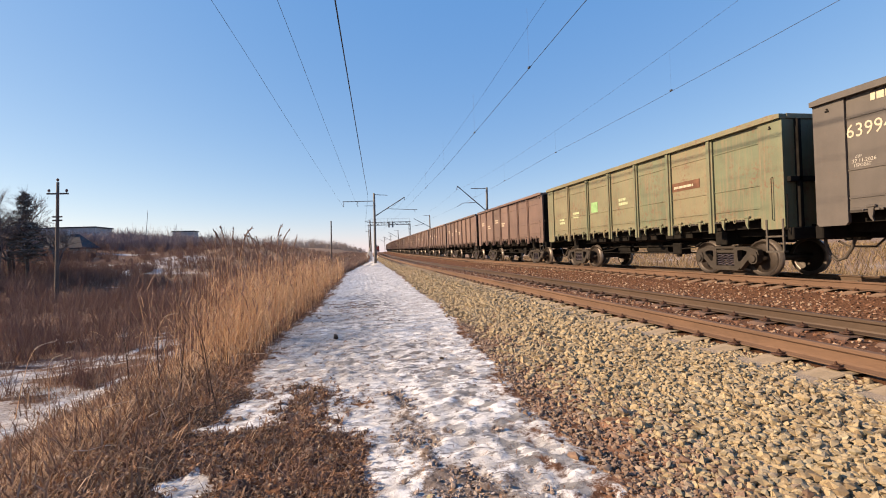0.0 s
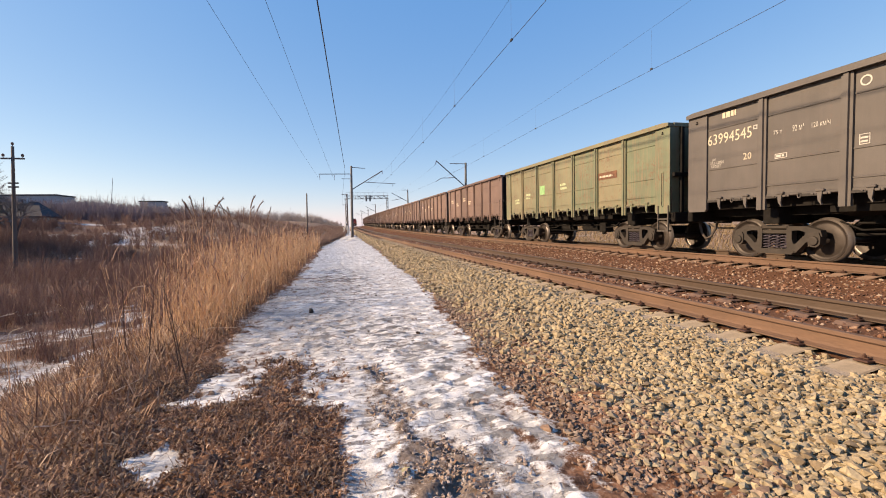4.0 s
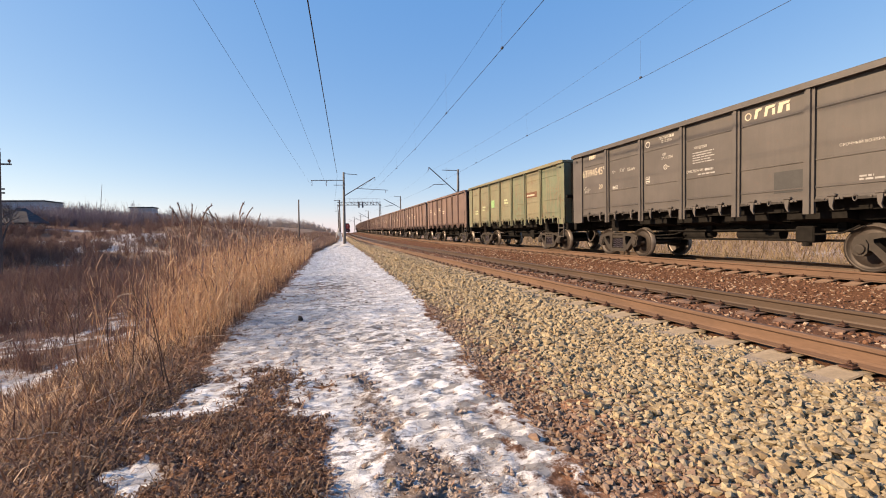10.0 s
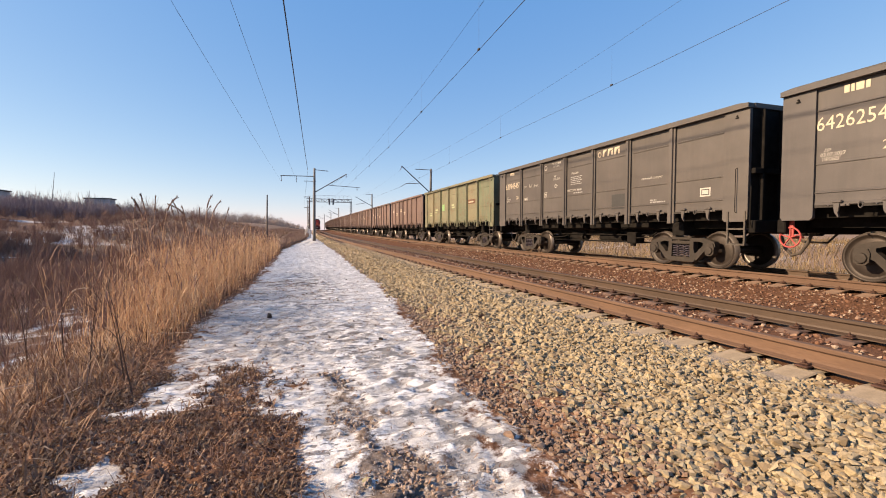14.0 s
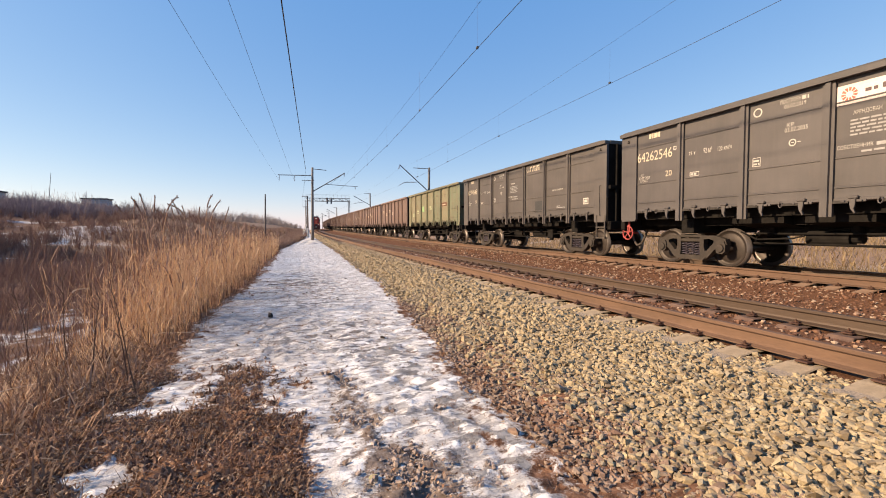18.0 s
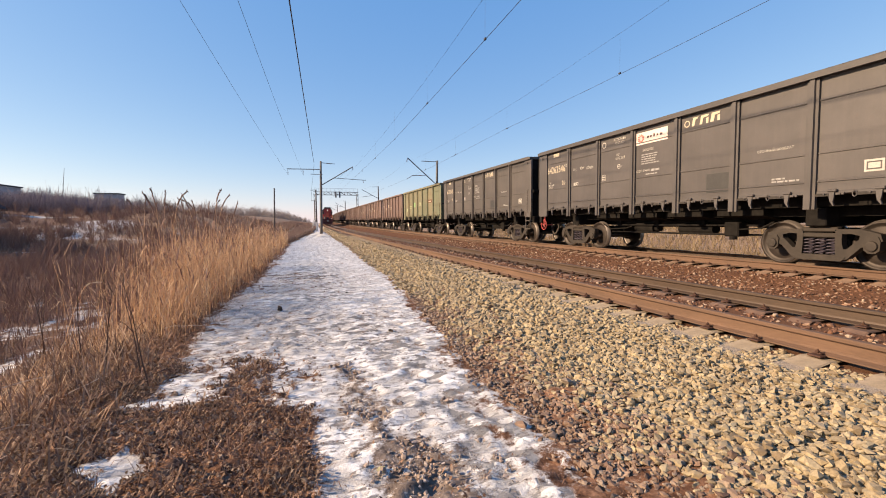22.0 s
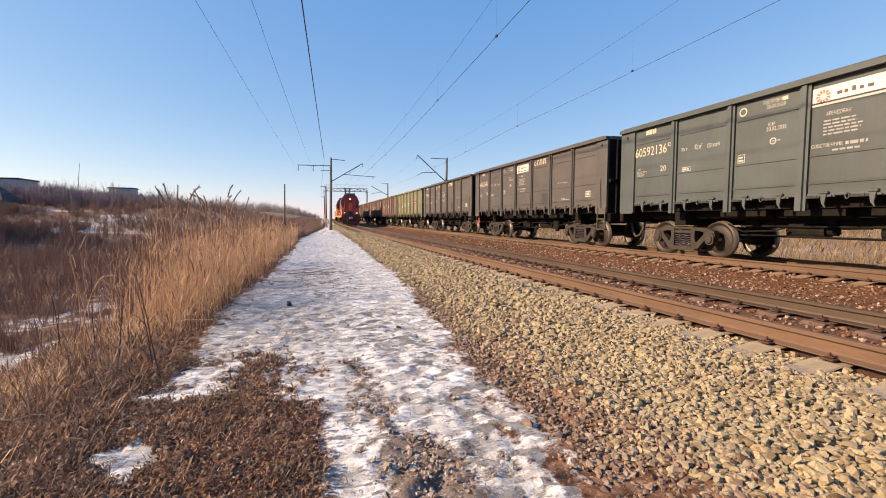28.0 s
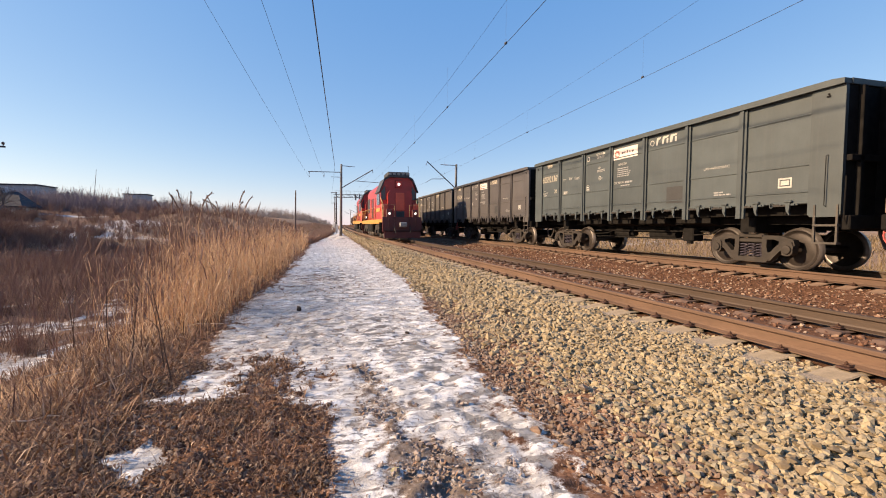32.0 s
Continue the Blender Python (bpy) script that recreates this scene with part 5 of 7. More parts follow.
# ---------------------------------------------------------------- houses on the far left
# the far walls' blue-grey includes distance haze as colour
PLASTER = plain("hazed_grey_plaster", (0.341, 0.349, 0.385), 0.9, 0, 0.15, 1.0, 30)
LIGHT_WALL = plain("pale_wall", (0.374, 0.363, 0.352), 0.9, 0, 0.15, 1.0, 30)
SLATE = plain("dark_roofing", (0.014, 0.016, 0.028), 0.7, 0, 0.2, 1.5, 30)
GLASS = plain("dark_window_glass", (0.03, 0.035, 0.045), 0.15, 0, 0.1)


def building(name, label, x0, x1, y, depth, eave, ridge=None, wall=None, windows=0, group=""):
    g = min(land(x0, y), land(x1, y + depth)) - 0.3
    ob = thing(name, label, "building", group, at=pose((x0 + x1) / 2, y, g))
    w = (x1 - x0) / 2
    part("wall", Mesh().box(-w, w, 0, depth, 0, eave - g), wall or PLASTER, ob)
    if ridge:
        o, e, r = 0.45, eave - g, ridge - g
        v = [(-w - o, -o, e - 0.1), (w + o, -o, e - 0.1), (w + o, depth + o, e - 0.1), (-w - o, depth + o, e - 0.1), (-w - o + 0.05, depth / 2, r), (w - 1.2, depth / 2, r),
             (-w - o, -o, e - 0.25), (w + o, -o, e - 0.25), (w + o, depth + o, e - 0.25), (-w - o, depth + o, e - 0.25)]
        part("roof", Mesh().add(v, [(0, 1, 5, 4), (1, 2, 5), (2, 3, 4, 5), (3, 0, 4), (0, 6, 7, 1), (1, 7, 8, 2), (2, 8, 9, 3), (3, 9, 6, 0), (6, 9, 8, 7)]), SLATE, ob, "dark roof, gabled at one end")
        part("chimney", Mesh().box(-0.3, 0.3, depth / 2 - 0.3, depth / 2 + 0.3, r - 0.5, r + 0.6, 0.03), PLASTER, ob)
    else:
        part("roof", Mesh().box(-w - 0.25, w + 0.25, -0.25, depth + 0.25, eave - g, eave - g + 0.3, 0.04), SLATE, ob, "flat dark roof edge")
    for k in range(windows):
        x = -w + (k + 0.5) * 2 * w / windows
        win = part("window", Mesh().box(x - 0.6, x + 0.6, -0.06, 0.02, eave - g - 2.2, eave - g - 0.9), LIGHT_WALL, ob)
        part("pane", Mesh().box(x - 0.5, x + 0.5, -0.075, -0.062, eave - g - 2.1, eave - g - 1.0), GLASS, win)
    return ob


building("house", "low pale house with a dark hipped roof", -47.4, -42.0, 78, 4, 4.3, 6.4, LIGHT_WALL, 0)
building("long_building", "long grey flat-roofed building behind bare trees", -84, -64.0, 125, 8, 10.7, None, PLASTER, 0)
building("flat_building", "small grey flat-roofed building on the horizon", -51.9, -46.4, 140, 4, 9.9, None, PLASTER, 0)
ob = thing("antenna_pole", "thin leaning antenna pole beyond the thicket", "pole", at=pose(-55, 130, land(-55, 130)))
part("shaft", Mesh().tube((0, 0, -0.2), (1.0, 0, 15.4 - land(-55, 130)), 0.10, 0.04, 7), GALV, ob)

# ---------------------------------------------------------------- diesel engines
ENGINE_RED = plain("engine_red_enamel", (0.34, 0.025, 0.02), 0.4, 0, 0.12, 2, 40, 0.08)
ENGINE_BRIGHT = plain("engine_bright_red_enamel", (0.637, 0.085, 0.043), 0.4, 0, 0.12, 2, 40, 0.08)
# this red is deepened: shade low on the engine's front is in the colour
ENGINE_DARK_RED = plain("engine_shade_dark_red", (0.085, 0.014, 0.014), 0.45, 0, 0.15, 2, 40, 0.08)
ENGINE_ORANGE = plain("engine_orange_stripe", (0.468, 0.238, 0.043), 0.45, 0, 0.15, 2, 40)
ENGINE_ROOF = plain("engine_roof_black", (0.035, 0.035, 0.037), 0.6, 0.1, 0.3)
ENGINE_GREY = plain("engine_grey", (0.25, 0.24, 0.23), 0.55, 0.2, 0.2)


ENGINE_PALE = plain("engine_pale_yellow", (0.55, 0.42, 0.18), 0.5, 0, 0.15, 2, 40)


def lamp_build(nt, b):
    b.inputs["Base Color"].default_value = (0.9, 0.88, 0.82, 1)
    b.inputs["Emission Color"].default_value = (1.0, 0.93, 0.8, 1)
    b.inputs["Emission Strength"].default_value = 1.3


HEADLAMP = mat("lit_headlamp", lamp_build)


def engine(label):
    """A hooded diesel engine, cab towards the camera: y from its front, z from the rail."""
    e = thing("diesel_engine", label, "locomotive", "diesel engines")
    E, R, D, K = ENGINE_RED, ENGINE_ROOF, ENGINE_DARK_RED, UNDER
    part("deck", Mesh().box(-1.55, 1.55, 0.0, 16.4, 1.18, 1.36, 0.02), K, e)
    for s in (-1, 1):
        part("sill_stripe", Mesh().box(min(s * 1.55, s * 1.58), max(s * 1.55, s * 1.58), 0.25, 16.2, 1.10, 1.42, 0.01), ENGINE_ORANGE, e, "orange-yellow sill")
    part("front_beam", Mesh().prism([(-1.55, 0.55), (1.55, 0.55), (1.58, 0.8), (1.58, 1.55), (-1.58, 1.55), (-1.58, 0.8)], 1, -0.12, 0.14), D, e, "dark red buffer beam")
    for x in (-1.1, -0.62, 0.62, 1.1):
        part("beam_rib", Mesh().box(x - 0.05, x + 0.05, -0.17, -0.12, 0.62, 1.5, 0.01), D, e)
    part("beam_step", Mesh().box(-1.5, 1.5, -0.34, -0.12, 0.60, 0.65, 0.01), K, e)
    part("snow_plough", Mesh().prism([(-1.45, 0.16), (1.45, 0.16), (1.5, 0.5), (1.35, 0.62), (-1.35, 0.62), (-1.5, 0.5)], 1, -0.26, -0.1), D, e, "dark red rail guard")
    part("coupler", Mesh().box(-0.17, 0.17, -0.55, 0.1, 0.92, 1.16, 0.04).box(-0.24, 0.24, -0.62, -0.35, 0.88, 1.2, 0.05), ENGINE_GREY, e, "bare grey coupler")
    for s in (-1, 1):
        part("brake_hose", Mesh().chain([(s * 0.5, -0.12, 0.95), (s * 0.52, -0.3, 0.7), (s * 0.48, -0.36, 0.5)], 0.035, 6), BLACK, e)
        part("buffer_lamp", Mesh().tube((s * 1.05, -0.13, 1.78), (s * 1.05, -0.25, 1.78), 0.06, 0.07, 14), HEADLAMP, e, "lit white buffer lamp")
        part("lamp_housing", Mesh().box(s * 1.05 - 0.22, s * 1.05 + 0.22, -0.12, 0.25, 1.5, 2.05, 0.04), D, e)
        part("front_rail", Mesh().chain([(s * 1.5, 0.05, 1.4), (s * 1.5, 0.05, 2.35), (s * 0.62, 0.05, 2.35), (s * 0.62, 0.05, 1.4)], 0.013, 6), ENGINE_PALE, e, "pale yellow handrail")
        part("corner_rail", Mesh().chain([(s * 1.52, 0.3, 1.4), (s * 1.52, 0.5, 2.5), (s * 1.5, 1.4, 2.9)], 0.022, 6), ENGINE_PALE, e, "pale yellow handrail")
        part("step_ladder", Mesh().box(s * 1.5 - 0.22, s * 1.5 + 0.1, 0.25, 0.32, 0.45, 1.2).box(s * 1.5 - 0.22, s * 1.5 + 0.1, 0.78, 0.85, 0.45, 1.2).box(s * 1.5 - 0.2, s * 1.5 + 0.1, 0.25, 0.85, 0.5, 0.55).box(s * 1.5 - 0.2, s * 1.5 + 0.1, 0.25, 0.85, 0.82, 0.87), K, e)
    # short hood before the cab
    part("short_hood", Mesh().prism([(-1.0, 1.36), (1.0, 1.36), (1.0, 3.15), (0.82, 3.35), (-0.82, 3.35), (-1.0, 3.15)], 1, 0.75, 2.45), E, e)
    part("hood_door", Mesh().box(-0.36, 0.36, 0.71, 0.76, 2.0, 3.2, 0.02), ENGINE_BRIGHT, e, "brighter red hood door")
    part("hood_grille", Mesh().box(-0.34, 0.34, 0.69, 0.72, 1.45, 1.95, 0.01), ENGINE_ROOF, e)
    for s in (-1, 1):
        part("hood_locker", Mesh().box(s * 1.28 - 0.24, s * 1.28 + 0.24, 0.5, 2.3, 1.36, 2.45, 0.04), ENGINE_BRIGHT, e)
    # cab
    prof = [(-1.52, 1.36), (1.52, 1.36), (1.52, 3.35), (1.12, 4.12), (0.75, 4.30), (-0.75, 4.30), (-1.12, 4.12), (-1.52, 3.35)]
    part("cab", Mesh().prism(prof, 1, 2.45, 4.7), E, e, "red cab")
    part("cab_roof", Mesh().prism([(-1.66, 3.30), (-1.60, 3.26), (-1.14, 4.10), (-0.75, 4.28), (0.75, 4.28), (1.14, 4.10), (1.60, 3.26), (1.66, 3.30), (1.2, 4.2), (0.78, 4.40), (-0.78, 4.40), (-1.2, 4.2)], 1, 2.25, 4.85), R, e, "black cab roof")
    part("roof_box", Mesh().box(-0.92, 0.92, 2.35, 4.4, 4.36, 4.66, 0.05), R, e)
    for k in range(5):
        part("roof_vent", Mesh().box(-0.84 + 0.36 * k, -0.60 + 0.36 * k, 2.32, 2.36, 4.44, 4.60, 0.01), ENGINE_GREY, e)
    for s in (-1, 1):
        part("front_window", Mesh().prism([(s * 1.08, 2.75), (s * 1.48, 2.75), (s * 1.46, 3.30), (s * 1.12, 3.72)], 1, 2.425, 2.452), GLASS, e)
        w = part("side_window", Mesh().box(min(s * 1.555, s * 1.575), max(s * 1.555, s * 1.575), 2.75, 3.5, 2.45, 3.2, 0.008), GLASS, e)
        part("side_window", Mesh().box(min(s * 1.555, s * 1.575), max(s * 1.555, s * 1.575), 3.65, 4.4, 2.45, 3.2, 0.008), GLASS, e)
        part("cab_band", Mesh().box(min(s * 1.556, s * 1.57), max(s * 1.556, s * 1.57), 2.46, 4.7, 1.95, 2.2, 0.003), ENGINE_ORANGE, e)
    part("headlamp", Mesh().tube((0, 2.44, 3.82), (0, 2.26, 3.82), 0.085, 0.095, 16), HEADLAMP, e, "lit round headlamp")
    part("headlamp_hood", Mesh().box(-0.30, 0.30, 2.36, 2.46, 3.58, 4.08, 0.03), E, e)
    part("aerial", Mesh().tube((0.95, 3.0, 4.2), (0.95, 3.0, 5.2), 0.03, 0.012, 6), K, e)
    # long hood
    prof = [(-0.95, 1.36), (0.95, 1.36), (0.95, 4.0), (0.70, 4.3), (-0.70, 4.3), (-0.95, 4.0)]
    part("long_hood", Mesh().prism(prof, 1, 4.72, 15.4), E, e)
    for s in (-1, 1):
        for k in range(6):
            y = 5.1 + k * 1.65
            part("hood_panel", Mesh().box(min(s * 0.95, s * 0.985), max(s * 0.95, s * 0.985), y, y + 1.4, 1.6, 3.3, 0.012), E if k % 3 else D, e)
        m = Mesh()
        for k in range(9):
            y = 4.9 + k * 1.35
            m.tube((s * 1.48, y, 1.36), (s * 1.48, y, 2.35), 0.02, n=5)
        m.tube((s * 1.48, 4.9, 2.35), (s * 1.48, 15.7, 2.35), 0.02, n=5)
        part("walkway_rail", m, ENGINE_ORANGE, e)
        part("radiator_grille", Mesh().box(min(s * 0.95, s * 1.0), max(s * 0.95, s * 1.0), 13.2, 15.1, 2.1, 3.45, 0.02), R, e)
    part("exhaust", Mesh().box(-0.35, 0.35, 8.1, 8.9, 3.84, 4.15, 0.05), R, e)
    part("fan_housing", Mesh().tube((0, 13.9, 3.84), (0, 13.9, 4.08), 0.72, n=20), R, e)
    part("fan_housing", Mesh().tube((0, 11.4, 3.84), (0, 11.4, 4.0), 0.5, n=18), ENGINE_GREY, e)
    part("fuel_tank", Mesh().box(-1.35, 1.35, 6.4, 9.9, 0.45, 1.15, 0.12), K, e)
    for y in (3.4, 12.8):
        b = part("bogie", Mesh().prism([(y - 2.35, 0.62), (y + 2.35, 0.62), (y + 2.4, 0.95), (y + 1.6, 1.08), (y - 1.6, 1.08), (y - 2.4, 0.95)], 0, -1.14, -1.0), BOGIE, e)
        part("bogie_side", Mesh().prism([(y - 2.35, 0.62), (y + 2.35, 0.62), (y + 2.4, 0.95), (y + 1.6, 1.08), (y - 1.6, 1.08), (y - 2.4, 0.95)], 0, 1.0, 1.14), BOGIE, b)
        for k in (-1.8, 0, 1.8):
            ax = part("wheelset", Kit.wheelset, None, b)
            ax.matrix_basis = pose(0, y + k, 0.525)
            part("axle_box", Mesh().box(-1.22, -1.1, y + k - 0.2, y + k + 0.2, 0.36, 0.72, 0.04), BOGIE, b)
        for k in (-0.9, 0.9):
            m = Mesh()
            for j in range(5):
                n = 9
                m.chain([(-1.1 + 0.09 * math.cos(6.283 * i / n), y + k + 0.09 * math.sin(6.283 * i / n), 0.62 + j * 0.08 + 0.03 * i / n) for i in range(n + 1)], 0.02, 5)
            part("spring", m, SPRING, b)
    # final proportions: a narrow, tall body with the cab well forward
    for ob in e.children:
        if ob.name.startswith(("bogie", "fuel", "coupler", "brake")):
            continue
        fore = ob.name.startswith(("cab", "roof_box", "roof_vent", "front_window", "side_window", "headlamp", "aerial"))
        for v in ob.data.vertices:
            v.co.x *= 0.83
            if fore:
                v.co.y -= 1.05
            elif ob.name.startswith(("short_hood", "hood_locker")):
                v.co.y = 0.75 + (v.co.y - 0.75) * 0.4
            elif ob.name.startswith("long_hood") and v.co.y < 5:
                v.co.y -= 1.05
            if v.co.z > 1.36:
                v.co.z = 1.36 + (v.co.z - 1.36) * 1.01
    return e


LEAD = engine("red diesel engine with lit headlamps and orange sill")
SECOND = copy_thing(LEAD, Matrix())
SECOND["label"] = "second red diesel engine coupled behind the first"

# ---------------------------------------------------------------- reeds, grass and brush
REED = islands("dry_reed", [(0.401, 0.248, 0.142), (0.59, 0.395, 0.236), (0.732, 0.525, 0.336), (0.519, 0.325, 0.189), (0.826, 0.637, 0.437)], 0.7, glow=0.40)
PLUME = islands("reed_plume", [(0.13, 0.073, 0.055), (0.22, 0.13, 0.098), (0.32, 0.20, 0.15)], 0.9, glow=0.15)
LITTER = islands("dead_grass", [(0.0966, 0.05, 0.0333), (0.212, 0.115, 0.0692), (0.327, 0.197, 0.124), (0.147, 0.0798, 0.0522), (0.489, 0.356, 0.257)], 0.8, glow=0.2, patchy=0.6)
TWIG = islands("bare_twig", [(0.109, 0.056, 0.045), (0.181, 0.096, 0.074), (0.25, 0.142, 0.108), (0.144, 0.078, 0.062)], 0.85)
BANK_TWIG = islands("tan_twig", [(0.21, 0.135, 0.11), (0.29, 0.195, 0.155), (0.37, 0.26, 0.21), (0.25, 0.165, 0.135)], 0.85, glow=0.2)
# distance haze is mixed into these two twig colours: paler, and greyer
FAR_TWIG = islands("haze_pale_twig", [(0.225, 0.184, 0.174), (0.285, 0.238, 0.221), (0.345, 0.291, 0.264), (0.252, 0.207, 0.2)], 0.9)
GREY_TWIG = islands("haze_grey_twig", [(0.144, 0.112, 0.126), (0.203, 0.161, 0.182), (0.262, 0.209, 0.23), (0.169, 0.134, 0.149)], 0.9)
STRAW = islands("straw_grass", [(0.126, 0.079, 0.034), (0.19, 0.13, 0.061), (0.238, 0.174, 0.092), (0.158, 0.103, 0.046)], 0.75)
# crown twigs lifted towards grey, the haze before the trees being in the colour
DARK_TWIG = islands("haze_lifted_dark_twig", [(0.091, 0.0715, 0.0702), (0.143, 0.114, 0.111), (0.195, 0.156, 0.149)], 0.9)
PALE = islands("pale_reed_head", [(0.50, 0.40, 0.31), (0.62, 0.52, 0.42), (0.70, 0.60, 0.50)], 0.9, glow=0.3)
BARK = plain("grey_brown_bark", (0.075, 0.06, 0.052), 0.9, 0, 0.3, 4, 40, 0.5)
STALK = plain("dark_weed_stalk", (0.085, 0.05, 0.034), 0.85, 0, 0.3, 20, 90)


def stems(root, length, lean, az, r0, rng, segs=2, taper=0.35, curve=0.0):
    """Three-sided bent stems. root (n,3); lean: metres out at the tip, towards az; curve bends the tip further."""
    n = len(root)
    V = np.empty((n, (segs + 1) * 3, 3))
    for k in range(segs + 1):
        t = k / segs
        out = lean * (t + curve * t * t)
        c = root + np.stack([np.cos(az) * out, np.sin(az) * out, np.sqrt(np.maximum(length ** 2 - lean ** 2, 0.05 * length ** 2)) * t], 1)
        r = r0 * (1 - (1 - taper) * t)
        for j in range(3):
            a = 2 * math.pi * j / 3 + az
            V[:, k * 3 + j] = c + np.stack([np.cos(a) * r, np.sin(a) * r, np.zeros(n)], 1)
    f = []
    for k in range(segs):
        for j in range(3):
            f.append((k * 3 + j, k * 3 + (j + 1) % 3, (k + 1) * 3 + (j + 1) % 3, (k + 1) * 3 + j))
    F = (np.array(f)[None] + ((segs + 1) * 3) * np.arange(n)[:, None, None]).reshape(-1, 4)
    return V.reshape(-1, 3), F


def blades(root, length, az, droop, width, rng):
    """Flat leaves of three cross sections that rise and then hang."""
    n = len(root)
    V = np.empty((n, 6, 3))
    side = np.stack([-np.sin(az), np.cos(az), np.zeros(n)], 1)
    for k, (t, w) in enumerate(((0, 0.7), (0.55, 1.0), (1.0, 0.08))):
        out = length * t * (0.35 + 0.5 * t * droop)
        up = length * (0.85 * t - 0.95 * droop * t * t)
        c = root + np.stack([np.cos(az) * out, np.sin(az) * out, up], 1)
        V[:, k * 2] = c - side * (width * w)[:, None]
        V[:, k * 2 + 1] = c + side * (width * w)[:, None]
    F = (np.array([(0, 1, 3, 2), (2, 3, 5, 4)])[None] + 6 * np.arange(n)[:, None, None]).reshape(-1, 4)
    return V.reshape(-1, 3), F


def joined(*sets):
    V, F, b = [], [], 0
    for v, f in sets:
        V.append(v)
        F.append(f + b)
        b += len(v)
    return np.concatenate(V), np.concatenate(F)


def roots(xr, y, lift=0.0):
    return np.stack([xr + bend(y), y, ground_z(xr, y) + rise(y) + lift], 1)


def build_reeds():
    rng = np.random.RandomState(21)
    sets, tops = [], []
    # a bed along the path, thinning away from it
    for y0, y1, d, tall, thick in ((5.2, 8, 185, 1.25, 0.0030), (8, 14, 125, 1.45, 0.0038), (14, 24, 58, 1.55, 0.0058), (24, 34, 30, 1.5, 0.009)):
        reach = 1.5 if y0 < 8 else 2.5 if y0 < 14 else 4.4 if y0 < 20 else 9.0
        n = int(d * (y1 - y0) * reach)
        y = rng.uniform(y0, y1, n)
        back = rng.uniform(0.05, reach, n)
        x = path_left(y) - back
        clump = 1.5 * fbm(x * 1.3, y * 1.3, 81, 2) - 0.25
        far_edge = 1 - 0.93 * step(reach * 0.3, reach * 0.85, back)
        front = step(6.2, 7.5, y + 0.6 * clump)
        k = rng.uniform(0, 1, n) < (0.1 + 1.2 * clump) * far_edge * front
        x, y, back = x[k], y[k], back[k]
        n = len(x)
        h = tall * rng.uniform(0.45, 1.12, n) * (0.82 + 0.36 * fbm(x * 1.1, y * 0.9, 83, 2)) * (0.72 + 0.28 * step(0, 0.7, back)) + 0.25 * step(0.5, 3.0, back)
        az = rng.uniform(0, 6.28, n)
        lean = h * np.abs(rng.normal(0.02, 0.10, n))
        rt = roots(x, y, -0.03)
        sets.append(stems(rt, h, lean, az, np.full(n, thick), rng, 2, 0.4, 0.6))
        m = rng.uniform(0, 1, n) < 0.12 + 0.75 * step(0.2, 1.4, back)
        tip = rt[m] + np.stack([np.cos(az[m]) * lean[m] * 1.6, np.sin(az[m]) * lean[m] * 1.6, h[m] * 0.96], 1)
        tops.append(blades(tip, rng.uniform(0.14, 0.36, m.sum()), rng.uniform(0, 6.28, m.sum()), rng.uniform(0.0, 0.35, m.sum()), np.full(m.sum(), thick * 2.6), rng))
        for rep in range(2 if y0 < 26 else 1):
            m = rng.uniform(0, 1, n) < 0.8
            hh = rng.uniform(0.15, 0.85, m.sum()) * h[m]
            r2 = rt[m] + np.stack([np.cos(az[m]) * lean[m] * hh / h[m], np.sin(az[m]) * lean[m] * hh / h[m], hh], 1)
            sets.append(blades(r2, rng.uniform(0.15, 0.38, m.sum()), rng.uniform(0, 6.28, m.sum()), rng.uniform(0.1, 0.9, m.sum()), np.full(m.sum(), thick * 1.5), rng))
    v, f = joined(*sets)
    tagged(new("reed_bed", big_mesh("reed_bed", v, f, REED)), "tall dry golden reeds standing along the snowy path", "reeds", kind="stuff")
    v, f = joined(*tops)
    tagged(new("reed_tops", big_mesh("reed_tops", v, f, PLUME)), "brown feathery tops over the dry reed bed", "reeds", kind="stuff")
    # single tall reeds with drooping plumes
    stem = Mesh().chain([(0, 0, 0), (0.01, 0, 0.9), (0.04, 0.01, 1.7), (0.10, 0.02, 2.05)], 0.006, 5, 0.0025)
    stem_me = stem.data("stem", REED)
    heads = []
    for kind in range(4):
        head, rr = Mesh(), random.Random(4 + kind)
        droop = (0.25, 0.5, 0.9, 0.1)[kind]
        axis = [Vector((0.10, 0.02, 2.03)) + Vector((0.022 * k + 0.012 * droop * k * k, 0.004 * k, 0.08 * k - 0.007 * droop * k * k)) for k in range(5)]
        head.chain(axis, 0.012, 6, 0.004)
        for p0, p1 in zip(axis, axis[1:]):
            for _ in range(24):
                p = p0.lerp(p1, rr.random())
                q = p + Vector((rr.uniform(-0.005, 0.03), rr.uniform(-0.016, 0.016), rr.uniform(-0.02, 0.05)))
                head.tube(p, q, 0.007, 0.001, 3, False)
        heads.append(head)
    plumes = [h.data("plume", PLUME) for h in heads]
    rng2 = random.Random(9)
    spots = [(-2.54, 2.11), (-2.41, 2.15), (-2.34, 2.11), (-2.25, 2.03), (-2.16, 1.9), (-2.07, 1.87), (-1.87, 2.03), (-1.76, 2.09), (-1.52, 2.2), (-1.38, 1.95), (-1.17, 1.99), (-1.04, 2.02)]
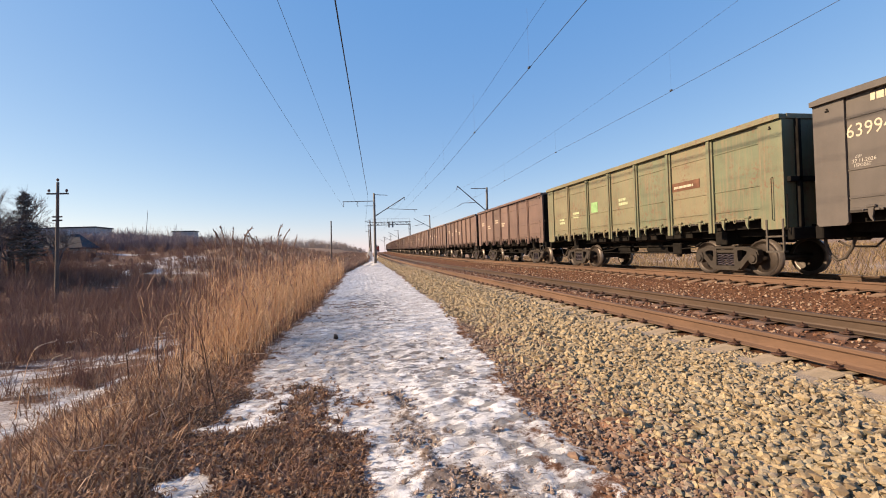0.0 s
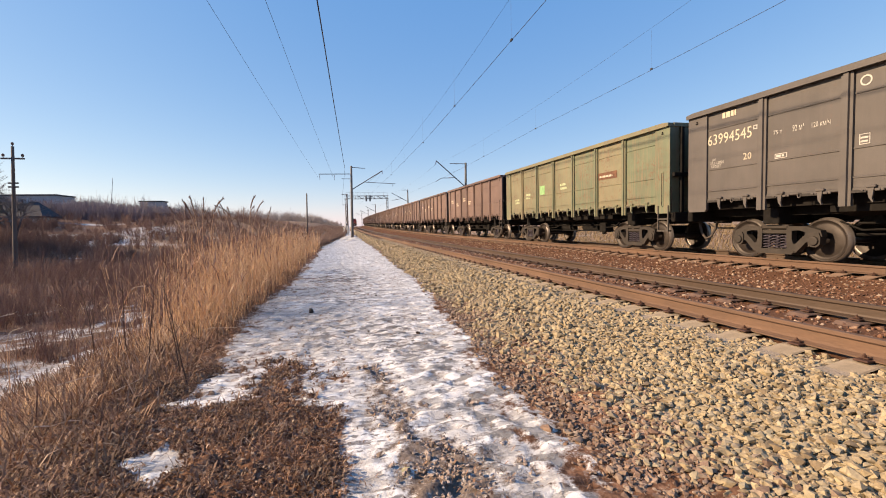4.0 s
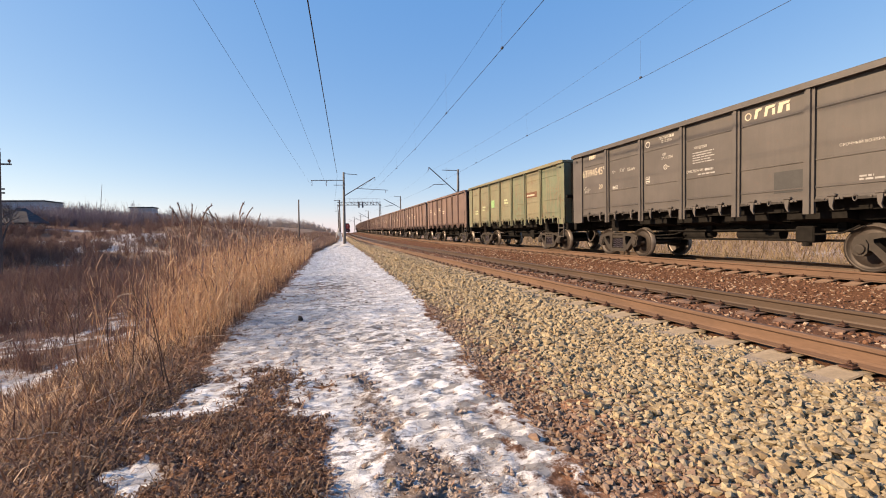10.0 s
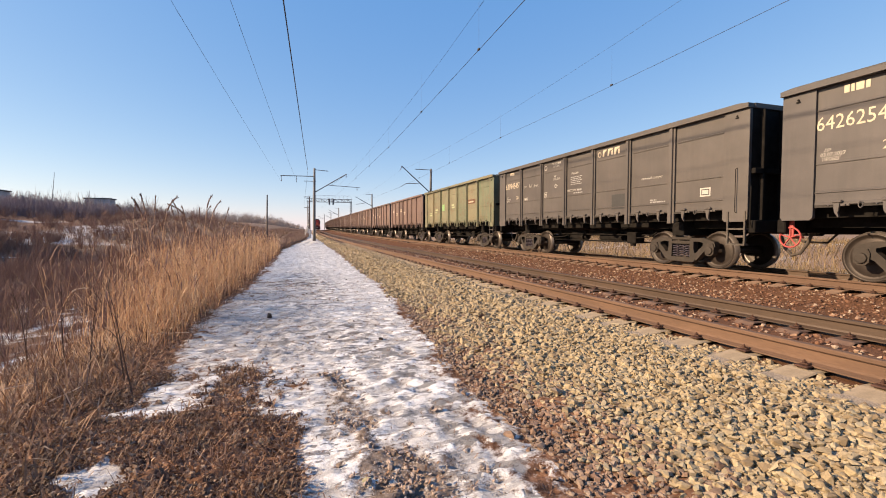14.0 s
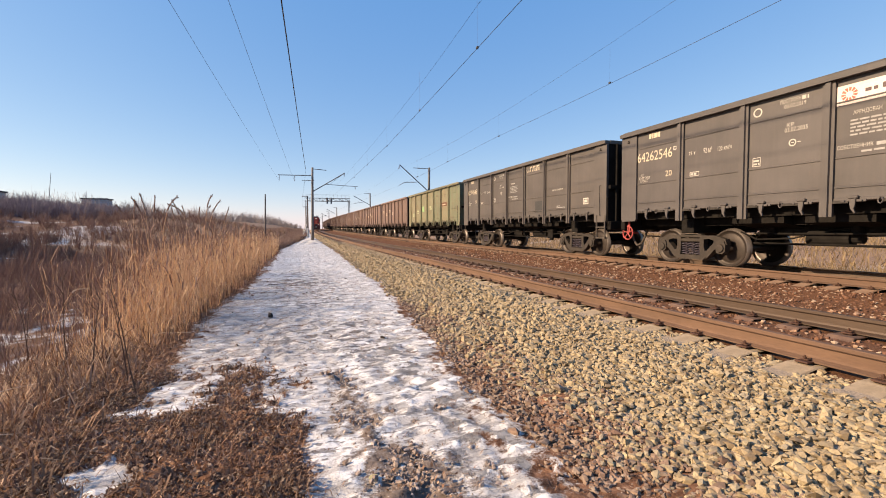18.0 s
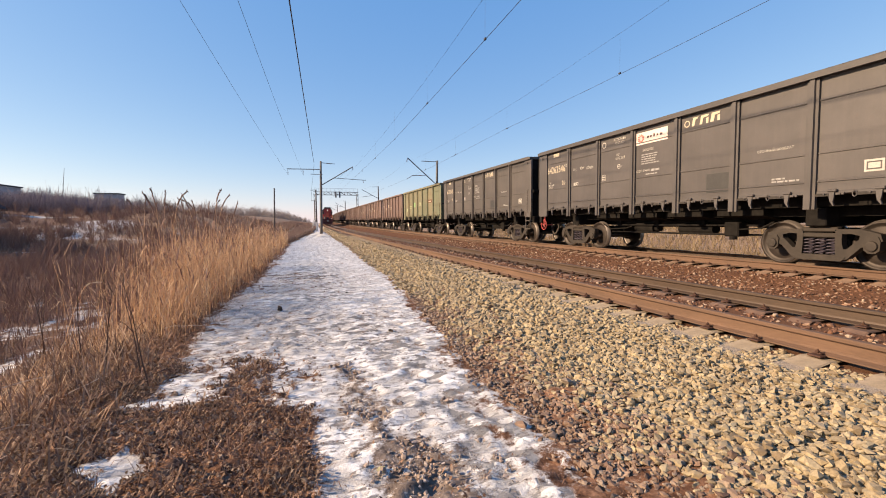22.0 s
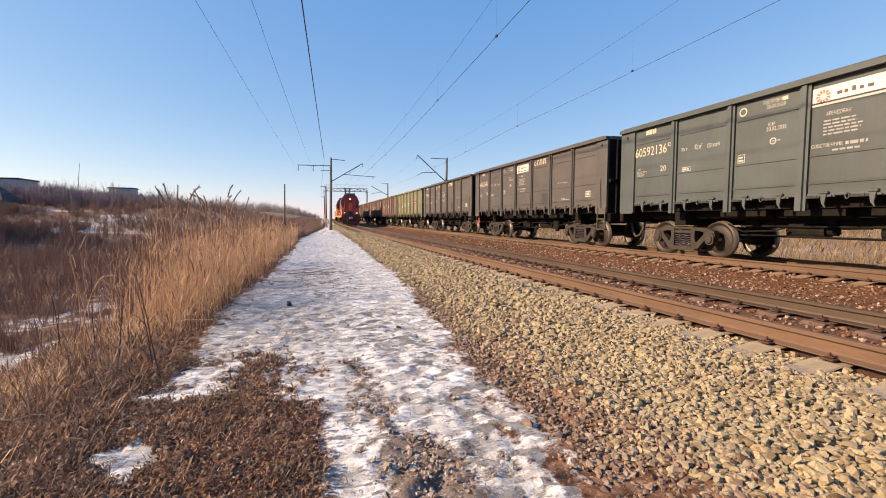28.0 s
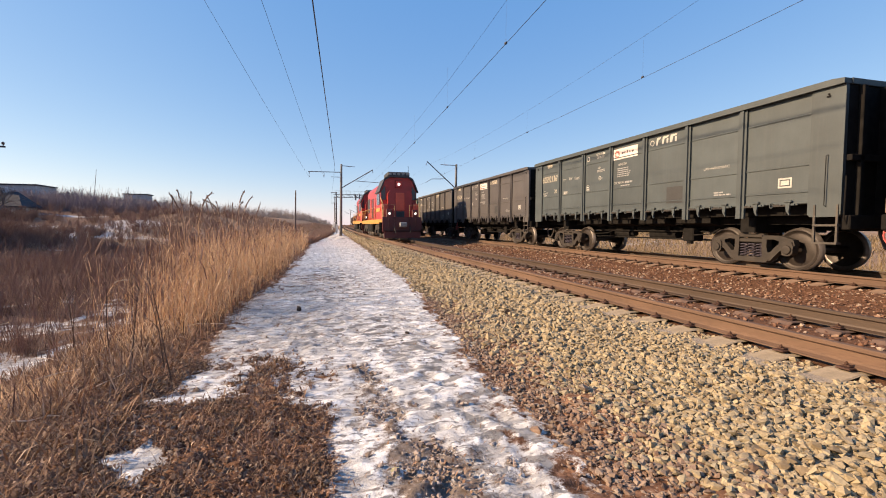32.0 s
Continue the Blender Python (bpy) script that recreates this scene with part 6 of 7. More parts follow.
    for i, (x, z) in enumerate(spots):
        for rep in range(1 if i in (8,) else 2):
            y = 9.5 + rng2.uniform(-0.8, 1.2) * (1 + rep)
            k = y / 9.5
            xr = x * k + (0.0 if rep == 0 else rng2.uniform(-0.6, 0.25))
            if xr > float(path_left(y)) - 0.15:
                xr = float(path_left(y)) - 0.2 - 0.2 * rng2.random()
            g = float(ground_z(xr, y))
            top = 1.5 + (z - 1.5) * k - (0.0 if rep == 0 else rng2.uniform(0, 0.3))
            s = (top - g) / 2.27
            ob = thing("plumed_reed", "tall dry reed with a brown drooping plume", "reed", "plumed reeds")
            ob.matrix_basis = Matrix.Translation((xr + float(bend(y)), y, g)) @ pose(0, 0, 0, rng2.uniform(-6, 6), rng2.uniform(-7, 9), rng2.uniform(-180, 180)) @ Matrix.Diagonal((s, s, s, 1))
            part("stem", stem_me, None, ob)
            part("plume", plumes[rng2.randrange(4)], None, ob)
    pale_me = heads[2].data("plume", PALE)
    for x, y, h in ((-6.3, 8.2, 1.5), (-6.8, 8.6, 1.7), (-5.9, 8.9, 1.35), (-7.6, 8.4, 1.2), (-8.3, 9.6, 1.6), (-5.0, 8.3, 1.1), (-9.2, 9.0, 1.4), (-4.6, 7.6, 1.0), (-7.2, 10.5, 1.8), (-4.1, 9.4, 1.4)):
        g, k = float(ground_z(x, y)), h / 2.27
        ob = thing("pale_reed", "pale dry reed with a drooping straw head", "reed", "pale reeds")
        ob.matrix_basis = Matrix.Translation((x, y, g)) @ pose(0, 0, 0, rng2.uniform(-8, 8), rng2.uniform(-3, 12), rng2.gauss(0, 50)) @ Matrix.Diagonal((1.7 * k, 1.7 * k, k, 1))
        part("stem", stem_me, None, ob)
        part("plume", pale_me, None, ob)


def build_litter():
    rng = np.random.RandomState(33)
    sets = []
    # matted dead grass on bare soil beside and on the path
    def lay(x, y, ln, w, droop0, droop1, heap=0.004):
        n = len(x)
        sets.append(blades(roots(x, y, 0.004 + heap * rng.uniform(0, 1, n) ** 2), ln * rng.lognormal(0, 0.35, n), rng.uniform(0, 6.28, n), rng.uniform(droop0, droop1, n), np.full(n, w), rng))
    def bare(x, y, at=0.44):
        return snow_amount(x, y) < at
    x, y = strewn(rng, -2.6, 1.0, 0.9, 5.3, 1500, lambda x, y: bare(x, y) & (rng.uniform(0, 1, len(x)) < step(0.35, 0.05, x) * (0.2 + 0.9 * step(0.35, 0.6, fbm(x * 4.5, y * 4.5, 89, 2)))))
    lay(x, y, 0.075, 0.0032, 0.2, 0.95, 0.04)
    # tufts that still stand
    x, y = strewn(rng, -2.6, 0.3, 1.0, 5.2, 800, lambda x, y: bare(x, y, 0.40) & (fbm(x * 5, y * 5, 89, 2) > 0.57))
    lay(x, y, 0.09, 0.0024, 0.0, 0.55, 0.02)
    # curled dead leaves
    x, y = strewn(rng, -2.4, 1.0, 1.0, 5.3, 2100, lambda x, y: bare(x, y, 0.5) & (rng.uniform(0, 1, len(x)) < 0.12 + 0.88 * step(0.25, 0.0, x)))
    lay(x, y, 0.030, 0.0085, 0.0, 0.95, 0.045)
    # long pale straws lying about
    x, y = strewn(rng, -3.4, 0.1, 1.2, 6.0, 60, lambda x, y: bare(x, y, 0.5))
    lay(x, y, 0.24, 0.0026, 0.8, 0.95, 0.04)
    x, y = strewn(rng, -5.5, 1.6, -5.5, 0.9, 420, lambda x, y: (snow_amount(x, y) < 0.5))
    lay(x, y, 0.10, 0.005, 0.4, 0.95)
    # taller grass on the bank below the path
    x, y = strewn(rng, -4.8, -1.2, 3.2, 7.0, 300, lambda x, y: (path_left(y) - x > 0.25 + 0.5 * fbm(x, y * 0.8, 87, 2) + 0.35 * step(5.0, 3.6, y)) & (rng.uniform(0, 1, len(x)) < 0.15 + 1.2 * step(0.35, 0.7, fbm(x * 1.6, y * 1.6, 88, 2))))
    lay(x, y, 0.30, 0.0030, 0.02, 0.75)
    x, y = strewn(rng, -4.8, -1.0, 1.6, 7.5, 420, lambda x, y: x < path_left(y) + 0.1)
    lay(x, y, 0.13, 0.0032, 0.35, 0.9)
    x, y = strewn(rng, -5.5, -0.9, 5, 16, 180, lambda x, y: (x < path_left(y) + 0.12) & (x > path_left(y) - 1.2))
    lay(x, y, 0.14, 0.004, 0.35, 0.9)
    x, y = strewn(rng, 0.9, 3.0, 1.4, 9, 120, lambda x, y: np.abs(x - path_right(y) - 0.25) < 0.35)
    lay(x, y, 0.05, 0.0028, 0.5, 0.95)
    x, y = strewn(rng, -1.4, 2.2, 2, 14, 110, None)
    lay(x, y, 0.05, 0.0032, 0.75, 0.95)
    v, f = joined(*sets)
    tagged(new("dead_grass", big_mesh("dead_grass", v, f, LITTER)), "matted brown dead grass on bare soil by the path", "grass", kind="stuff")
    # golden tussocks on the bank and in the hollow
    sets.clear()
    for x0, x1, y0, y1, d, ln, w in ((-3.3, -1.4, 4.8, 8.5, 330, 0.28, 0.0034), (-4.0, -2.2, 8.5, 16, 90, 0.5, 0.006), (-9, -4, 16, 34, 22, 0.6, 0.011)):
        x, y = strewn(rng, x0, x1, y0, y1, d, lambda x, y: (x < path_left(y) - 0.35 - 0.5 * step(5.5, 4.2, y)) & (rng.uniform(0, 1, len(x)) < step(0.46, 0.66, fbm(x * 0.9, y * 0.9, 86, 3)) + 0.10))
        n = len(x)
        sets.append(blades(roots(x, y, -0.02), ln * rng.lognormal(0, 0.35, n), rng.uniform(0, 6.28, n), rng.uniform(0.0, 0.7, n), np.full(n, w), rng))
    v, f = joined(*sets)
    tagged(new("golden_grass", big_mesh("golden_grass", v, f, REED)), "golden dry tussock grass on the bank below the path", "grass", kind="stuff")
    # rough brown grass below the path
    sets.clear()
    for y0, y1, x0, x1, d, ln, w in ((3, 12, -10, -1.3, 190, 0.26, 0.006), (12, 22, -16, -1.3, 34, 0.42, 0.007), (22, 60, -40, -1, 6.0, 0.6, 0.016), (60, 110, -32, 0, 5.0, 0.5, 0.03)):
        x, y = strewn(rng, x0, x1, y0, y1, d, lambda x, y: (x < path_left(y) - 0.1) & ((snow_amount(x, y) < 0.5) | (fbm(x * 1.5, y * 1.5, 85, 3) > 0.47)))
        n = len(x)
        sets.append(blades(roots(x, y), ln * rng.lognormal(0, 0.3, n), rng.uniform(0, 6.28, n), rng.uniform(0.0, 0.75, n), np.full(n, w), rng))
    v, f = joined(*sets)
    tagged(new("rough_grass", big_mesh("rough_grass", v, f, LITTER)), "sparse brown rough grass on the low frozen ground", "grass", kind="stuff")
    # short dead grass set where the train's shade falls; its dark brown carries that shade
    sets.clear()
    x, y = strewn(rng, 13.5, 21.2, -4, 40, 55, None)
    n = len(x)
    sets.append(blades(roots(x, y, -0.02), 0.2 * rng.lognormal(0, 0.3, n), rng.uniform(0, 6.28, n), rng.uniform(0.0, 0.6, n), np.full(n, 0.009), rng))
    v, f = joined(*sets)
    tagged(new("verge_grass", big_mesh("verge_grass", v, f, LITTER)), "short brown dead grass beside the far track", "grass", kind="stuff")
    # straw-coloured grass beyond the far track
    sets.clear()
    x, y = strewn(rng, 20.8, 27, -4, 44, 150, None)
    n = len(x)
    sets.append(blades(roots(x, y, -0.02), (0.75 + 0.3 * step(20.8, 22.5, x)) * rng.lognormal(0, 0.25, n), rng.uniform(0, 6.28, n), rng.uniform(0.0, 0.35, n), np.full(n, 0.006), rng))
    x, y = strewn(rng, 26, 64, -10, 90, 7, None)
    n = len(x)
    sets.append(blades(roots(x, y, -0.02), 0.9 * rng.lognormal(0, 0.25, n), rng.uniform(0, 6.28, n), rng.uniform(0.0, 0.4, n), np.full(n, 0.02), rng))
    v, f = joined(*sets)
    tagged(new("straw_grass", big_mesh("straw_grass", v, f, STRAW)), "thick straw-yellow grass behind the goods train", "grass", kind="stuff")


def bush_twigs(x, y, h, per, rng, thick, segs=2):
    """Fans of bare twigs that branch once."""
    n = len(x)
    rep = np.repeat(np.arange(n), per)
    rt = roots(x[rep] + rng.normal(0, 0.12, n * per) * h[rep], y[rep] + rng.normal(0, 0.12, n * per) * h[rep])
    hh = h[rep] * rng.uniform(0.45, 1.05, n * per)
    az = rng.uniform(0, 6.28, n * per)
    lean = hh * rng.uniform(0.05, 0.5, n * per)
    a = stems(rt, hh, lean, az, thick[rep], rng, segs, 0.3, 0.2)
    t = rng.uniform(0.35, 0.8, n * per)
    up = np.sqrt(np.maximum(hh ** 2 - lean ** 2, 0.01))
    r2 = rt + np.stack([np.cos(az) * lean * t, np.sin(az) * lean * t, up * t], 1)
    h2 = hh * rng.uniform(0.25, 0.5, n * per)
    b = stems(r2, h2, h2 * rng.uniform(0.2, 0.7, n * per), rng.uniform(0, 6.28, n * per), thick[rep] * 0.6, rng, 1, 0.3)
    return a, b


def build_brush():
    rng = np.random.RandomState(44)
    sets = []
    x, y = strewn(rng, -24, -3.2, 8.0, 34, 2.2, lambda x, y: (snow_amount(x, y) < 0.55) & (x < path_left(y) - 2.2) & (fbm(x * 0.25, y * 0.25, 91, 2) > 0.52 - 0.16 * step(10, 16, y)))
    sets += bush_twigs(x, y, rng.uniform(0.5, 1.3, len(x)) * (0.7 + 0.5 * step(9, 18, y)), 24, rng, np.full(len(x), 0.006))
    x, y = strewn(rng, -78, -5, 34, 100, 0.26, lambda x, y: (x < path_left(y) - 3.5 - 11 * step(48, 62, y)) & (fbm(x * 0.09, y * 0.09, 93, 2) > 0.30))
    sets += bush_twigs(x, y, rng.uniform(0.7, 2.2, len(x)), 26, rng, np.full(len(x), 0.016), 1)
    x, y = strewn(rng, -48, -25.5, 38, 64, 0.8, None)
    sets += bush_twigs(x, y, rng.uniform(0.8, 1.6, len(x)), 24, rng, np.full(len(x), 0.017), 1)
    # undergrowth round the trees and before the house
    x, y = strewn(rng, -44, -26.5, 43, 58, 0.9, None)
    sets += bush_twigs(x, y, rng.uniform(1.2, 2.9, len(x)) * (0.5 + 0.5 * step(-26.5, -31, x)), 40, rng, np.full(len(x), 0.011), 1)
    x, y = strewn(rng, -47.5, -38, 70, 76, 1.4, None)
    sets += bush_twigs(x, y, rng.uniform(0.7, 1.5, len(x)), 40, rng, np.full(len(x), 0.018), 1)
    v, f = joined(*sets)
    tagged(new("brush", big_mesh("brush", v, f, TWIG)), "leafless reddish-brown brush on the low ground", "brush", kind="stuff")
    # low brush on the slope beyond the reeds
    sets.clear()
    n = 2400
    y = rng.uniform(33, 98, n)
    x = path_left(y) - 0.25 - 3.2 * rng.uniform(0, 1, n) ** 1.3
    sets += bush_twigs(x, y, rng.uniform(0.3, 0.75, n), 9, rng, np.full(n, 0.014), 1)
    x, y = strewn(rng, -34, -2, 46, 120, 0.55, lambda x, y: (x < path_left(y) - 3) & (fbm(x * 0.2, y * 0.12, 99, 2) > 0.44))
    sets += bush_twigs(x, y, rng.uniform(0.4, 1.0, len(x)), 14, rng, np.full(len(x), 0.02), 1)
    n = 260
    y = rng.uniform(100, 190, n)
    x = path_left(y) - 0.6 - 9 * rng.uniform(0, 1, n)
    sets += bush_twigs(x, y, rng.uniform(0.3, 0.9, n), 10, rng, np.full(n, 0.03), 1)
    v, f = joined(*sets)
    tagged(new("bank_brush", big_mesh("bank_brush", v, f, BANK_TWIG)), "low tan brush on the bank beyond the reeds", "brush", kind="stuff")
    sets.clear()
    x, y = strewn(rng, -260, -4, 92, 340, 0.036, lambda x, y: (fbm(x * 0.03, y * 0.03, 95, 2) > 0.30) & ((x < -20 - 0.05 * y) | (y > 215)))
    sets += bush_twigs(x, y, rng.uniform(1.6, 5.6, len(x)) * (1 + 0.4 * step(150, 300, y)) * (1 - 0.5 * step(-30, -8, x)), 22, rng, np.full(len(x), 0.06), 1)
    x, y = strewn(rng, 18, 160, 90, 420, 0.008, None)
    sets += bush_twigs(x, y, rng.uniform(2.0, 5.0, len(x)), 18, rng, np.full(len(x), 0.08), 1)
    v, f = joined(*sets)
    tagged(new("far_brush", big_mesh("far_brush", v, f, FAR_TWIG)), "distant leafless thicket, paled for haze, along the horizon", "brush", kind="stuff")

    sets.clear()
    x, y = strewn(rng, -82, -34, 88, 134, 0.75, lambda x, y: fbm(x * 0.08, y * 0.08, 97, 2) > 0.34)
    sets += bush_twigs(x, y, rng.uniform(1.6, 3.7, len(x)), 22, rng, np.full(len(x), 0.038), 1)
    x, y = strewn(rng, -58, -40, 118, 138, 0.7, None)
    sets += bush_twigs(x, y, rng.uniform(2.0, 3.9, len(x)), 24, rng, np.full(len(x), 0.036), 1)
    x, y = strewn(rng, -52, -41, 96, 106, 0.8, None)
    sets += bush_twigs(x, y, rng.uniform(2.4, 4.6, len(x)) * (0.6 + 0.4 * np.cos((x + 46) / 4)), 30, rng, np.full(len(x), 0.034), 1)
    v, f = joined(*sets)
    tagged(new("thicket", big_mesh("thicket", v, f, GREY_TWIG)), "leafless thicket, greyed for haze, in front of the flat-roofed buildings", "brush", kind="stuff")


def bare_tree(x, y, h, seed, spread=0.5):
    rr = random.Random(seed)
    ob = thing("bare_tree", "leafless grey-brown tree with fine twigs", "tree", "bare trees")
    trunk, crown = Mesh(), Mesh()
    def grow(m, p, d, ln, r, level):
        q = p + d * ln
        m.tube(p, q, r, r * 0.62, 7 if level < 2 else 4 if level < 4 else 3, level < 1)
        if level >= 5:
            return
        for i in range(4):
            a = Vector((rr.gauss(0, 1), rr.gauss(0, 1), rr.gauss(0, 0.6)))
            nd = (d + a * spread + Vector((0, 0, 0.12))).normalized()
            grow(crown, p.lerp(q, rr.uniform(0.55, 1.0)), nd, ln * rr.uniform(0.55, 0.82), r * 0.50, level + 1)
    grow(trunk, Vector((0, 0, -0.2)), Vector((rr.uniform(-0.05, 0.05), rr.uniform(-0.05, 0.05), 1)), h * 0.33, h * 0.022, 0)
    part("trunk", trunk, BARK, ob)
    part("crown", crown, DARK_TWIG, ob, "bare twiggy crown")
    ob.matrix_basis = pose(x, y, float(ground_z(x - float(bend(y)), y) + rise(y)))
    return ob


def conifer(x, y, h, seed):
    rr = random.Random(seed)
    ob = thing("conifer", "dark evergreen conifer among bare trees", "tree")
    part("trunk", Mesh().tube((0, 0, -0.2), (0, 0, h), h * 0.02, 0.01, 8), BARK, ob)
    m = Mesh()
    for k in range(210):
        t = rr.uniform(0.26, 1.0)
        z = h * t
        a = rr.uniform(0, 6.28)
        ln = (1.02 - t) ** 0.7 * h * 0.27 * rr.uniform(0.3, 1.15) + 0.1
        p = Vector((0, 0, z))
        q = p + Vector((math.cos(a) * ln, math.sin(a) * ln, 0.35 * ln))
        m.tube(p, q, 0.03, 0.006, 3, False)
        for j in range(9):
            s = rr.uniform(0.25, 1.0)
            c = p.lerp(q, s)
            w = 0.22 * ln + 0.08
            e = c + Vector((rr.gauss(0, w), rr.gauss(0, w), rr.uniform(-0.2, 0.25)))
            m.add([c + Vector((0, 0, 0.02)), c - Vector((0, 0, 0.03)), e, e.lerp(c, 0.5) + Vector((0.05, 0.05, -0.08))], [(0, 3, 2), (0, 1, 3), (1, 2, 3)])
    part("crown", m, NEEDLE, ob, "needled crown, greyed for haze")
    ob.matrix_basis = pose(x, y, float(ground_z(x - float(bend(y)), y) + rise(y)))
    return ob


# needles greyed and lightened to carry the haze
NEEDLE = islands("haze_greyed_needles", [(0.0765, 0.0765, 0.0738), (0.136, 0.124, 0.113), (0.19, 0.153, 0.144)], 0.8)
build_reeds()
build_litter()
build_brush()
for i, (x, y, h) in enumerate(((-33, 50, 10.5), (-31.3, 46, 9.8), (-34.5, 45, 11.5), (-36.5, 53, 11), (-37, 48, 10), (-29.6, 51, 9.2), (-34, 52, 11.5), (-35.6, 47, 11))):
    bare_tree(x, y, h, 60 + i)
conifer(-30.3, 48, 8.9, 3)


def weed(x, y, h, seed, label="tall dark dead weed stalk beside the path"):
    """A woody dead stalk with a few side shoots."""
    rr = random.Random(seed)
    ob = thing("dead_weed", label, "weed", "dead weeds")
    m = Mesh()
    p, d = Vector((0, 0, -0.05)), Vector((rr.uniform(-0.12, 0.12), rr.uniform(-0.1, 0.1), 1)).normalized()
    n = 7
    line = [p]
    for k in range(n):
        q = p + d * (h / n)
        line.append(q)
        if k > 2 and rr.random() < 0.8:
            e = q + Vector((rr.uniform(-0.10, 0.10), rr.uniform(-0.1, 0.1), rr.uniform(0.06, 0.2)))
            part("shoot", Mesh().chain([q, q.lerp(e, 0.5) + Vector((0, 0, 0.02)), e], 0.004, 4, 0.0015), STALK, ob)
            part("seed_head", Mesh().tube(e, e + Vector((0, 0, 0.035)), 0.007, 0.003, 5), PLUME, ob)
        d = (d + Vector((rr.uniform(-0.06, 0.06), rr.uniform(-0.06, 0.06), 0))).normalized()
        p = q
    m.chain(line, 0.008, 5, 0.002)
    part("stalk", m, STALK, ob)
    ob.matrix_basis = pose(x + float(bend(y)), y, float(ground_z(x, y)))


for i, (x, y, h) in enumerate(((-1.50, 4.9, 0.95), (-1.36, 4.6, 1.05), (-1.95, 5.3, 0.9), (-2.5, 6.2, 1.1), (-3.4, 7.4, 1.3), (-3.9, 8.4, 1.4), (-3.2, 9.0, 1.6))):
    weed(x, y, h, 200 + i)

# ---------------------------------------------------------------- ballast stones
def stone_shapes(count=10, seed=5):
    rng = np.random.RandomState(seed)
    t = (1 + 5 ** 0.5) / 2
    base = np.array([(-1, t, 0), (1, t, 0), (-1, -t, 0), (1, -t, 0), (0, -1, t), (0, 1, t), (0, -1, -t), (0, 1, -t), (t, 0, -1), (t, 0, 1), (-t, 0, -1), (-t, 0, 1)]) / 1.9
    faces = np.array([(0, 11, 5), (0, 5, 1), (0, 1, 7), (0, 7, 10), (0, 10, 11), (1, 5, 9), (5, 11, 4), (11, 10, 2), (10, 7, 6), (7, 1, 8), (3, 9, 4), (3, 4, 2), (3, 2, 6), (3, 6, 8), (3, 8, 9), (4, 9, 5), (2, 4, 11), (6, 2, 10), (8, 6, 7), (9, 8, 1)])
    out = []
    for _ in range(count):
        v = base * rng.uniform(0.75, 1.3, (12, 1))
        # chop with a few planes for broken faces
        for _ in range(9):
            n = rng.normal(size=3)
            n /= np.linalg.norm(n)
            d = v @ n
            cut = rng.uniform(0.33, 0.54)
            v = v - np.outer(np.maximum(d - cut, 0), n)
        out.append(1.17 * v * np.array((1.0, rng.uniform(0.7, 0.95), rng.uniform(0.5, 0.8))))
    return out, faces


def turn_matrices(rng, n, tilt=0.42):
    """Turns about the upright axis, then tilts by a little: broken stones settle on their flat sides."""
    a, b, c = rng.uniform(0, 2 * math.pi, n), rng.uniform(0, 2 * math.pi, n), rng.normal(0, tilt, n)
    def about_z(t):
        M = np.zeros((n, 3, 3))
        M[:, 0, 0], M[:, 0, 1], M[:, 1, 0], M[:, 1, 1], M[:, 2, 2] = np.cos(t), -np.sin(t), np.sin(t), np.cos(t), 1
        return M
    T = np.zeros((n, 3, 3))
    T[:, 0, 0], T[:, 1, 1], T[:, 1, 2], T[:, 2, 1], T[:, 2, 2] = 1, np.cos(c), -np.sin(c), np.sin(c), np.cos(c)
    return about_z(b) @ T @ about_z(a)


SHAPES, STONE_FACES = stone_shapes()


def stones(xr, y, radius, sink, rng):
    """Vertices and faces of stones strewn on the land."""
    n = len(xr)
    M = turn_matrices(rng, n)
    pick = rng.randint(0, len(SHAPES), n)
    base = np.array(SHAPES)[pick] * radius[:, None, None]
    v = np.einsum("nij,nkj->nki", M, base)
    c = np.stack([xr + bend(y), y, ground_z(xr, y) + rise(y) + radius * sink], 1)
    v = (v + c[:, None]).reshape(-1, 3)
    f = (STONE_FACES[None] + 12 * np.arange(n)[:, None, None]).reshape(-1, 3)
    return v, f


def off_sleepers(x, y, xc):
    """True where no sleeper end lies bare."""
    k = np.abs(((y - 5.30) / 0.543 + 0.5) % 1 - 0.5) * 0.543
    return (k > 0.13) | (np.abs(x - xc) > 1.33)


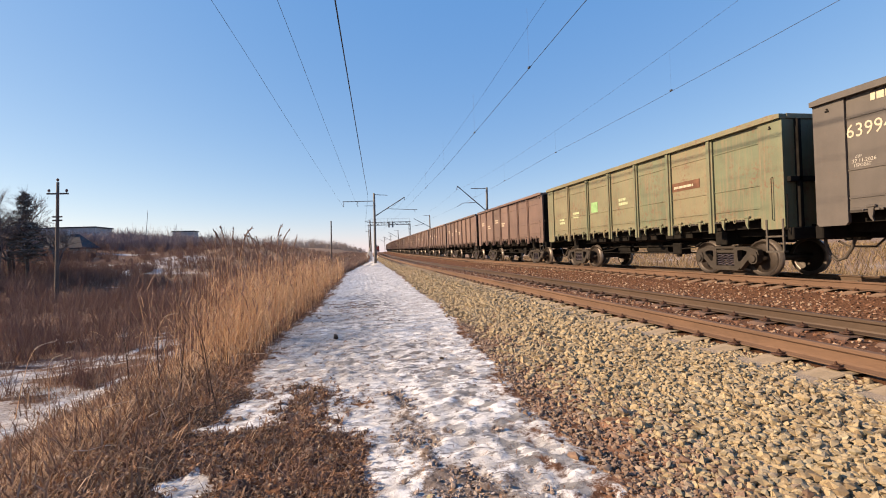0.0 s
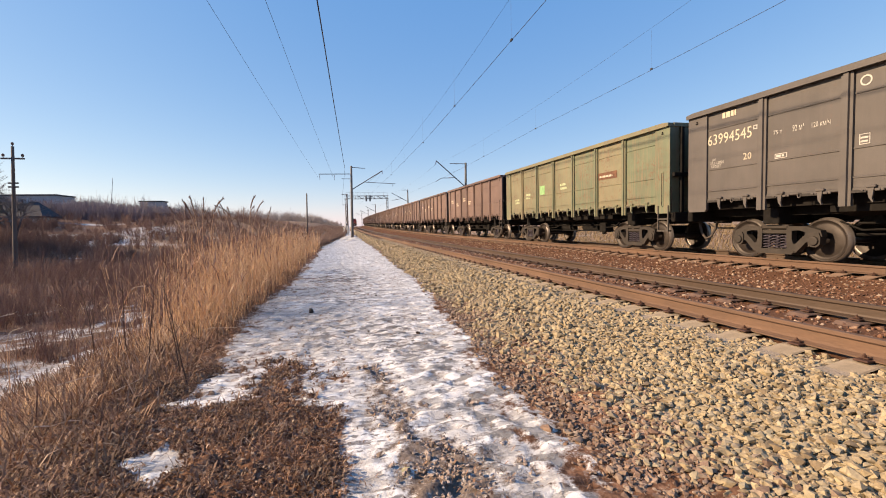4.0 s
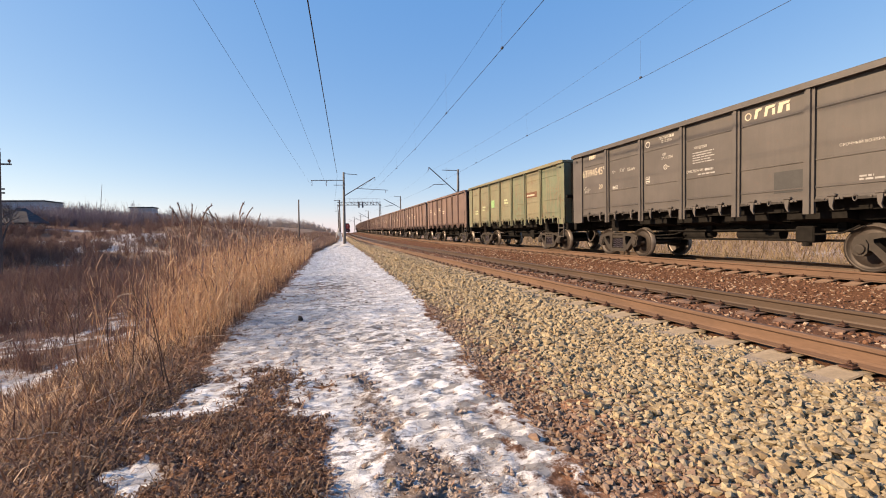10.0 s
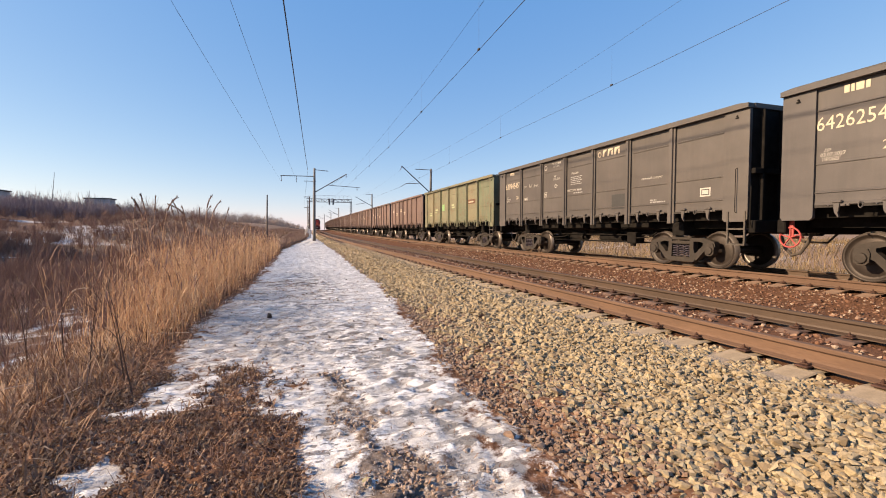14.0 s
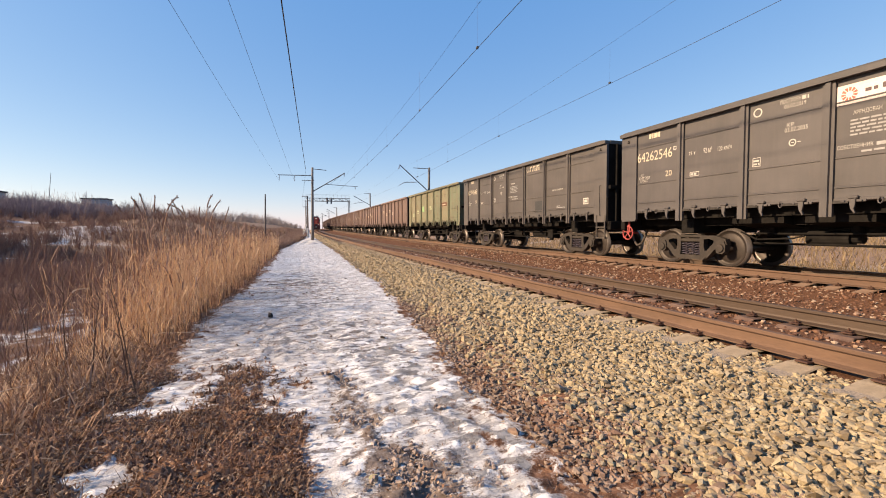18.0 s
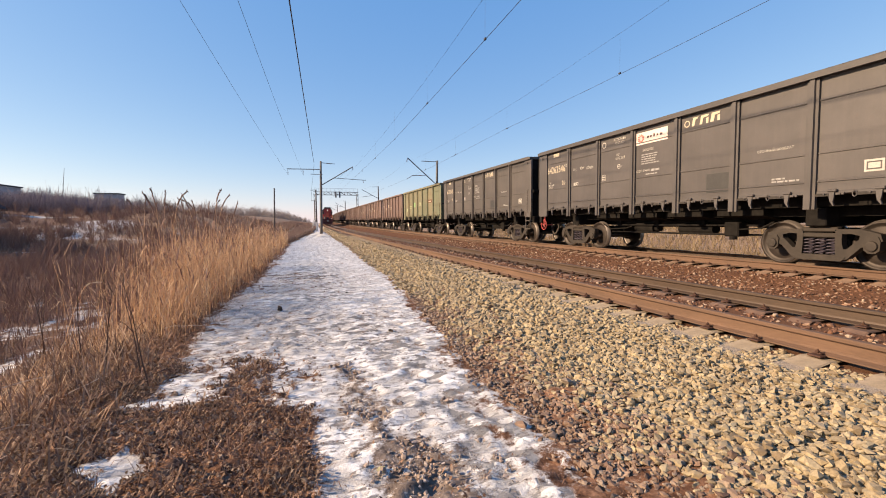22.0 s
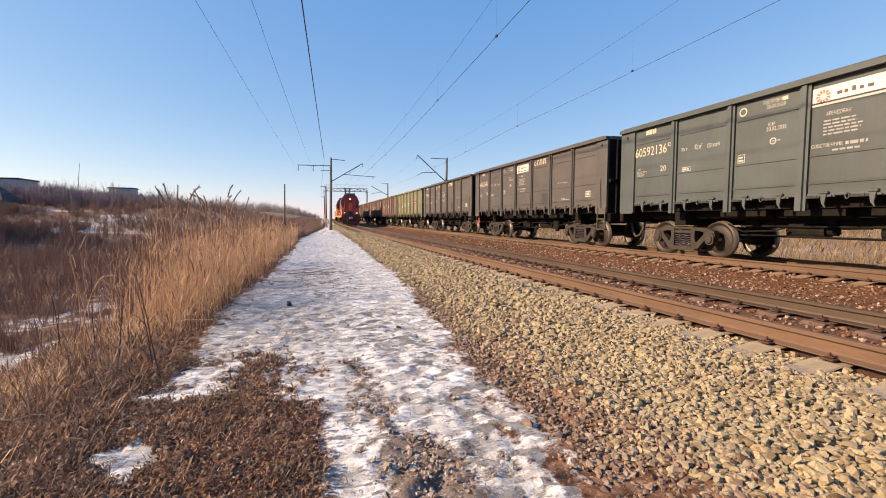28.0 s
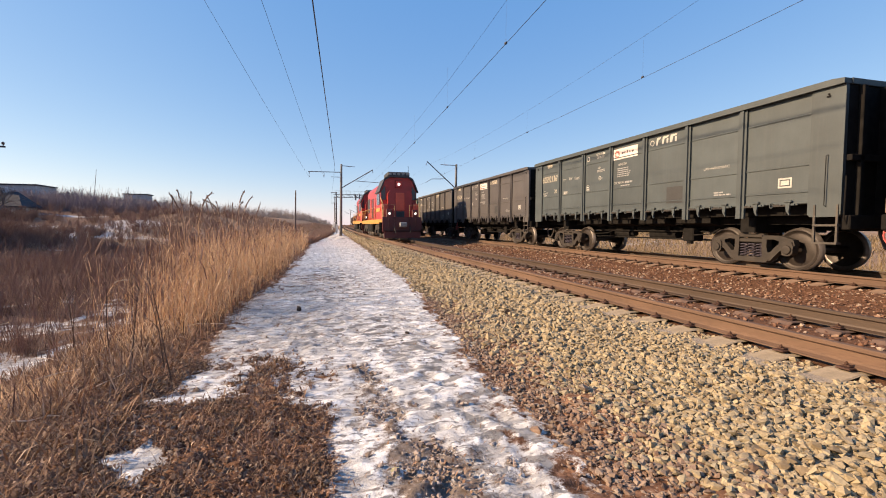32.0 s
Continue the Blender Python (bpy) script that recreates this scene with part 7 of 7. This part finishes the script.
def build_ballast():
    rng = np.random.RandomState(8)
    VX, FX, base = [], [], 0
    def lay(x, y, r, sink):
        nonlocal base
        v, f = stones(x, y, r, sink, rng)
        VX.append(v)
        FX.append(f + base)
        base += len(v)
    def shoulder(x, y):
        edge = (x - path_right(y) - np.interp(y, [0, 4, 8, 14], [0.34, 0.34, 0.14, -0.05])) + 0.5 * (fbm(x * 1.7, y * 1.7, 71, 2) - 0.5)
        return (edge > rng.uniform(-0.1, 0.35, len(x))) & off_sleepers(x, y, T1) & (np.abs(x - 4.33) > 0.10)
    spans = ((-6, 0.7, 600, 0.043), (0.7, 4.5, 1500, 0.030), (4.5, 8, 1000, 0.038), (8, 14, 700, 0.041), (14, 24, 380, 0.046), (24, 48, 110, 0.050), (48, 90, 30, 0.08))
    for y0, y1, d, r in spans:
        x, y = strewn(rng, 1.5, 4.24, y0, y1, d * 0.9, shoulder)
        lay(x, y, r * np.clip(rng.lognormal(0, 0.30, len(x)), 0.5, 1.65), rng.uniform(-0.1, 0.55, len(x)) - 0.4 * step(3.6, 3.75, x))
    bed = tagged(new("ballast", big_mesh("ballast", np.concatenate(VX), np.concatenate(FX), STONE)), "pale broken-stone ballast heaped along the near track", "ballast", kind="stuff")
    # the stones nearest to the footpath's start, one by one
    singles = []
    for v in SHAPES:
        me = big_mesh("stone", v * 0.037, STONE_FACES, STONE_ONE)
        singles.append(me)
    x, y = strewn(rng, 1.7, 3.6, 1.75, 3.4, 140, shoulder)
    for i in range(min(290, len(x))):
        s = part("stone", singles[i % len(singles)], None, bed)
        h = float(ground_z(x[i], y[i]) + rise(y[i])) + 0.022
        s.matrix_basis = pose(float(x[i] + bend(y[i])), float(y[i]), h, rng.normal(0, 24), rng.normal(0, 24), rng.uniform(0, 360))
    VX, FX, base = [], [], 0
    def rusty(x, y):
        a = np.abs(np.abs(x - T1) - 0.7975) > 0.09
        b = np.abs(np.abs(x - T2) - 0.7975) > 0.09
        return a & b & off_sleepers(x, y, T2)
    for y0, y1, d, r in ((-5, 2.5, 40, 0.036), (2.5, 9, 150, 0.030), (9, 18, 110, 0.034), (18, 34, 36, 0.05)):
        x, y = strewn(rng, 4.42, 10.5, y0, y1, d, rusty)
        lay(x, y, r * rng.lognormal(0, 0.25, len(x)), rng.uniform(-0.25, 0.4, len(x)))
    tagged(new("rusty_ballast", big_mesh("rusty_ballast", np.concatenate(VX), np.concatenate(FX), RUST_STONE)), "rust-brown ballast between and beside the rails", "ballast", kind="stuff")
    # soil and grit at the foot of the shoulder
    VX, FX, base = [], [], 0
    def toe(x, y):
        e = x - path_right(y)
        return (e > -0.12) & (e < 0.75 + 0.3 * fbm(x * 2, y * 2, 77, 2))
    x, y = strewn(rng, 1.2, 3.6, 0.8, 9, 1500, lambda x, y: (x - path_right(y) > 0.02) & (x - path_right(y) < 0.55 + 0.5 * fbm(x * 2, y * 2, 78, 2)))
    lay(x, y, np.clip(0.022 * rng.lognormal(0, 0.3, len(x)), 0.009, 0.038), rng.uniform(-0.1, 0.5, len(x)))
    x, y = strewn(rng, 1.0, 3.6, 1.2, 7, 420, toe)
    lay(x, y, 0.017 * rng.lognormal(0, 0.4, len(x)), rng.uniform(0.0, 0.5, len(x)))
    x, y = strewn(rng, 1.2, 3.8, 7, 22, 36, toe)
    lay(x, y, 0.026 * rng.lognormal(0, 0.35, len(x)), rng.uniform(0.0, 0.5, len(x)))
    x, y = strewn(rng, -2.2, 0.3, 1.0, 5.2, 520, lambda x, y: (snow_amount(x, y) < 0.46))
    lay(x, y, np.clip(0.015 * rng.lognormal(0, 0.4, len(x)), 0.006, 0.030), rng.uniform(0.2, 1.0, len(x)))
    x, y = strewn(rng, -1.1, 2.2, 4.5, 17, 26, lambda x, y: (x > path_left(y)) & (x < path_right(y)))
    lay(x, y, np.clip(0.010 * rng.lognormal(0, 0.5, len(x)), 0.004, 0.024), rng.uniform(0.1, 0.6, len(x)))
    # grey pebbles frozen into the worn middle of the path
    VG, FG, VX, FX, base = VX, FX, [], [], 0
    x, y = strewn(rng, 0.25, 1.2, 1.2, 4.8, 1500, lambda x, y: (snow_amount(x, y) < 0.57) & (rng.uniform(0, 1, len(x)) < 0.25 + step(0.35, 0.6, fbm(x * 6, y * 6, 64, 2))))
    lay(x, y, np.clip(0.013 * rng.lognormal(0, 0.45, len(x)), 0.005, 0.03), rng.uniform(-0.2, 0.5, len(x)))
    tagged(new("pebbles", big_mesh("pebbles", np.concatenate(VX), np.concatenate(FX), PEBBLE)), "small grey-brown pebbles frozen into the trodden path", "pebbles", kind="stuff")
    VX, FX = VG, FG
    tagged(new("grit", big_mesh("grit", np.concatenate(VX), np.concatenate(FX), GRIT)), "brown grit and soil crumbs along the path's edge", "grit", kind="stuff")


def one_stone(nt, b):
    c = ramp(nt, rnd(nt), [(0.0, (0.123, 0.0893, 0.0556)), (0.3, (0.261, 0.215, 0.141)), (0.6, (0.314, 0.268, 0.179)), (0.8, (0.222, 0.186, 0.141)), (1.0, (0.345, 0.297, 0.201))])
    nt.links.new(mix(nt, 1.0, c, ramp(nt, tex(nt, 60), [(0.3, (0.75,) * 3), (0.7, (1.12,) * 3)]), "MULTIPLY"), b.inputs["Base Color"])
    b.inputs["Roughness"].default_value = 0.85


STONE_ONE = mat("single_ballast_stone", one_stone)
GRIT = islands("brown_grit", [(0.107, 0.0635, 0.0441), (0.206, 0.133, 0.0919), (0.27, 0.194, 0.138), (0.157, 0.0966, 0.0693), (0.327, 0.259, 0.197), (0.229, 0.154, 0.108)], patchy=0.4)
PEBBLE = islands("frozen_pebble", [(0.143, 0.104, 0.0838), (0.258, 0.199, 0.168), (0.342, 0.275, 0.237), (0.19, 0.143, 0.119), (0.419, 0.362, 0.326)])
build_ballast()


def clod(x, y, r, k):
    v = [Vector(p) * r for p in SHAPES[k]]
    ob = tagged(new("clod", Mesh().add(v, [tuple(f) for f in STONE_FACES.tolist()]).data("clod", CLOD)), "small dark clod lying on the snowy path", "clod", "clods on the path")
    ob.matrix_basis = pose(x, y, float(ground_z(x, y)) + r * 0.35, 20 * k, 35, 50 * k)


CLOD = plain("frozen_soil", (0.05, 0.036, 0.028), 0.95, 0, 0.3, 20, 80, 0.5)
for i, (x, y, r) in enumerate(((-0.39, 8.05, 0.075), (1.14, 5.96, 0.05), (-0.2, 6.9, 0.03), (0.9, 9.6, 0.04), (1.5, 13.5, 0.05), (0.3, 10.8, 0.035), (-0.7, 6.2, 0.03), (0.95, 7.3, 0.03))):
    clod(x, y, r, i)


def snow_mound(x, y, w, h, seed):
    """A lumpy mound of old snow, sunk into the ground."""
    rng = np.random.RandomState(seed)
    n, m = 14, 6
    v, f = [(0, 0, 0.6 * h)], []
    for j in range(1, m + 1):
        t = j / m
        for i in range(n):
            a = 2 * math.pi * i / n
            k = 1 + 0.35 * float(vnoise(1.6 * math.cos(a) + seed, 1.6 * math.sin(a), seed)) + rng.normal(0, 0.04)
            v.append((w * t * k * math.cos(a), 0.8 * w * t * k * math.sin(a), 0.6 * h * (1 - t ** 4) * (0.6 + 0.8 * rng.uniform()) - 0.05 * t))
    for i in range(n):
        f.append((0, 1 + i, 1 + (i + 1) % n))
        for j in range(m - 1):
            f.append((1 + j * n + i, 1 + (j + 1) * n + i, 1 + (j + 1) * n + (i + 1) % n, 1 + j * n + (i + 1) % n))
    ob = tagged(new("snow_mound", Mesh().add(v, f).data("snow_mound", OLD_SNOW, True)), "lumpy mound of old grey-white snow beside the mast", "snow mound", "snow mounds")
    ob.matrix_basis = pose(x + float(bend(y)), y, float(ground_z(x, y) + rise(y)), 0, 0, 40 * seed)


OLD_SNOW = plain("old_snow", (0.508, 0.492, 0.467), 0.6, 0, 0.18, 3, 30, 0.5, 0.03)
for i, (x, y, w, h) in enumerate(((1.6, 47, 0.7, 0.22), (0.9, 50, 0.6, 0.2), (2.0, 52, 0.8, 0.28), (1.2, 54, 0.7, 0.25), (2.4, 48.5, 0.5, 0.18), (0.5, 45.5, 0.5, 0.14), (1.9, 61, 0.9, 0.3))):
    snow_mound(x, y, w, h, i + 1)


def fallen_branch(x, y, length, turn, seed):
    rr = random.Random(seed)
    ob = thing("fallen_branch", "thin dark twig lying on the trodden snow", "twig", "fallen twigs")
    pts = [Vector((length * (k / 5 - 0.5), rr.uniform(-0.04, 0.04), 0.02 + rr.uniform(0, 0.03))) for k in range(6)]
    part("stick", Mesh().chain(pts, 0.008, 5, 0.003), STALK, ob)
    for k in (1, 2, 3, 4):
        e = pts[k] + Vector((rr.uniform(0.05, 0.2), rr.choice((-1, 1)) * rr.uniform(0.08, 0.2), rr.uniform(0.0, 0.06)))
        part("shoot", Mesh().chain([pts[k], pts[k].lerp(e, 0.5) + Vector((0, 0, 0.01)), e], 0.004, 4, 0.0015), STALK, ob)
    ob.matrix_basis = pose(x, y, float(ground_z(x, y)) + 0.01, 0, 0, turn)


for i, q in enumerate(((-0.1, 12.8, 1.1, 15), (0.25, 12.1, 0.8, -20), (-0.5, 13.4, 0.9, 5), (0.6, 12.6, 0.5, 40), (-0.6, 11.0, 0.6, -10), (-1.5, 4.7, 0.9, 60))):
    fallen_branch(*q, 300 + i)


def fallen_stalk(x, y, length, turn, seed):
    rr = random.Random(seed)
    pts = [Vector((length * (k / 4 - 0.5), rr.uniform(-0.02, 0.02), 0.03 + 0.05 * rr.random())) for k in range(5)]
    ob = part("fallen_stalk", Mesh().chain(pts, 0.006, 5, 0.003), PALE)
    tagged(ob, "pale dry reed stalk lying on the grass", "stalk", "fallen stalks")
    ob.matrix_basis = pose(x, y, float(ground_z(x, y)) + 0.02, 0, 0, turn)


for i, q in enumerate(((-2.5, 5.6, 0.8, 35), (-3.6, 7.4, 0.9, -30), (-1.9, 4.8, 0.5, 70), (-1.6, 6.9, 0.5, -15), (-2.1, 4.1, 0.4, 10), (-2.9, 6.3, 0.6, 95))):
    fallen_stalk(*q, 400 + i)
ob = tagged(new("flat_stone", Mesh().add([Vector((p[0], p[1], p[2] * 0.45)) * 0.05 for p in SHAPES[3]], [tuple(f) for f in STONE_FACES.tolist()]).data("flat_stone", plain("pale_yellow_stone", (0.42, 0.37, 0.20), 0.8, 0, 0.2, 20, 80))), "flat pale yellowish stone in the worn middle of the path", "stone")
ob.matrix_basis = pose(0.42, 2.58, float(ground_z(0.42, 2.58)) + 0.012, 6, -4, 30)

# ---------------------------------------------------------------- what moves
def at_time(rows, t):
    return float(np.interp(t, [r[0] for r in rows], [r[1] for r in rows]))


def motions():
    for k, ob in ROLLS:
        y0 = FIRST + PITCH * k
        walk(ob, [(t, on_track(T2, y0 + s, HEAD)) for t, s in TRAIN])
        if -1 <= k <= 4:
            for b in [c for c in ob.children if c.name.startswith("bogie")]:
                for c in [c for c in b.children if c.name.startswith("wheelset")]:
                    base = c.location.copy()
                    rows = []
                    for i in range(0, 97):
                        t = i / 3
                        rows.append((t, pose(base.x, base.y, base.z, -math.degrees((at_time(TRAIN, t) - TRAIN[0][1]) / 0.478))))
                    walk(c, rows)
    # the engines come towards the camera on the near track
    rows = [(t, 29.2 + 9.1 * (32 - t)) for t in range(0, 33, 2)]
    for ob, back in ((LEAD, 0.0), (SECOND, 17.1)):
        walk(ob, [(t, on_track(T1, y + back, HEAD)) for t, y in rows])
        for b in [c for c in ob.children if c.name.startswith("bogie")]:
            for c in [c for c in b.children if c.name.startswith("wheelset")]:
                p = c.location.copy()
                turns = [0.0] + [22 + 0.08 * i for i in range(126)]
                walk(c, [(t, pose(p.x, p.y, p.z, math.degrees(9.1 * max(0.0, t - 22) / 0.525))) for t in turns])


motions()
